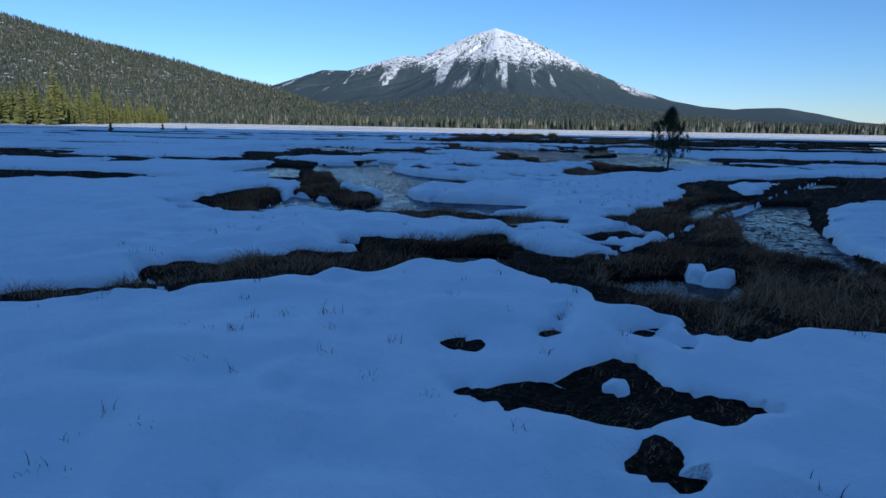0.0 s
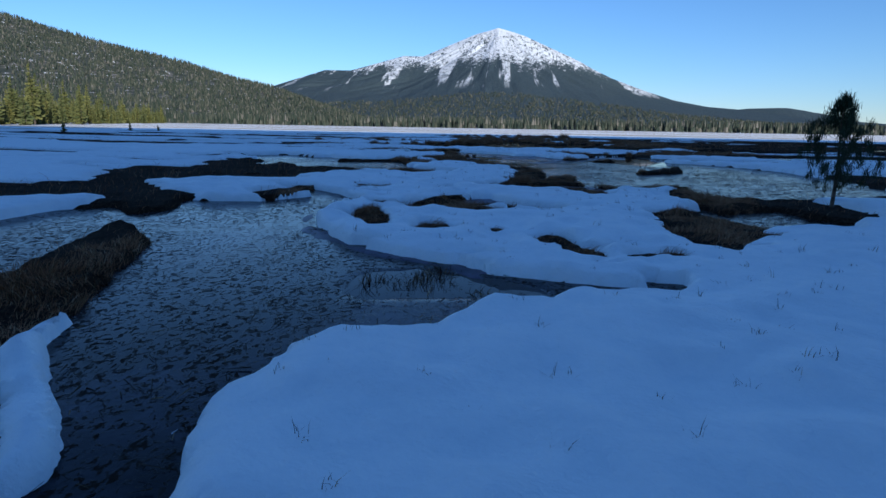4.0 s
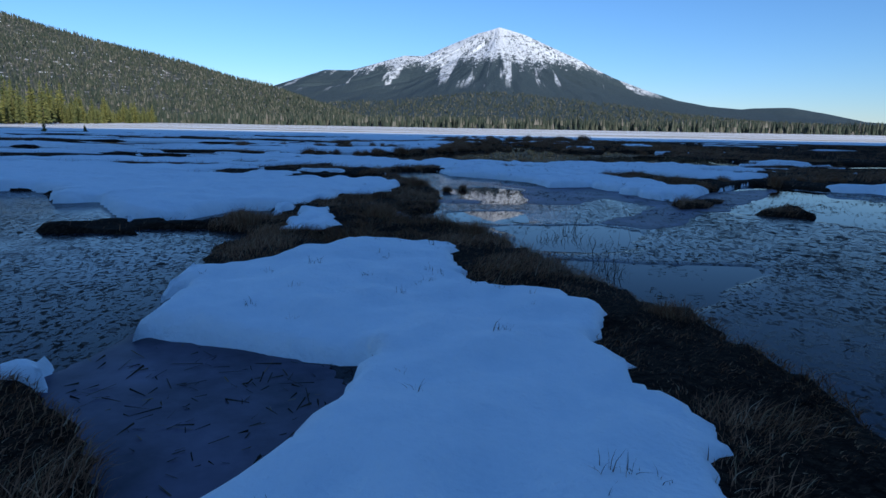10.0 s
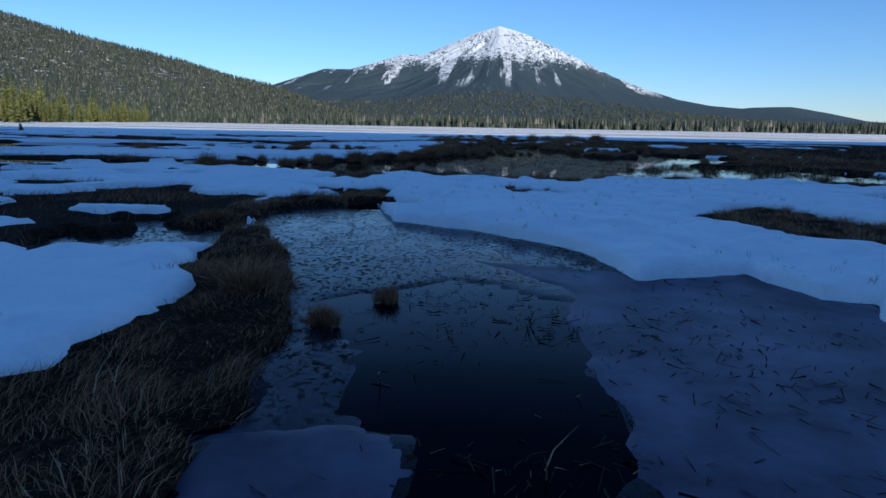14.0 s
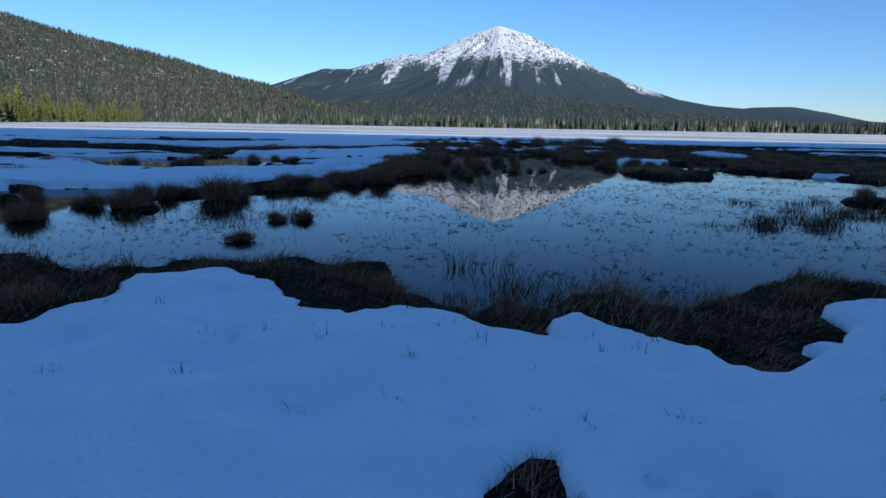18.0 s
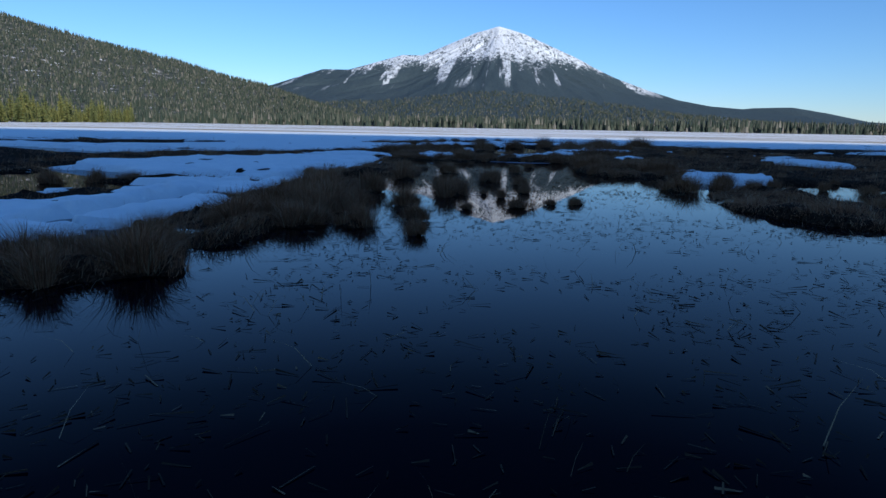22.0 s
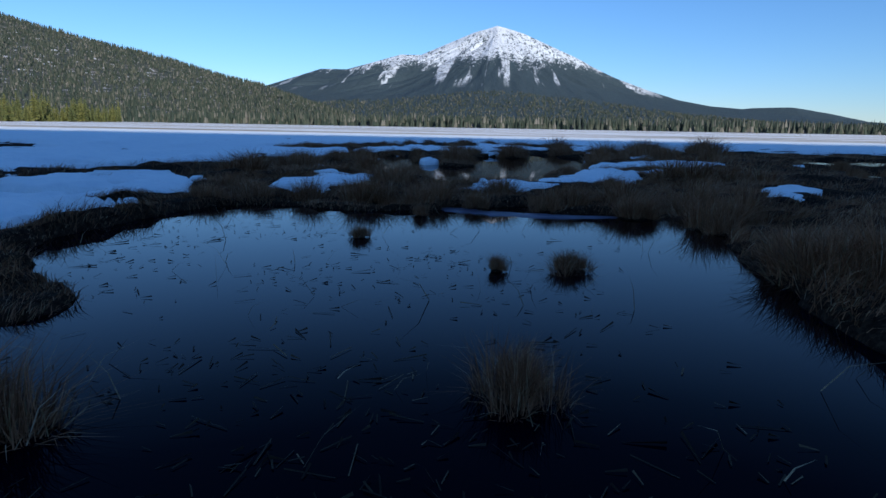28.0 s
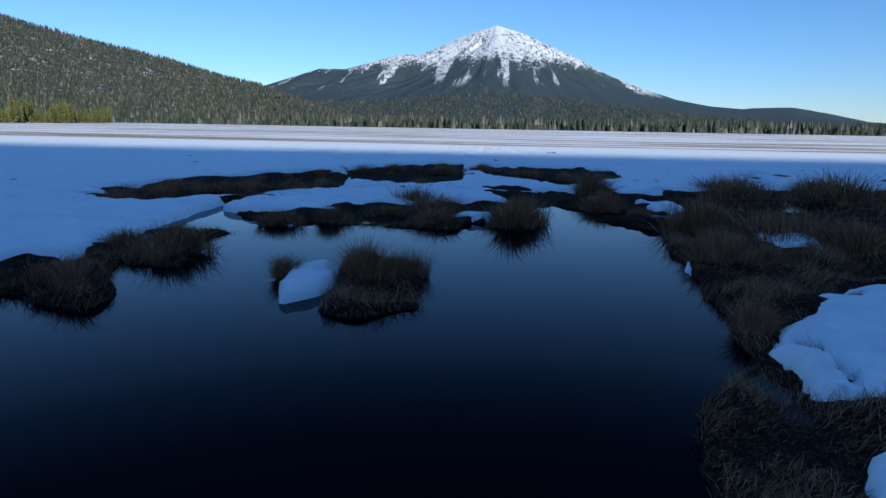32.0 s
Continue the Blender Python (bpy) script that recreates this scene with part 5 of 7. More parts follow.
# within sight from 113 m
turf_area((-2.32, 115.14), (-8.49, 121.92), (-5.71, 120.67), (-4.00, 120.59), (-2.68, 118.90), (-1.92, 118.25), (-1.56, 117.83), (-0.66, 118.09), (0.41, 118.08), (0.87, 117.61), (1.31, 117.92), (1.36, 119.26), (2.20, 121.94), (3.17, 123.44), (4.01, 128.93), (7.04, 136.02), (12.83, 137.57), (16.53, 136.37), (2.59, 115.67))
pool_area((-1.61, 116.50), (-1.74, 117.75), (-1.14, 117.83), (-0.99, 116.93), (-1.06, 116.32), (-1.73, 116.17))
snow_area((-34.56, 150.57), (-18.19, 143.35), (-12.36, 135.49), (-8.30, 136.75), (-7.75, 129.49), (-7.31, 127.02), (-8.68, 126.19), (-9.85, 125.17), (-10.74, 124.39))
snow_area((15.55, 166.01), (47.48, 188.53), (24.49, 151.38), (16.85, 148.76), (15.62, 153.77))
pool_area((-7.98, 123.35), (-7.13, 124.53), (-5.22, 124.05), (-4.53, 126.00), (-4.22, 127.62), (-3.05, 125.31), (-0.60, 124.91), (-0.59, 132.58), (2.73, 134.55), (4.46, 132.47), (3.27, 125.09), (2.12, 121.93), (1.41, 119.55), (1.35, 118.15), (0.42, 118.40), (-0.71, 118.41), (-1.66, 118.13), (-2.02, 118.49), (-2.85, 119.28), (-4.19, 120.94), (-5.74, 121.06), (-6.98, 122.15))
snow_area((1.16, 116.86), (1.33, 116.93), (2.16, 116.89), (2.28, 116.82), (2.11, 117.31), (1.98, 117.87), (1.83, 118.67), (2.38, 119.20), (2.59, 120.12), (3.16, 121.04), (3.86, 121.31), (4.21, 120.90), (5.87, 121.79), (4.74, 120.56), (4.32, 120.00), (4.22, 118.90), (3.75, 118.10), (2.84, 117.02), (2.65, 116.67), (2.27, 116.48), (2.04, 115.85), (-0.56, 115.57), (-0.47, 115.73), (-0.35, 115.80), (-0.21, 115.71), (-0.10, 115.92), (0.20, 115.86), (0.69, 115.98), (0.98, 116.13), (1.09, 116.34), (1.10, 116.64))
snow_area((3.48, 123.49), (3.99, 123.58), (3.79, 122.20), (4.33, 122.28), (4.69, 121.96), (5.60, 123.36), (8.07, 124.84), (9.35, 126.90), (7.02, 127.10), (4.73, 125.51))
snow_area((-3.13, 116.03), (-3.01, 116.16), (-3.03, 116.49), (-2.85, 116.66), (-3.43, 117.00), (-3.91, 116.89))
snow_area((-4.06, 117.04), (-3.74, 117.27), (-4.11, 117.59), (-4.51, 117.54))
snow_area((-5.57, 118.71), (-4.82, 118.60), (-4.29, 118.10), (-4.77, 117.83))
snow_area((-0.31, 116.22), (-0.25, 116.25), (-0.15, 116.16), (-0.13, 116.07), (-0.25, 116.15))
turf_area((-2.17, 124.56), (-2.53, 128.67), (-0.96, 127.86), (-0.71, 124.84), (-1.65, 124.19))
snow_area((-3.15, 126.38), (-2.57, 126.89), (-2.31, 125.27), (-2.69, 124.82))
# within sight from 117 m
snow_area((4.55, 125.13), (5.02, 125.63), (6.16, 126.12), (7.39, 126.64), (4.23, 121.96), (3.83, 122.14), (3.77, 122.38), (3.99, 122.98), (4.32, 124.35))
snow_area((3.36, 123.32), (3.68, 123.54), (3.94, 123.22), (3.77, 122.58), (3.80, 122.26), (3.51, 122.10), (3.29, 122.20), (3.49, 122.77))
snow_area((6.31, 131.15), (7.05, 131.84), (7.50, 130.63), (7.04, 129.58), (6.13, 129.43))
turf_area((-12.13, 134.67), (-13.50, 137.67), (-13.04, 140.75), (-11.22, 145.18), (-8.54, 148.52), (-6.39, 144.57), (-5.43, 138.72), (-7.20, 137.66), (-8.54, 136.04), (-10.82, 134.06))
turf_area((-7.91, 149.65), (-5.24, 154.93), (-1.75, 156.26), (-1.13, 144.22), (-2.42, 141.88), (-4.36, 142.14), (-5.98, 142.81))
turf_area((-0.99, 155.33), (3.18, 154.58), (7.28, 152.95), (6.44, 147.08), (3.24, 142.65), (2.18, 144.57), (-0.17, 147.95))
pool_area((-7.01, 124.06), (-6.60, 124.65), (-5.17, 123.55), (-5.19, 124.61), (-6.53, 126.92), (-5.39, 126.49), (-4.39, 126.74), (-2.61, 123.05), (-4.67, 121.54))
# within sight from 45 m
floe_area((3.80, 54.90), (6.23, 59.02), (9.12, 60.85), (4.74, 53.89), (3.87, 53.92))
turf_area((3.81, 55.04), (4.93, 56.29), (5.55, 56.07), (4.66, 54.48), (3.77, 54.05))
# within sight from 87 m
turf_area((-21.01, 109.64), (-19.72, 112.95), (-17.60, 116.00), (-12.90, 116.38), (-10.68, 112.35), (-12.38, 109.09), (-14.22, 106.96), (-15.90, 104.05))

FOOTPRINTS = [(-1.95 + 0.42 * k + 0.09 * (-1) ** k, 2.75 + 0.16 * math.sin(k * 2.1) + 0.05 * k) for k in range(9)]
FOOTPRINTS += [(-1.3 + 0.21 * math.sin(k * 1.7), 3.3 + 0.55 * k) for k in range(6)]


class Lie:
    """Signed fields over points: snow > 0 where snow lies, wet > 0 in ponds, ice > 0 where those are frozen, reed > 0 among reeds."""

    def __init__(self, x, y):
        shape = x.shape
        x, y = x.ravel(), y.ravel()
        # beyond the mapped strip the marsh goes on as drifts and sedge bands lying across
        band = smooth_noise(x * 0.30, y, 5.0, 3, 3) + 0.30 * smooth_noise(x, y, 1.6, 2, 5)
        wide = np.clip((np.abs(x) - 4) / 8, 0, 1) * np.clip((y + 6) / 10, 0, 1)
        sedge = 0.20 + 0.12 * smooth_noise(x, y, 30, 2, 1) - 0.10 * np.clip((y - 45) / 60, 0, 1) - 0.22 * np.clip(x / 8, 0, 1)
        sedge = sedge - 0.42 * np.clip((x - 3) / 6, 0, 1) * np.clip((y - 55) / 15, 0, 1) * np.clip((142 - y) / 10, 0, 1)
        sedge = sedge - 0.22 * np.clip((-x - 4) / 6, 0, 1) * np.clip((y - 88) / 10, 0, 1) * np.clip((122 - y) / 8, 0, 1)
        sedge = sedge + np.clip((y - 142) / 12, 0, 3) + 0.4 * (1 - wide)
        self.snow = np.clip((sedge - band) * 1.2, -0.8, 0.9)
        pondy = smooth_noise(x * 0.25, y, 7.0, 2, 8) - 0.18 - np.clip((y - 135) / 10, 0, 2)
        self.wet = np.clip(np.minimum(pondy, -self.snow) * 1.5, -0.8, 0.6)
        self.snow = np.where((pondy > 0.25) & (wide > 0), np.minimum(self.snow, 0.25 - pondy), self.snow)
        self.ice = np.clip((70 - y) * 0.3, -0.4, 0.4)
        self.reed, self.floe = np.full_like(x, -1.0), np.full_like(x, -1.0)
        wx = x + 0.13 * smooth_noise(x, y, 0.9, 3, 2) + 0.09 * smooth_noise(x, y, 0.24, 2, 4)
        wy = y + 0.18 * smooth_noise(x, y, 1.1, 3, 6) + 0.11 * smooth_noise(x, y, 0.26, 2, 9)
        order = np.argsort(wy)
        sorted_y = wy[order]

        def within(x0, x1, y0, y1):
            k = order[np.searchsorted(sorted_y, y0):np.searchsorted(sorted_y, y1)]
            return k[(wx[k] > x0) & (wx[k] < x1)]

        mx, my = x + 0.35 * (wx - x), y + 0.35 * (wy - y)
        for p in PATCHES:
            kind = p[0]
            if isinstance(p[1], list):
                ring = p[1]
                k = within(min(c[0] for c in ring) - 0.9, max(c[0] for c in ring) + 0.9, min(c[1] for c in ring) - 0.9, max(c[1] for c in ring) + 0.9)
                far, inside = np.full(len(k), 9.0, np.float32), np.zeros(len(k), bool)
                u, v = mx[k].astype(np.float32), my[k].astype(np.float32)
                for (ax, ay), (bx, by) in zip(ring, ring[1:] + ring[:1]):
                    dx, dy = bx - ax, by - ay
                    ex, ey = u - np.float32(ax), v - np.float32(ay)
                    f = np.clip((ex * np.float32(dx) + ey * np.float32(dy)) * np.float32(1 / (dx * dx + dy * dy + 1e-9)), 0, 1)
                    gap_x, gap_y = ex - f * np.float32(dx), ey - f * np.float32(dy)
                    far = np.minimum(far, gap_x * gap_x + gap_y * gap_y)
                    inside ^= ((ey < 0) != (v < by)) & (ex < ey * np.float32(dx / (dy if abs(dy) > 1e-9 else 1e-9)))
                far = np.sqrt(far)
                q = np.where(inside, np.minimum(far, 1.2), -far)
            elif isinstance(p[1], tuple):
                (ax, ay), (bx, by), r = p[1], p[2], p[3]
                pad = r + 0.9
                k = within(min(ax, bx) - pad, max(ax, bx) + pad, min(ay, by) - pad, max(ay, by) + pad)
                dx, dy = bx - ax, by - ay
                u = np.clip(((wx[k] - ax) * dx + (wy[k] - ay) * dy) / (dx * dx + dy * dy + 1e-9), 0, 1)
                q = r - np.hypot(wx[k] - ax - u * dx, wy[k] - ay - u * dy)
            else:
                _, cx, cy, a, b = p
                a, b = max(a, 0.06), max(b, 0.06)
                k = within(cx - a - 0.9, cx + a + 0.9, cy - b - 0.9, cy + b + 0.9)
                u, v = np.abs(wx[k] - cx) / a, np.abs(wy[k] - cy) / b
                rr = (u ** 2.3 + v ** 2.3) ** (1 / 2.3)
                q = np.where(rr < 1, (1 - rr) * min(a, b), (1 - rr) * (a * u + b * v) / (u + v + 1e-6))
            if kind == "snow":
                self.snow[k] = np.maximum(self.snow[k], q)
                self.floe[k] = np.minimum(self.floe[k], -q)
            elif kind == "turf":
                self.snow[k] = np.minimum(self.snow[k], -q)
                self.wet[k] = np.minimum(self.wet[k], -q)
            elif kind in ("pool", "ice", "floe"):
                self.snow[k] = np.minimum(self.snow[k], -q)
                self.wet[k] = np.maximum(self.wet[k], q)
                self.ice[k] = np.maximum(self.ice[k], q) if kind != "pool" else np.minimum(self.ice[k], -q)
                self.reed[k] = np.minimum(self.reed[k], -q)
                self.floe[k] = np.maximum(self.floe[k], q) if kind == "floe" else np.minimum(self.floe[k], -q)
            else:
                self.reed[k] = np.maximum(self.reed[k], q)
        self.snow = self.snow + (0.06 + 0.14 * np.clip(-3 * self.wet, 0, 1)) * smooth_noise(x, y, 0.34, 4, 11) * np.exp(-np.abs(self.snow) / 0.3)
        # melt holes along the rims of the drifts
        hole = np.clip(smooth_noise(x * 0.8, y, 0.62, 2, 9) - 0.36, 0, 1) * np.clip(smooth_noise(x, y, 3.1, 2, 7) + 0.35, 0, 1)
        self.snow = self.snow - 2.6 * hole * np.exp(-((self.snow - 0.22) / 0.24) ** 2)
        self.wet = self.wet + 0.16 * smooth_noise(x, y, 0.55, 3, 8) * np.exp(-np.abs(self.wet) / 0.25)
        self.ice = self.ice + 0.35 * smooth_noise(x, y, 0.9, 4, 5) * np.exp(-np.abs(self.ice) / 0.4)
        lump = smooth_noise(x, y, 0.5, 3, 7)
        late = np.clip((y - 70) / 6, 0, 1)
        self.earth = 0.03 + (0.08 + 0.03 * late) * lump + (0.05 + 0.02 * late) * smooth_noise(x, y, 2.5, 2, 1) + late * (0.16 * smooth_noise(x, y, 1.1, 2, 10) - 0.015)
        dip = np.clip((self.wet + 0.16) / 0.36, 0, 1)
        self.earth = self.earth * (1 - dip) - 0.42 * dip * dip * (3 - 2 * dip) - 0.0
        s = self.snow
        rim = np.clip((s + 0.03) / 0.16, 0, 1)
        top = 0.02 + 0.11 * np.sqrt(rim) + 0.05 * np.clip(s, 0, 0.8)
        top = top + 0.05 * smooth_noise(x, y, 1.7, 3, 0) * rim + 0.028 * smooth_noise(x, y, 0.5, 3, 3) * rim + 0.06 * smooth_noise(x, y, 0.46, 1, 8) * rim + 0.016 * smooth_noise(x, y, 0.19, 2, 2) * rim
        # old footprints, softened by melting
        for fx, fy in FOOTPRINTS:
            d2 = ((x - fx) / 0.11) ** 2 + ((y - fy) / 0.17) ** 2
            top = top - 0.045 * np.exp(-d2 * d2)
        self.drift = np.where(s > -0.03, top, 0.02 + (s + 0.03) * 4.0)
        self.snow, self.wet, self.ice = s.reshape(shape), self.wet.reshape(shape), self.ice.reshape(shape)
        self.floe = (self.floe + 0.05 * smooth_noise(x, y, 0.5, 3, 1) + 0.34 * smooth_noise(x, y, 1.1, 4, 6) * np.exp(-np.abs(self.floe) / 0.5)).reshape(shape)
        self.reed, self.earth, self.drift = self.reed.reshape(shape), self.earth.reshape(shape), self.drift.reshape(shape)


def spaced(fine, lo, hi, far_lo, far_hi, grow=1.09):
    mid = list(np.arange(lo, hi + 1e-6, fine))
    up, step = [], fine
    v = mid[-1]
    while v < far_hi:
        step *= grow
        v += step
        up.append(v)
    down, step, v = [], fine, mid[0]
    while v > far_lo:
        step *= grow
        v -= step
        down.append(v)
    return np.array(down[::-1] + mid + up)


def sheet(xs, ys, z, keep=None):
    nx, ny = len(xs), len(ys)
    gx, gy = np.meshgrid(xs, ys)
    verts = np.stack([gx.ravel(), gy.ravel(), z.ravel()], 1)
    i = (np.arange(ny - 1)[:, None] * nx + np.arange(nx - 1)[None, :]).ravel()
    quads = np.stack([i, i + 1, i + nx + 1, i + nx], 1)
    if keep is not None:
        quads = quads[keep.ravel()[quads].any(1)]
        used = np.unique(quads)
        remap = np.zeros(len(verts), int)
        remap[used] = np.arange(len(used))
        verts, quads = verts[used], remap[quads]
    return verts, quads


# ground: peat and mud, one sheet to the horizon
xs, ys = spaced(0.18, -8, 8, -4200, 4200, 1.11), spaced(0.18, 0, 140, -1500, 4600, 1.11)
gx, gy = np.meshgrid(xs, ys)
lie = Lie(gx, gy)
earth = lie.earth.copy()
away = np.clip((np.abs(gx) - 60) / 40, 0, 1)
away = np.maximum(away, np.clip((gy - 175) / 20, 0, 1))
away = np.maximum(away, np.clip((-gy - 20) / 20, 0, 1))
earth = earth * (1 - away) + 0.12 * away
v, q = sheet(xs, ys, earth)
far_face = away.ravel()[q].mean(1) > 0.5
me = fast_mesh("ground", v, q, peat_m, True)
me.materials.append(meadow_m.m)
me.polygons.foreach_set("material_index", far_face.astype(np.int32))
ground = tagged(new("ground", me), "dark peat ground of a snowy wet meadow", "ground", kind="structure")

# snow: soft drifts with undercut rims, melted off the sedge and the ponds
xs, ys = spaced(0.085, -6.5, 6.5, -105, 105, 1.07), spaced(0.085, 1.5, 138, -45, 200, 1.07)
gx, gy = np.meshgrid(xs, ys)
lie = Lie(gx, gy)
edge = np.maximum(np.clip((np.abs(gx) - 85) / 15, 0, 1), np.clip((gy - 182) / 14, 0, 1))
drift = lie.drift - 0.12 * edge
v, q = sheet(xs, ys, drift, drift > -0.22)
# undercut the rims: what hangs below the lip is tucked in under the snow
sy_, sx_ = np.gradient(lie.snow, ys, xs)
size_ = np.hypot(sx_, sy_) + 0.3
tuck = 0.45 * np.clip(-lie.snow - 0.015, 0, 0.2)
gx, gy = gx + sx_ / size_ * tuck, gy + sy_ / size_ * tuck
kept = np.unique(sheet(xs, ys, drift)[1][(drift > -0.22).ravel()[sheet(xs, ys, drift)[1]].any(1)])
v[:, 0], v[:, 1] = gx.ravel()[kept], gy.ravel()[kept]
snow = tagged(new("snow_cover", fast_mesh("snow_cover", v, q, snow_m, True)), "soft melting snow lying in drifts over the marsh", "snow", kind="stuff")

# water and ice
me = fast_mesh("water", np.array([(-110, -45, -0.1), (110, -45, -0.1), (110, 160, -0.1), (-110, 160, -0.1)]), np.array([[0, 1, 2, 3]]), water_m)
tagged(new("water", me), "still dark pond water mirroring the sky", "water", kind="structure")
xs, ys = spaced(0.2, -9, 9, -60, 60, 1.12), spaced(0.2, 1, 118, -30, 125, 1.12)
gx, gy = np.meshgrid(xs, ys)
lie = Lie(gx, gy)
keep = (lie.ice > -0.3) & (lie.wet > -0.25)
v, q = sheet(xs, ys, -0.090 + 0.003 * smooth_noise(gx, gy, 3.0, 2, 2) + 0.25 * np.minimum(lie.ice, 0), keep)
tagged(new("pond_ice", fast_mesh("pond_ice", v, q, ice_m, True)), "thin grey-blue ice with frost on the shallow ponds", "ice", kind="stuff")
fine_x, fine_y = np.arange(-9, 9, 0.09), np.arange(2, 122, 0.09)
gx, gy = np.meshgrid(fine_x, fine_y)
lie = Lie(gx, gy)
v, q = sheet(fine_x, fine_y, -0.083 + 0.35 * np.minimum(lie.floe, 0), (lie.floe > -0.08) & (lie.wet > -0.2))
tagged(new("pond_ice", fast_mesh("pond_ice", v, q, floe_m, True)), "milky white ice floes along the snow banks", "ice", kind="stuff")


# ---- sedge ----
def blades(x, y, z, length, width, lean, turn, face):
    """Three-sided tapering blades: arrays in, verts and faces out."""
    n = len(x)
    dx, dy = np.cos(turn), np.sin(turn)
    sx, sy = np.cos(face) * width / 2, np.sin(face) * width / 2
    out = lean * length
    up = length * np.sqrt(np.clip(1 - lean ** 2, 0.05, 1))
    b = np.stack([x, y, z], 1)
    side = np.stack([sx, sy, np.zeros(n)], 1)
    mid = b + np.stack([dx * out * 0.3, dy * out * 0.3, up * 0.6], 1)
    tip = b + np.stack([dx * out, dy * out, up], 1)
    verts = np.stack([b - side, b + side, mid + side * 0.7, mid - side * 0.7, tip], 1).reshape(-1, 3)
    i = np.arange(n)[:, None] * 5
    return verts, [i + np.array([[0, 1, 2, 3]]), i + np.array([[3, 2, 4]])]


def scatter(n, x0, x1, y0, y1):
    x = rng.uniform(x0, x1, n)
    y = rng.uniform(y0, y1, n)
    return x, y


reed_m = Mat("reed_stems", 0.8, spec=0.1)
reed_m.color(reed_m.ramp(island_random(reed_m), (0.0, (0.012, 0.008, 0.005)), (0.5, (0.05, 0.032, 0.018)), (0.72, (0.16, 0.10, 0.05)), (1.0, (0.50, 0.37, 0.20))))


def sow(name, label, n, x0, x1, y0, y1, size, where, stand=False):
    x, y = scatter(n, x0, x1, y0, y1)
    gate = smooth_noise(x, y, 0.6, 2, 4) > rng.uniform(-0.1, 0.9, n) if stand else smooth_noise(x, y, 0.45, 2, 4) > rng.uniform(-1.2, 0.12, n)
    x, y = x[gate], y[gate]
    f = Lie(x, y)
    k = where(f, x, y)
    x, y, zed = x[k], y[k], f.earth[k]
    m = len(x)
    tall = size * rng.uniform(0.45, 1.15, m) * (0.7 + 1.1 * smooth_noise(x, y, 0.55, 2, 5)).clip(0.25, 1.7)
    tall = tall * (0.5 + 0.5 * np.clip(-f.snow[k] / 0.4, 0, 1))
    lay = rng.uniform(0.3, 0.99, m) ** 0.5
    sweep = smooth_noise(x, y, 1.5, 2, 9) * 3.5 + rng.normal(0, 0.9, m)
    if stand:
        zed, lay = np.full(m, -0.13), lay * 0.75
    v, fs = blades(x, y, zed - 0.02, tall, rng.uniform(0.004, 0.009, m) * (1 + 0.05 * np.abs(x)) * (1.5 if stand else 1), lay, sweep, rng.uniform(0, math.pi, m))
    return tagged(new(name, fast_mesh(name, v, fs, reed_m if stand else grass_m)), label, "sedge", kind="stuff")


def on_turf(f, x, y):
    return (f.snow < 0.07 * rng.random(len(x)) ** 2 - 0.01) & (f.earth > -0.12) & (f.wet < 0.06 + 0.1 * rng.random(len(x)))


def in_water(f, x, y):
    return (f.reed > 0) & (f.wet > 0.0) & (f.snow < 0)


sow("sedge_grass", "matted brown sedge grass between the snow drifts", 1050000, -6.5, 6.5, 2, 72, 0.25, on_turf)
sow("sedge_grass", "brown sedge grass along the pond banks", 800000, -7, 7, 72, 132, 0.30, on_turf)
sow("sedge_grass", "dark sedge bands out on the marsh", 260000, -55, 55, 2, 160, 0.42, lambda f, x, y: on_turf(f, x, y) & (np.abs(x) > 6.5))
sow("sedge_grass", "dark sedge beyond the pond's side", 170000, -20, -7, 64, 140, 0.32, on_turf)
sow("sedge_grass", "dark sedge beyond the pond's side", 170000, 7, 22, 64, 140, 0.32, on_turf)
sow("drowned_grass", "limp brown grass standing in shallow water", 420000, -9, 14, 2, 118, 0.34, in_water, True)

sow("drowned_grass", "tan grass drowned at the bank's foot", 90000, -4, 3, 18, 26, 0.40, in_water, True)
sow("drowned_grass", "dark reed stems standing in the open pond", 420000, -4, 16, 68, 104, 0.36, in_water, True)

# lone sprigs that stick out of the snow
sx0, sy0 = rng.uniform(-5, 6, 1500), rng.uniform(1.5, 72, 1500)
sf = Lie(sx0, sy0)
k = np.flatnonzero(sf.snow > 0.08)
sx0, sy0, sz0 = (np.repeat(c[k], 9) for c in (sx0, sy0, sf.drift))
n = len(sx0)
v, fs = blades(sx0 + rng.normal(0, 0.035, n), sy0 + rng.normal(0, 0.035, n), sz0 - 0.03, rng.uniform(0.04, 0.17, n) * np.repeat(rng.uniform(0.4, 1.1, n // 9), 9), np.full(n, 0.006), rng.uniform(0.1, 0.9, n), rng.uniform(0, 6.28, n), rng.uniform(0, 3.14, n))
tagged(new("dry_sprigs", fast_mesh("dry_sprigs", v, fs, reed_m)), "dry grass sprigs sticking out of the snow", "grass", kind="stuff")

shred_m = Mat("wet_stalks", 0.7, spec=0.1)
shred_m.color(shred_m.ramp(island_random(shred_m), (0.0, (0.012, 0.010, 0.008)), (0.85, (0.05, 0.04, 0.025)), (1.0, (0.22, 0.17, 0.10))))

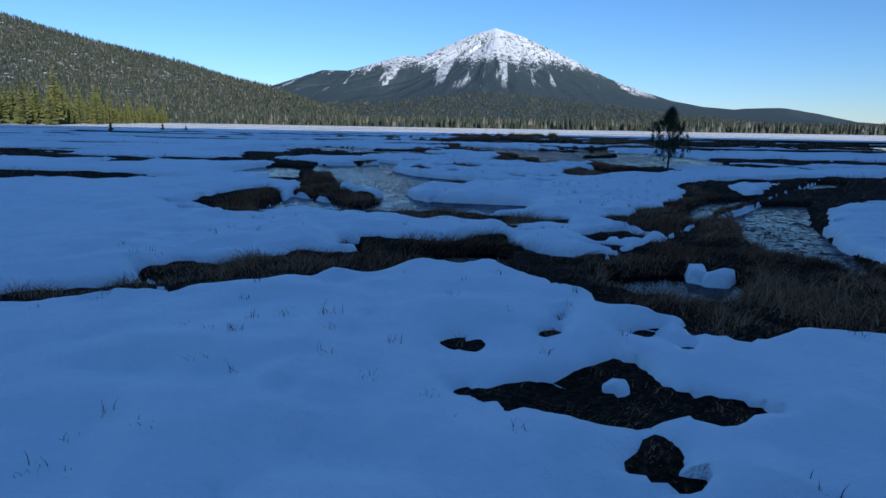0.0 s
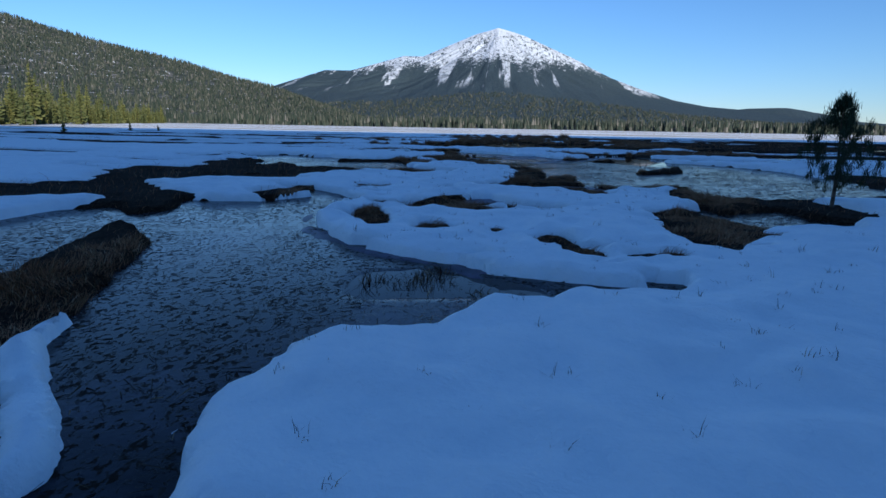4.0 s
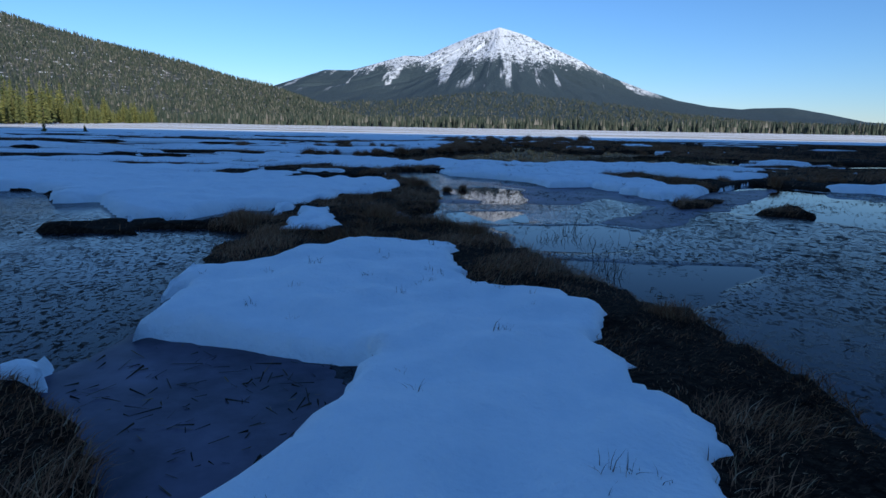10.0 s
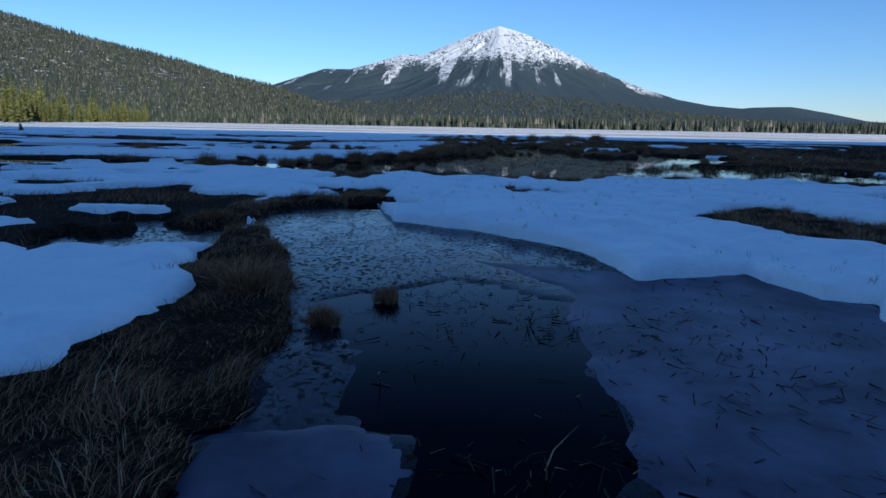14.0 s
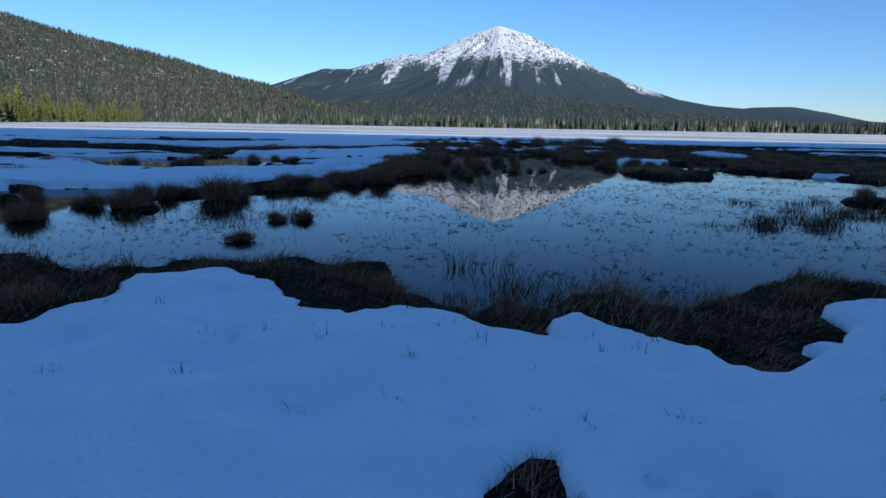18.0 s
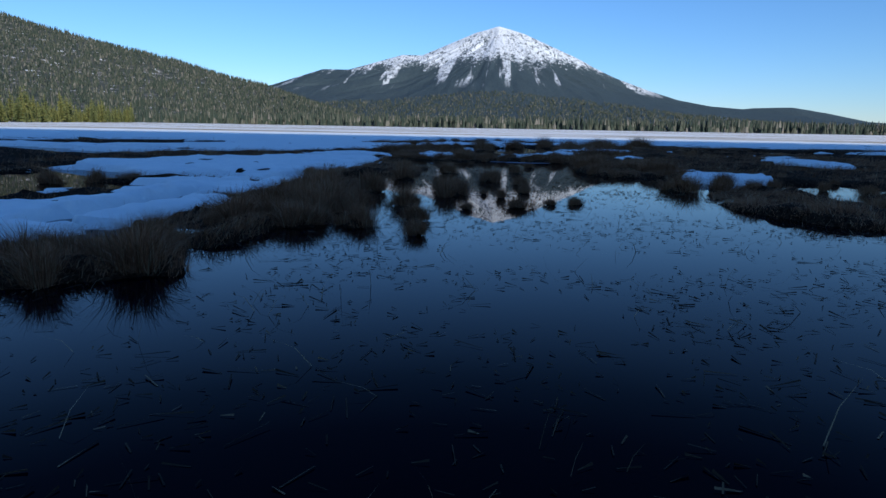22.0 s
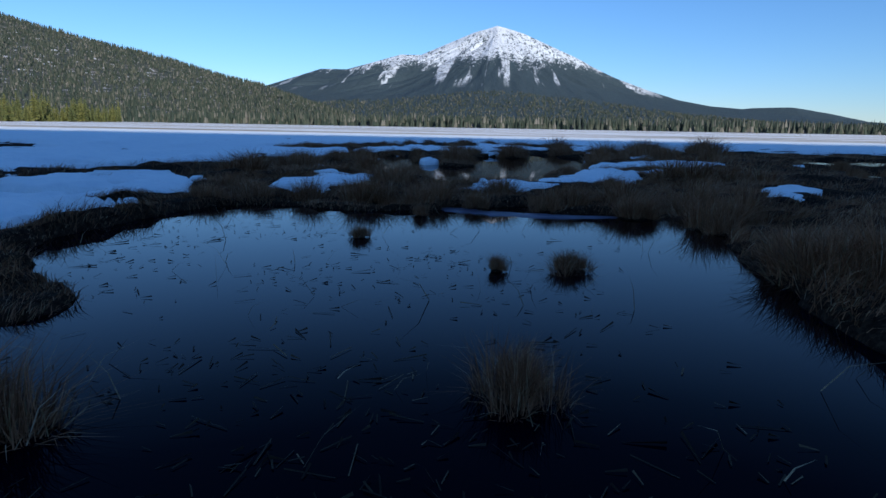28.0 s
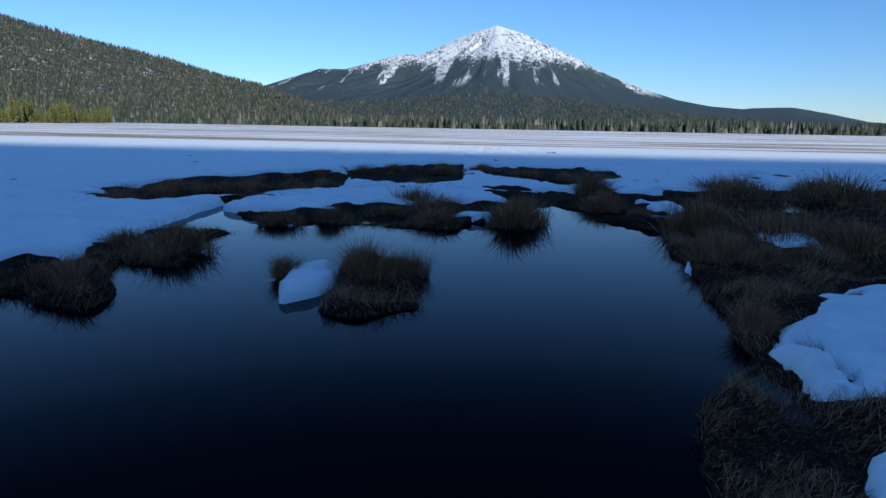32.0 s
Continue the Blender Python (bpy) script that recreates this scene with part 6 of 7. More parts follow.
# stalks and leaf shreds floating on the ponds or frozen into the ice
fx_, fy_ = rng.uniform(-9, 12, 190000), rng.uniform(2, 122, 190000)
ff = Lie(fx_, fy_)
k = (ff.wet > 0.05) & (ff.snow < -0.05) & (smooth_noise(fx_, fy_, 1.3, 3, 6) > rng.uniform(-0.35, 0.65, 190000)) & (fy_ < 104 + 14 * rng.random(190000) ** 3)
fx_, fy_, onice = fx_[k], fy_[k], ff.ice[k] > 0
n = len(fx_)
ln, wd, tn = rng.uniform(0.03, 0.10, n) + 0.22 * rng.random(n) ** 6, rng.uniform(0.004, 0.011, n), rng.uniform(0, math.pi, n)
ca, sa = np.cos(tn), np.sin(tn)
fz_ = np.where(onice, -0.082, -0.097) + rng.uniform(0, 0.006, n)
corner = [np.stack([fx_ + a * ln / 2 * ca - b * wd / 2 * sa, fy_ + a * ln / 2 * sa + b * wd / 2 * ca, fz_ + c * rng.uniform(0, 0.02, n)], 1) for a, b, c in ((-1, -1, 0), (1, -1, 1), (1, 1, 1), (-1, 1, 0))]
v = np.stack(corner, 1).reshape(-1, 3)
tagged(new("floating_stalks", fast_mesh("floating_stalks", v, np.arange(4 * n).reshape(-1, 4), shred_m)), "brown stalk shreds afloat on the ponds and caught in ice", "plant debris", kind="stuff")

# long pale reed stems lying on and just under the water
n = 1500
lx_, ly_ = rng.uniform(-8, 9, n), rng.uniform(48, 117, n)
lf = Lie(lx_, ly_)
k = (lf.wet > 0.1) & (lf.snow < -0.1) & (lf.ice < 0)
lx_, ly_ = lx_[k], ly_[k]
n = len(lx_)
v, fs = blades(lx_, ly_, np.full(n, -0.096), rng.uniform(0.15, 0.55, n), rng.uniform(0.005, 0.010, n), rng.uniform(0.75, 0.98, n), rng.uniform(0, 6.28, n), rng.uniform(0, 3.14, n))
straw_m = Mat("straw", 0.8, spec=0.1)
straw_m.color(straw_m.ramp(island_random(straw_m), (0.0, (0.10, 0.075, 0.04)), (1.0, (0.5, 0.4, 0.25))))
tagged(new("fallen_reeds", fast_mesh("fallen_reeds", v, fs, straw_m)), "pale bent reed stems lying in the water", "reeds", kind="stuff")


def make_tussock(seed, n=1600):
    """A tussock with its mound at the origin, about 1 m across and 0.6 m high."""
    r = np.random.default_rng(seed)
    root = new("sedge_tussock")
    k = 14
    ang = np.linspace(0, 2 * math.pi, k, endpoint=False)
    rings = [(0.27, -0.3), (0.24, -0.05), (0.17, 0.06), (0.07, 0.12)]
    vs = [(rr * math.cos(a) * r.uniform(0.85, 1.15), rr * math.sin(a) * r.uniform(0.85, 1.15), zz) for rr, zz in rings for a in ang] + [(0, 0, 0.2)]
    quads = [[j * k + i, j * k + (i + 1) % k, (j + 1) * k + (i + 1) % k, (j + 1) * k + i] for j in range(3) for i in range(k)]
    tris = [[3 * k + i, 3 * k + (i + 1) % k, 4 * k] for i in range(k)]
    part("mound", fast_mesh("mound", np.array(vs), [np.array(quads), np.array(tris)], peat_m, True), root)
    # a few lobes of different height make the outline uneven
    lobes = [(r.uniform(0, 6.28), r.uniform(0.05, 0.30), r.uniform(0.5, 1.2), r.uniform(0.12, 0.24)) for _ in range(7)]
    vs, q4, q3, base = [], [], [], 0
    for la, lr, tall, rad0 in lobes:
        m = n // 7
        a, rad = r.uniform(0, 2 * math.pi, m), rad0 * np.sqrt(r.random(m))
        x, y = lr * math.cos(la) + rad * np.cos(a), lr * math.sin(la) + rad * np.sin(a)
        lean = np.clip(0.12 + 3.0 * rad + r.normal(0, 0.26, m), 0.02, 0.985)
        v, f = blades(x, y, 0.10 - 0.35 * np.hypot(x, y), r.uniform(0.15, 0.62, m) * tall, r.uniform(0.0045, 0.0095, m), lean, a + r.normal(0, 0.6, m), r.uniform(0, math.pi, m))
        vs.append(v), q4.append(f[0] + base), q3.append(f[1] + base)
        base += len(v)
    v, f = np.concatenate(vs), [np.concatenate(q4), np.concatenate(q3)]
    part("foliage", fast_mesh("foliage", v, f, grass_m), root, "dry brown sedge blades")
    return tagged(root, "dry brown sedge tussock standing in the marsh", "grass tussock", "sedge tussocks in the marsh")


TUSSOCKS = [make_tussock(s) for s in range(8)]
placed = []


def tussock(x, y, wide, high):
    k = len(placed)
    turn = rng.uniform(0, 360)
    m = Matrix.LocRotScale((x, y, -0.08), Euler((0, 0, radians(turn))), (wide / 1.05 * rng.uniform(0.85, 1.3), wide / 1.05 * rng.uniform(0.85, 1.2), min(max(high, 0.28 * wide), 0.42 * wide + 0.06) / 0.58))
    if k < len(TUSSOCKS):
        ob = TUSSOCKS[k]
        ob.matrix_basis = m
    else:
        ob = copy_thing(TUSSOCKS[k % 8], m)
        # copy_thing multiplies by the pattern's own scale
        ob.matrix_basis = m
    placed.append(ob)


tussock(-2.51, 56.97, 0.52, 0.19)
tussock(-2.04, 57.82, 0.35, 0.19)
tussock(-3.58, 57.94, 1.27, 0.33)
tussock(-0.52, 68.89, 0.43, 0.20)
tussock(0.51, 68.95, 0.38, 0.20)
tussock(-5.06, 76.27, 0.57, 0.20)
tussock(-5.23, 78.55, 0.54, 0.21)
tussock(-4.70, 78.65, 0.62, 0.20)
tussock(-7.03, 128.07, 1.10, 0.40)
tussock(-11.42, 134.57, 1.30, 0.40)
tussock(-10.69, 135.88, 1.30, 0.45)
tussock(-9.70, 137.03, 1.40, 0.45)
tussock(-8.93, 138.87, 1.50, 0.50)
tussock(-7.72, 140.12, 1.50, 0.50)
tussock(-6.32, 140.01, 1.50, 0.55)
tussock(-6.70, 148.42, 1.70, 0.40)
tussock(-5.20, 150.26, 1.60, 0.40)
tussock(-2.81, 142.21, 1.20, 0.40)
tussock(-2.24, 148.63, 1.90, 0.50)
tussock(-0.53, 150.92, 1.80, 0.45)
tussock(1.82, 147.60, 1.80, 0.40)
tussock(3.61, 146.08, 1.80, 0.50)
tussock(5.28, 146.57, 1.60, 0.45)
tussock(-16.89, 150.61, 1.10, 0.22)
tussock(-18.58, 142.66, 1.00, 0.22)
tussock(-5.06, 131.55, 1.20, 0.40)
tussock(-3.96, 132.07, 1.10, 0.42)
tussock(-2.60, 133.34, 1.42, 0.40)
tussock(-1.63, 134.56, 1.84, 0.53)
tussock(-1.10, 132.52, 1.64, 0.53)
tussock(0.90, 132.91, 1.82, 1.14)
tussock(4.06, 140.46, 2.24, 0.94)
tussock(3.85, 136.76, 1.33, 0.53)
tussock(4.50, 134.88, 0.87, 0.32)
tussock(5.43, 132.24, 1.84, 0.99)
tussock(4.63, 128.13, 1.73, 0.92)
tussock(4.35, 129.75, 0.64, 0.51)
tussock(5.49, 128.50, 1.09, 0.66)
tussock(9.34, 140.02, 3.49, 0.88)
tussock(12.66, 139.92, 3.92, 0.83)
tussock(-1.99, 32.85, 0.40, 0.26)

tussock(-1.73, 95.86, 1.23, 0.58)
tussock(-0.41, 95.56, 0.45, 0.39)
tussock(-0.06, 93.78, 0.75, 0.27)
tussock(-1.19, 93.21, 0.32, 0.18)
tussock(0.72, 94.40, 0.39, 0.18)
tussock(1.35, 94.67, 0.54, 0.19)
tussock(-2.50, 93.59, 1.00, 0.45)
tussock(-2.06, 91.55, 0.82, 0.31)
tussock(-1.86, 89.95, 0.55, 0.29)
tussock(-5.10, 95.46, 1.65, 0.55)
tussock(-3.55, 93.55, 1.00, 0.42)
tussock(-4.94, 93.77, 1.67, 0.53)
tussock(-3.52, 92.28, 0.64, 0.31)
tussock(-3.01, 90.61, 0.84, 0.69)
tussock(-4.09, 91.91, 1.05, 0.51)
tussock(0.20, 97.15, 0.62, 0.25)
tussock(-0.70, 100.30, 0.96, 0.76)
tussock(-2.42, 103.49, 0.85, 0.41)
tussock(0.20, 104.30, 0.75, 0.48)
tussock(0.17, 99.26, 0.66, 0.30)
tussock(-1.81, 98.39, 0.87, 0.33)
tussock(-2.36, 99.73, 0.48, 0.25)
tussock(-3.60, 100.39, 1.12, 0.65)
tussock(-4.12, 103.95, 1.11, 0.44)
tussock(-2.05, 96.83, 0.64, 0.47)
tussock(-1.50, 96.78, 0.52, 0.44)
tussock(-0.87, 96.32, 0.27, 0.22)
tussock(0.21, 96.81, 0.47, 0.24)
tussock(3.47, 107.34, 1.65, 0.52)
tussock(4.49, 105.79, 2.00, 0.57)
tussock(5.43, 105.25, 0.81, 0.38)
tussock(-1.18, 111.23, 0.42, 0.20)
tussock(-1.76, 109.11, 0.34, 0.18)
tussock(0.09, 107.43, 0.23, 0.16)
tussock(0.88, 107.57, 0.57, 0.23)
tussock(3.43, 110.30, 0.62, 0.39)
tussock(-5.27, 112.22, 1.32, 0.42)
tussock(-4.75, 113.15, 1.16, 0.37)
tussock(-3.55, 112.82, 1.13, 0.47)
tussock(-2.42, 112.70, 1.31, 0.49)
tussock(-1.17, 113.02, 1.06, 0.50)
tussock(0.18, 113.75, 1.14, 0.48)
tussock(1.48, 113.00, 1.18, 0.50)
tussock(2.40, 112.79, 1.31, 0.56)
tussock(2.86, 112.24, 0.77, 0.36)
tussock(3.86, 112.77, 1.26, 0.60)
tussock(4.50, 112.47, 1.06, 0.54)
tussock(-6.63, 121.40, 2.16, 0.54)
tussock(-2.58, 116.61, 1.73, 0.55)
tussock(-7.35, 118.99, 2.31, 0.61)
tussock(-5.98, 114.45, 1.28, 0.43)
tussock(5.77, 119.62, 2.99, 0.71)
tussock(7.12, 118.79, 2.24, 0.59)
tussock(2.40, 114.95, 1.33, 0.39)
tussock(0.85, 132.04, 1.58, 0.89)
tussock(-1.74, 126.11, 1.45, 0.67)
tussock(-1.20, 126.51, 1.15, 0.54)
tussock(-3.14, 126.21, 0.75, 0.40)
tussock(-5.78, 127.81, 1.60, 0.72)
tussock(-5.98, 124.95, 1.10, 0.52)
tussock(-7.03, 123.68, 1.50, 0.56)
tussock(-6.16, 120.84, 1.34, 0.64)
tussock(4.43, 128.92, 1.36, 1.04)
tussock(3.53, 124.25, 0.88, 0.56)
tussock(6.74, 130.81, 2.48, 0.89)
tussock(7.87, 129.80, 1.97, 0.72)
tussock(9.52, 129.70, 1.89, 1.20)
tussock(9.88, 142.34, 2.79, 0.84)
tussock(13.25, 142.28, 3.41, 0.74)
tussock(-1.99, 136.25, 2.48, 0.54)
tussock(3.69, 136.16, 1.55, 0.55)
tussock(-3.71, 119.43, 1.61, 0.64)
tussock(-2.46, 118.69, 1.05, 0.55)
tussock(2.19, 119.82, 0.84, 0.69)
tussock(1.54, 118.44, 0.53, 0.28)

def tussock_row(count, *points, size=1.0):
    legs = [math.dist(p, q) for p, q in zip(points, points[1:])]
    for k in range(count):
        d = (k + rng.uniform(0.1, 0.9)) / count * sum(legs)
        for (p, q), leg in zip(zip(points, points[1:]), legs):
            if d <= leg or q == points[-1]:
                break
            d -= leg
        u = min(d / leg, 1)
        wide = size * rng.uniform(0.6, 1.5)
        tussock(p[0] + (q[0] - p[0]) * u + rng.normal(0, 0.4), p[1] + (q[1] - p[1]) * u + rng.normal(0, 0.7), wide, wide * rng.uniform(0.28, 0.42) + 0.1)


tussock_row(16, (2.6, 109.2), (4.4, 105.6), (6.2, 103.8))
tussock_row(14, (-7.8, 84.5), (-6.3, 85.4), (-4.7, 87.4), (-4.2, 92.0))
tussock_row(12, (-13.2, 75.6), (-10.6, 76.7), (-10.0, 79.7), (-5.6, 85.7))
tussock_row(16, (3.3, 99.1), (13.0, 100.3), (23.9, 105.2))
tussock_row(10, (-25.9, 83.2), (-20.5, 88.3), (-12.2, 97.0))
tussock_row(9, (-5.4, 91.6), (-4.6, 92.3), (-4.4, 94.1), (-4.1, 95.8))
tussock_row(12, (-6.5, 111.1), (-5.6, 113.2), (-2.4, 113.3), (0.4, 113.1), (3.0, 112.8), (4.2, 112.2), size=0.6)
tussock_row(12, (-12.3, 135.5), (-11.4, 137.7), (-5.6, 139.2), size=0.7)
tussock_row(14, (-10.1, 142.2), (-6.7, 149.8), (-0.6, 152.9), (6.1, 147.9), size=0.75)
tussock_row(5, (5.8, 146.2), (8.2, 144.0), size=0.6)
# smaller tussocks strewn over turf and shallows
tx, ty = rng.uniform(-14, 14, 900), rng.uniform(44, 144, 900)
tf = Lie(tx, ty)
pick = np.flatnonzero((tf.snow < -0.28) & (tf.wet < 0.02) & (tf.wet > -0.5))[:190]
for k in pick:
    tussock(tx[k], ty[k], rng.uniform(0.4, 0.9), rng.uniform(0.3, 0.55))


# ---- conifers ----
def make_conifer(seed, high, bare=0.08, spread=0.2, layers=22, arms=9):
    r = np.random.default_rng(seed)
    root = new("conifer")
    k = 7
    tv, tq = [], []
    hs = np.linspace(0, high, 7)
    for h in hs:
        rr = 0.016 * high * (1 - h / high) + 0.01
        bend = 0.01 * high * math.sin(h / high * 3 + seed)
        tv += [(rr * math.cos(a) + bend, rr * math.sin(a), h - 0.3 * (h == 0)) for a in np.linspace(0, 2 * math.pi, k, endpoint=False)]
    tq = [[j * k + i, j * k + (i + 1) % k, (j + 1) * k + (i + 1) % k, (j + 1) * k + i] for j in range(6) for i in range(k)]
    part("trunk", fast_mesh("trunk", np.array(tv), np.array(tq), bark_m, True), root)
    vs, fs = [], []
    for j in range(layers):
        u = j / (layers - 1)
        h = high * (bare + (1 - bare) * u ** 0.9)
        reach = high * spread * (1 - u) ** 0.75 * r.uniform(0.7, 1.15) + 0.015 * high
        for i in range(arms if u < 0.7 else arms - 3):
            a = 2 * math.pi * (i + 0.5 * (j % 2)) / arms + r.normal(0, 0.3)
            le = reach * r.uniform(0.55, 1.2)
            hh = h + r.normal(0, 0.015 * high)
            ca, sa = math.cos(a), math.sin(a)
            wd = le * r.uniform(0.28, 0.45)
            rise = le * r.uniform(-0.25, 0.2)
            base = len(vs)
            thick = 0.10 * le + 0.004 * high
            for f_, w_, z_ in ((0.05, 0.15, 0.05), (0.5, 1.0, 0.02), (0.8, 0.6, -0.04), (1.0, 0.06, 0.03)):
                for s in (-1, 0, 1):
                    off = s * wd * 0.5 * w_ * r.uniform(0.7, 1.3)
                    vs.append((ca * le * f_ - sa * off, sa * le * f_ + ca * off, hh + rise * f_ + z_ * le + (thick if s == 0 else -thick * r.uniform(0.2, 1.2))))
            for q_ in range(3):
                b0 = base + 3 * q_
                fs += [[b0, b0 + 1, b0 + 4, b0 + 3], [b0 + 1, b0 + 2, b0 + 5, b0 + 4]]
    b0 = len(vs)
    vs += [(0.02 * high, 0, high * 0.93), (-0.012 * high, 0.018 * high, high * 0.93), (-0.012 * high, -0.018 * high, high * 0.93), (0, 0, high * 1.03)]
    tri = [[b0, b0 + 1, b0 + 3], [b0 + 1, b0 + 2, b0 + 3], [b0 + 2, b0, b0 + 3]]
    part("crown", fast_mesh("crown", np.array(vs), [np.array(fs), np.array(tri)], needle_m), root)
    return tagged(root, "green conifer in low sunlight at the meadow's edge", "tree", "sunlit conifers by the meadow")


KINDS = [make_conifer(11, 14, 0.06, 0.17), make_conifer(12, 11, 0.05, 0.22), make_conifer(13, 16, 0.12, 0.14, 26), make_conifer(14, 8, 0.02, 0.26, 18)]
spots = []
for k in range(330):
    y = 185 + 600 * rng.random() ** 1.05
    x = -(142 + 0.47 * (y - 185) + abs(rng.normal(0, 20)) + 3 * rng.random())
    spots.append((x, y + rng.normal(0, 8), rng.uniform(0.55, 1.25)))
# a few low ones out on the meadow
spots += [(-70, 127, 0.20), (-69, 135, 0.16), (-68, 106, 0.22)]
for k, (x, y, s) in enumerate(spots):
    m = Matrix.LocRotScale((x, y, 0.1), Euler((0, 0, rng.uniform(0, 6.28))), (s, s, s * rng.uniform(0.85, 1.15)))
    kind = 3 if k >= 330 else k % 4
    if k < 4:
        KINDS[k].matrix_basis = m
    else:
        t = copy_thing(KINDS[kind], Matrix())
        t.matrix_basis = m


def make_pine(seed, high):
    """A young open pine with upswept limbs and needle brushes at their ends."""
    r = np.random.default_rng(seed)
    root = new("young_pine")
    k, tv, tq = 8, [], []
    for j, h in enumerate(np.linspace(0, high, 9)):
        rr = 0.045 * (1 - h / high) + 0.010
        tv += [(rr * math.cos(a) + 0.03 * math.sin(h * 2.1), rr * math.sin(a), h - 0.25 * (j == 0)) for a in np.linspace(0, 2 * math.pi, k, endpoint=False)]
        if j:
            tq += [[(j - 1) * k + i, (j - 1) * k + (i + 1) % k, j * k + (i + 1) % k, j * k + i] for i in range(k)]
    trunk = part("trunk", fast_mesh("trunk", np.array(tv), np.array(tq), bark_m, True), root)
    ends, lv, lq = [], [], []
    for j in range(46):
        u = j / 45
        h = high * (0.14 + 0.84 * u)
        le = (0.85 if u < 0.55 else 1.35 * (1 - u)) * r.uniform(0.45, 1.0) + 0.10
        a = j * 2.4 + r.normal(0, 0.3)
        path = [Vector((0.03 * math.sin(h * 2.1) + math.cos(a) * le * f, math.sin(a) * le * f, h + le * (0.05 * f + 0.55 * f * f))) for f in (0, 0.35, 0.7, 1.0)]
        b = len(lv)
        for i, p in enumerate(path):
            rr = 0.014 * (1 - 0.22 * i)
            lv += [tuple(p + Vector((rr * math.cos(c), rr * math.sin(c), 0.4 * rr))) for c in (0, 2.1, 4.2)]
            if i:
                lq += [[b + 3 * i - 3 + c, b + 3 * i - 3 + (c + 1) % 3, b + 3 * i + (c + 1) % 3, b + 3 * i + c] for c in range(3)]
        ends += [(path[3], 1.0), (path[2], 0.8)] + ([(path[1], 0.6)] if r.random() < 0.5 else [])
    part("branchwork", fast_mesh("branchwork", np.array(lv), np.array(lq), bark_m), trunk)
    xs_, ys_, zs_, ln, le_, tn = [], [], [], [], [], []
    for p, s in ends + [(Vector((0, 0, high)), 1.0)]:
        n = 64
        xs_.append(p.x + r.normal(0, 0.05, n)), ys_.append(p.y + r.normal(0, 0.05, n)), zs_.append(p.z + r.normal(0, 0.07, n))
        ln.append(r.uniform(0.10, 0.24, n) * s), le_.append(r.uniform(0.1, 0.95, n)), tn.append(r.uniform(0, 6.28, n))
    xs_, ys_, zs_, ln, le_, tn = (np.concatenate(c) for c in (xs_, ys_, zs_, ln, le_, tn))
    v, f = blades(xs_, ys_, zs_, ln, np.full(len(xs_), 0.016), le_, tn, r.uniform(0, 3.14, len(xs_)))
    part("crown", fast_mesh("crown", v, f, pine_m), root)
    return tagged(root, "young dark green pine standing alone in the marsh", "tree")


pine_m = Mat("pine_needles", 0.7, spec=0.2)
pine_m.color(pine_m.ramp(island_random(pine_m), (0.0, (0.015, 0.026, 0.014)), (1.0, (0.05, 0.07, 0.03))))
pine = make_pine(5, 2.75)
pine.matrix_basis = pose(8.35, 31.2, 0.0)


# ---- distance: woods, the wooded hill, the peak, the ridge behind ----
def woods(name, label, x, y, z, high, wide):
    """Many far conifers as ragged three-tier cones in one mesh."""
    n, k = len(x), 5
    vs, fs = [], []
    base = 0
    ang = np.linspace(0, 2 * math.pi, k, endpoint=False)
    turn = rng.uniform(0, 6.28, n)
    allv = np.zeros((n, 2 * (k + 1), 3))
    for t, (lo, hi, rad) in enumerate(((0.02, 0.72, 1.0), (0.42, 1.0, 0.62))):
        for i in range(k):
            rr = wide * rad * rng.uniform(0.7, 1.25, n)
            allv[:, t * (k + 1) + i] = np.stack([x + rr * np.cos(ang[i] + turn), y + rr * np.sin(ang[i] + turn), z + high * (lo + rng.uniform(-0.04, 0.05, n))], 1)
        allv[:, t * (k + 1) + k] = np.stack([x, y, z + high * hi], 1)
    tri = np.array([[t * (k + 1) + i, t * (k + 1) + (i + 1) % k, t * (k + 1) + k] for t in range(2) for i in range(k)])
    faces = (np.arange(n)[:, None, None] * 2 * (k + 1) + tri[None]).reshape(-1, 3)
    me = fast_mesh(name, allv.reshape(-1, 3), faces, wood_m)
    return tagged(new(name, me), label, "forest", kind="stuff")


# silhouettes: along the view's breadth, and the height there
PEAK_X = [-2600, -1662, -1253, -1067, -944, -680, -540, -342, -166, -100, -15, 68, 166, 336, 499, 578, 645, 791, 1020, 1224, 1445, 1627, 1805, 2600]
PEAK_Z = [130, 272, 394, 392, 424, 495, 493, 574, 646, 662, 688, 666, 637, 563, 494, 457, 420, 354, 273, 212, 173, 160, 146, 30]


def peak_height(x, y):
    dy = y - 4500
    fold = 60 * smooth_noise(x, y, 420, 3, 4)
    rho = np.hypot(x, dy * 1.0)
    left, right = np.interp(-rho, PEAK_X, PEAK_Z), np.interp(rho, PEAK_X, PEAK_Z)
    share = 0.5 - 0.5 * x / np.maximum(rho, 1)
    share = share * share * (3 - 2 * share)
    front = np.clip(-dy / 2600, 0, 1)
    cone = left * share + right * (1 - share)
    # forward of the crest the flanks sink evenly to the plain
    straight = np.interp(x, PEAK_X, PEAK_Z) * (1 - front) ** 1.6
    h = np.where(np.abs(dy) < 1, np.interp(x, PEAK_X, PEAK_Z), np.minimum(cone, straight))
    ridged = np.abs(smooth_noise(np.arctan2(x, -dy + 1) * 900, rho * 0.12, 110, 3, 6))
    h = h - 46 * ridged * np.clip(front * 9, 0, 1) * np.clip(h / 300, 0, 1)
    return np.maximum(h, 0) * 1.0 - 6


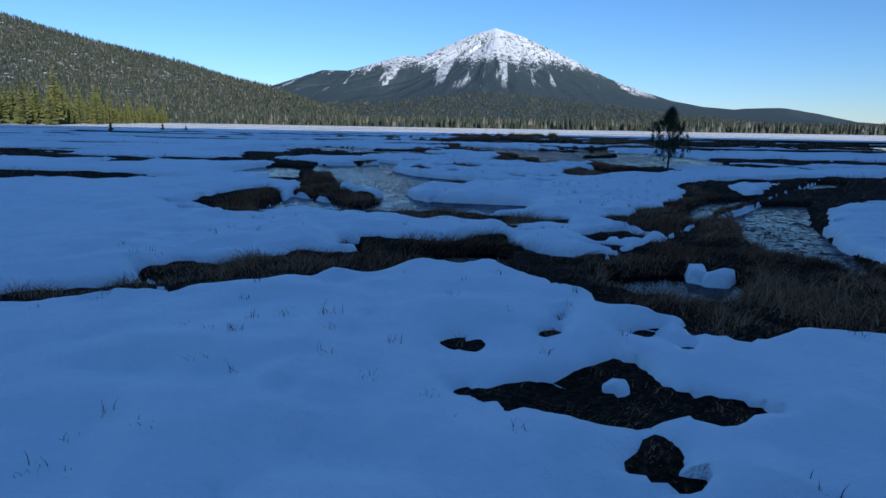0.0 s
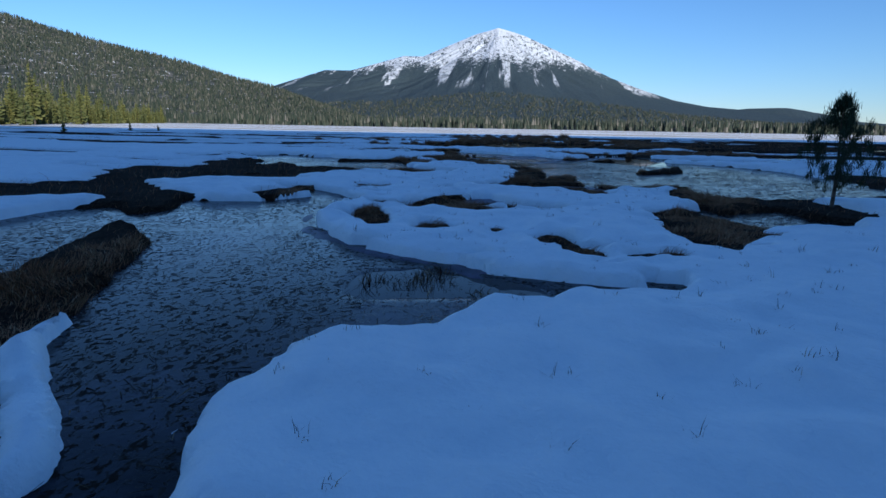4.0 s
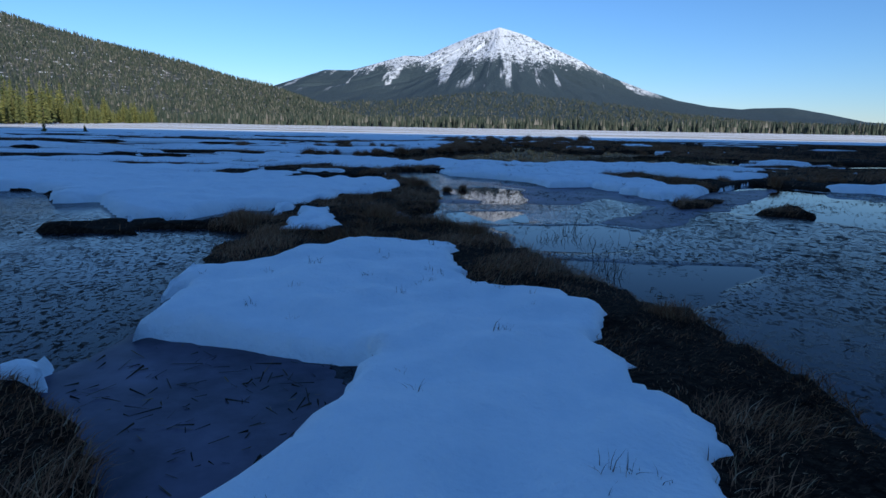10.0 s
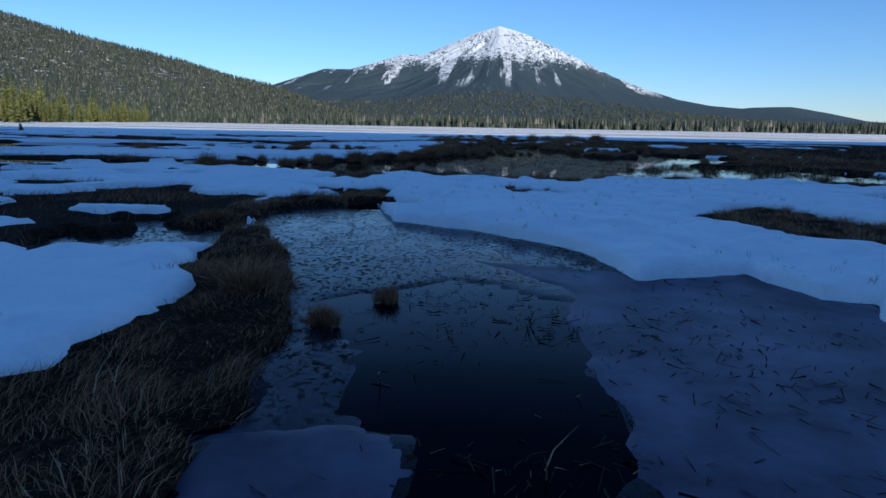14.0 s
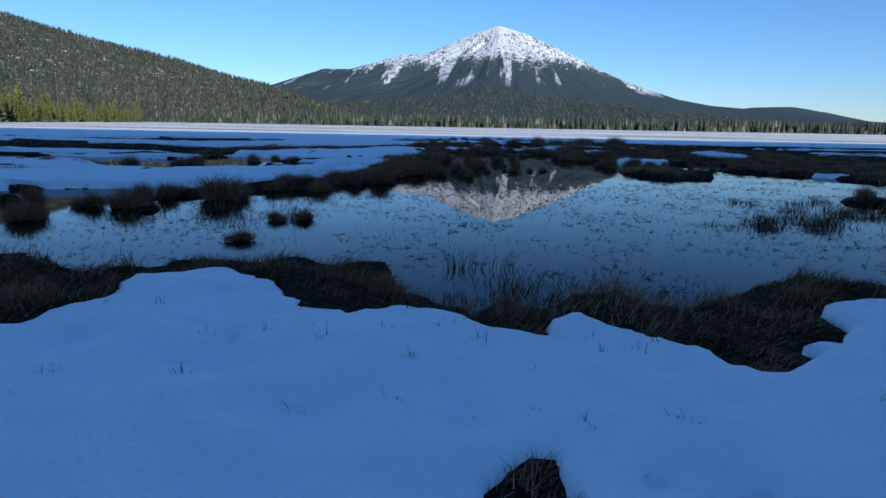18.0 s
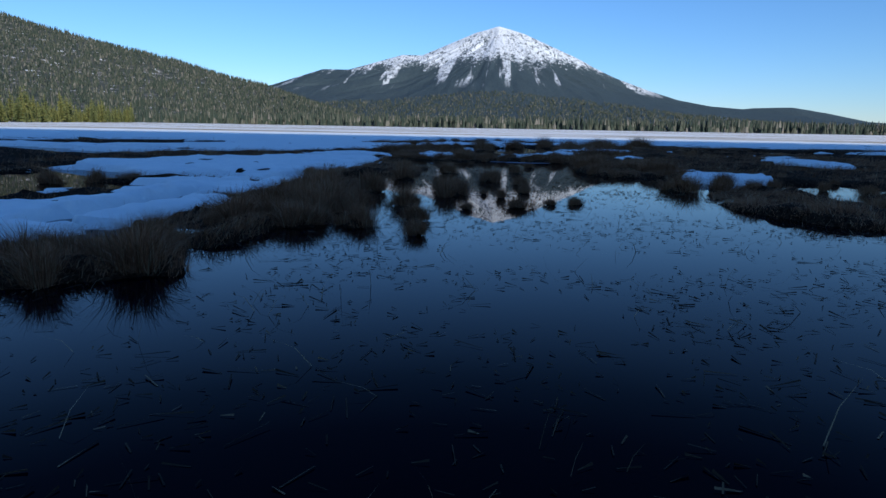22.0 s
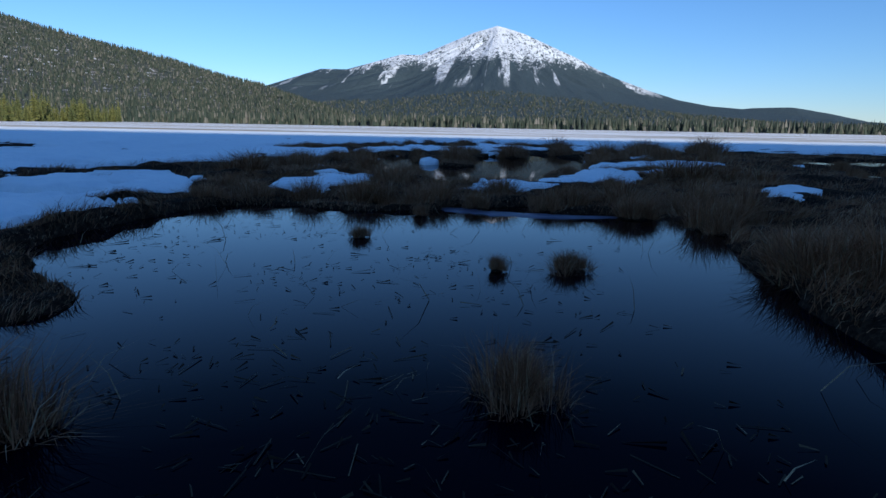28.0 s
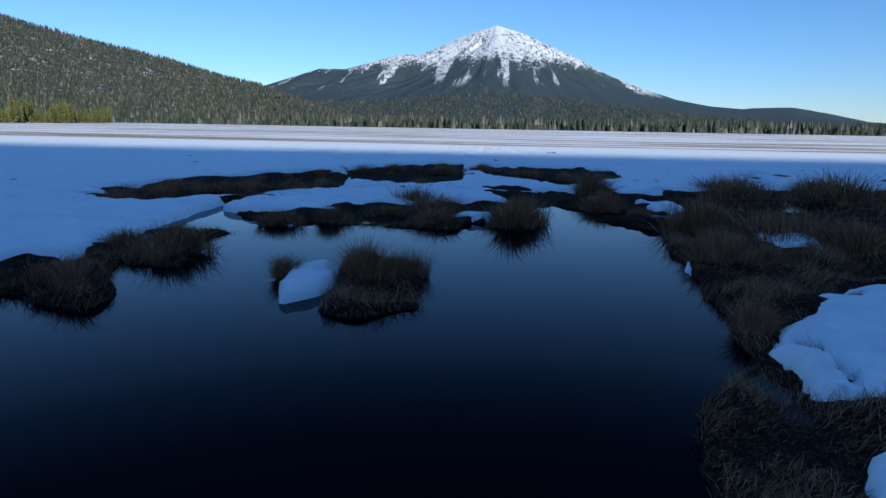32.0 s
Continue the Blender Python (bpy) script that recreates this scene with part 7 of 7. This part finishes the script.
def hill_height(x, y):
    """The long wooded hill on the side: a crest that sinks towards the peak's foot."""
    crest = np.interp(x, [-4200, -2600, -1870, -1653, -1436, -1221, -1008, -838, -669, -420], [594, 528, 394, 330, 279, 228, 170, 132, 76, 0])
    d = (y - 2300) / np.where(y < 2300, 1350, 1500)
    fall = np.clip(1 - np.abs(d) ** 1.25, 0, 1)
    return crest * fall * (1 + 0.06 * smooth_noise(x, y, 260, 3, 2)) - 4


xs = np.concatenate([np.linspace(-2500, -1300, 50), np.linspace(-1280, 900, 220), np.linspace(920, 2600, 60)])
ys = np.concatenate([np.linspace(1700, 3200, 60), np.linspace(3212, 4500, 140)])
gx, gy = np.meshgrid(xs, ys)
v, q = sheet(xs, ys, peak_height(gx, gy))
tagged(new("mountain", fast_mesh("mountain", v, q, peak_m, True)), "snow-capped volcanic peak, forested flanks tinted blue-grey for haze", "mountain", kind="structure")

# a lower ridge out beyond its shoulder
xs = np.linspace(1300, 3600, 80)
ys = np.linspace(4000, 4650, 24)
gx, gy = np.meshgrid(xs, ys)
rz = np.interp(gx, [1300, 1500, 1725, 1985, 2210, 2470, 3000, 3600], [60, 110, 128, 132, 106, 66, 40, 25]) * np.clip(1 - np.abs(gy - 4480) / 480, 0, 1) ** 0.7 * 1.30 + 4 * smooth_noise(gx, gy, 120, 3, 3)
v, q = sheet(xs, ys, rz - 6)
# shares the peak's colours, with the haze painted into the forest
tagged(new("far_ridge", fast_mesh("far_ridge", v, q, peak_m, True)), "low wooded ridge on the horizon, haze put into its colour", "hill", kind="structure")

xs, ys = np.linspace(-4000, -380, 150), np.linspace(950, 3000, 90)
gx, gy = np.meshgrid(xs, ys)
v, q = sheet(xs, ys, hill_height(gx, gy))
tagged(new("wooded_hill", fast_mesh("wooded_hill", v, q, floor_m, True)), "long hill covered in conifers with snow between them", "hill", kind="structure")

n = 22000
hx, hy = rng.uniform(-2500, -420, n), 980 + 1500 * rng.random(n)
hz = hill_height(hx, hy)
k = (hz > -2) & (np.abs(hx) / hy < 1.15) & (smooth_noise(hx, hy, 70, 3, 5) > rng.uniform(-0.75, -0.1, n))
woods("hillside_woods", "dense dark green conifers on the hillside", hx[k], hy[k], hz[k], rng.uniform(10, 20, k.sum()), rng.uniform(1.9, 3.3, k.sum()))

n = 9000
fy = 880 + 1500 * rng.random(n) ** 1.8
fx = rng.uniform(-0.75, 1.05, n) * fy
k = ~((fx < -330) & (fy > 1300))
fx, fy = fx[k], fy[k]
fz = np.maximum(peak_height(fx, fy), 0) * (fy > 1750)
woods("valley_woods", "belt of grey-green conifers along the far meadow edge", fx, fy, fz, rng.uniform(9, 19, len(fx)), rng.uniform(2.0, 3.6, len(fx)))

n = 14000
mx, my = rng.uniform(-1500, 1900, n), rng.uniform(1900, 3000, n)
mz = peak_height(mx, my)
k = (mz > 0) & (smooth_noise(mx, my * 0.16, 75, 3, 7) > -0.5)
woods("mountain_woods", "dark conifers over the mountain's lower slopes", mx[k], my[k], mz[k], rng.uniform(8, 14, k.sum()), rng.uniform(2, 3.4, k.sum()))

# the wooded ridge behind the marsh, whose shadow lies over it
xs, ys = np.linspace(-20, 560, 50), np.linspace(-760, -60, 40)
gx, gy = np.meshgrid(xs, ys)
REACH = math.cos(radians(SUN_UP)) / math.sin(radians(SUN_UP)) * -math.cos(radians(SUN_AZ))
crest_z = (178 + 400) / REACH
rz = crest_z * np.clip(1 - np.abs(gy + 400) / 340, 0, 1) ** 0.8 + 1.5 * smooth_noise(gx, gy, 60, 3, 5)
v, q = sheet(xs, ys, rz - 1)
tagged(new("shadow_ridge", fast_mesh("shadow_ridge", v, q, floor_m, True)), "wooded ridge behind the marsh", "hill", kind="structure")
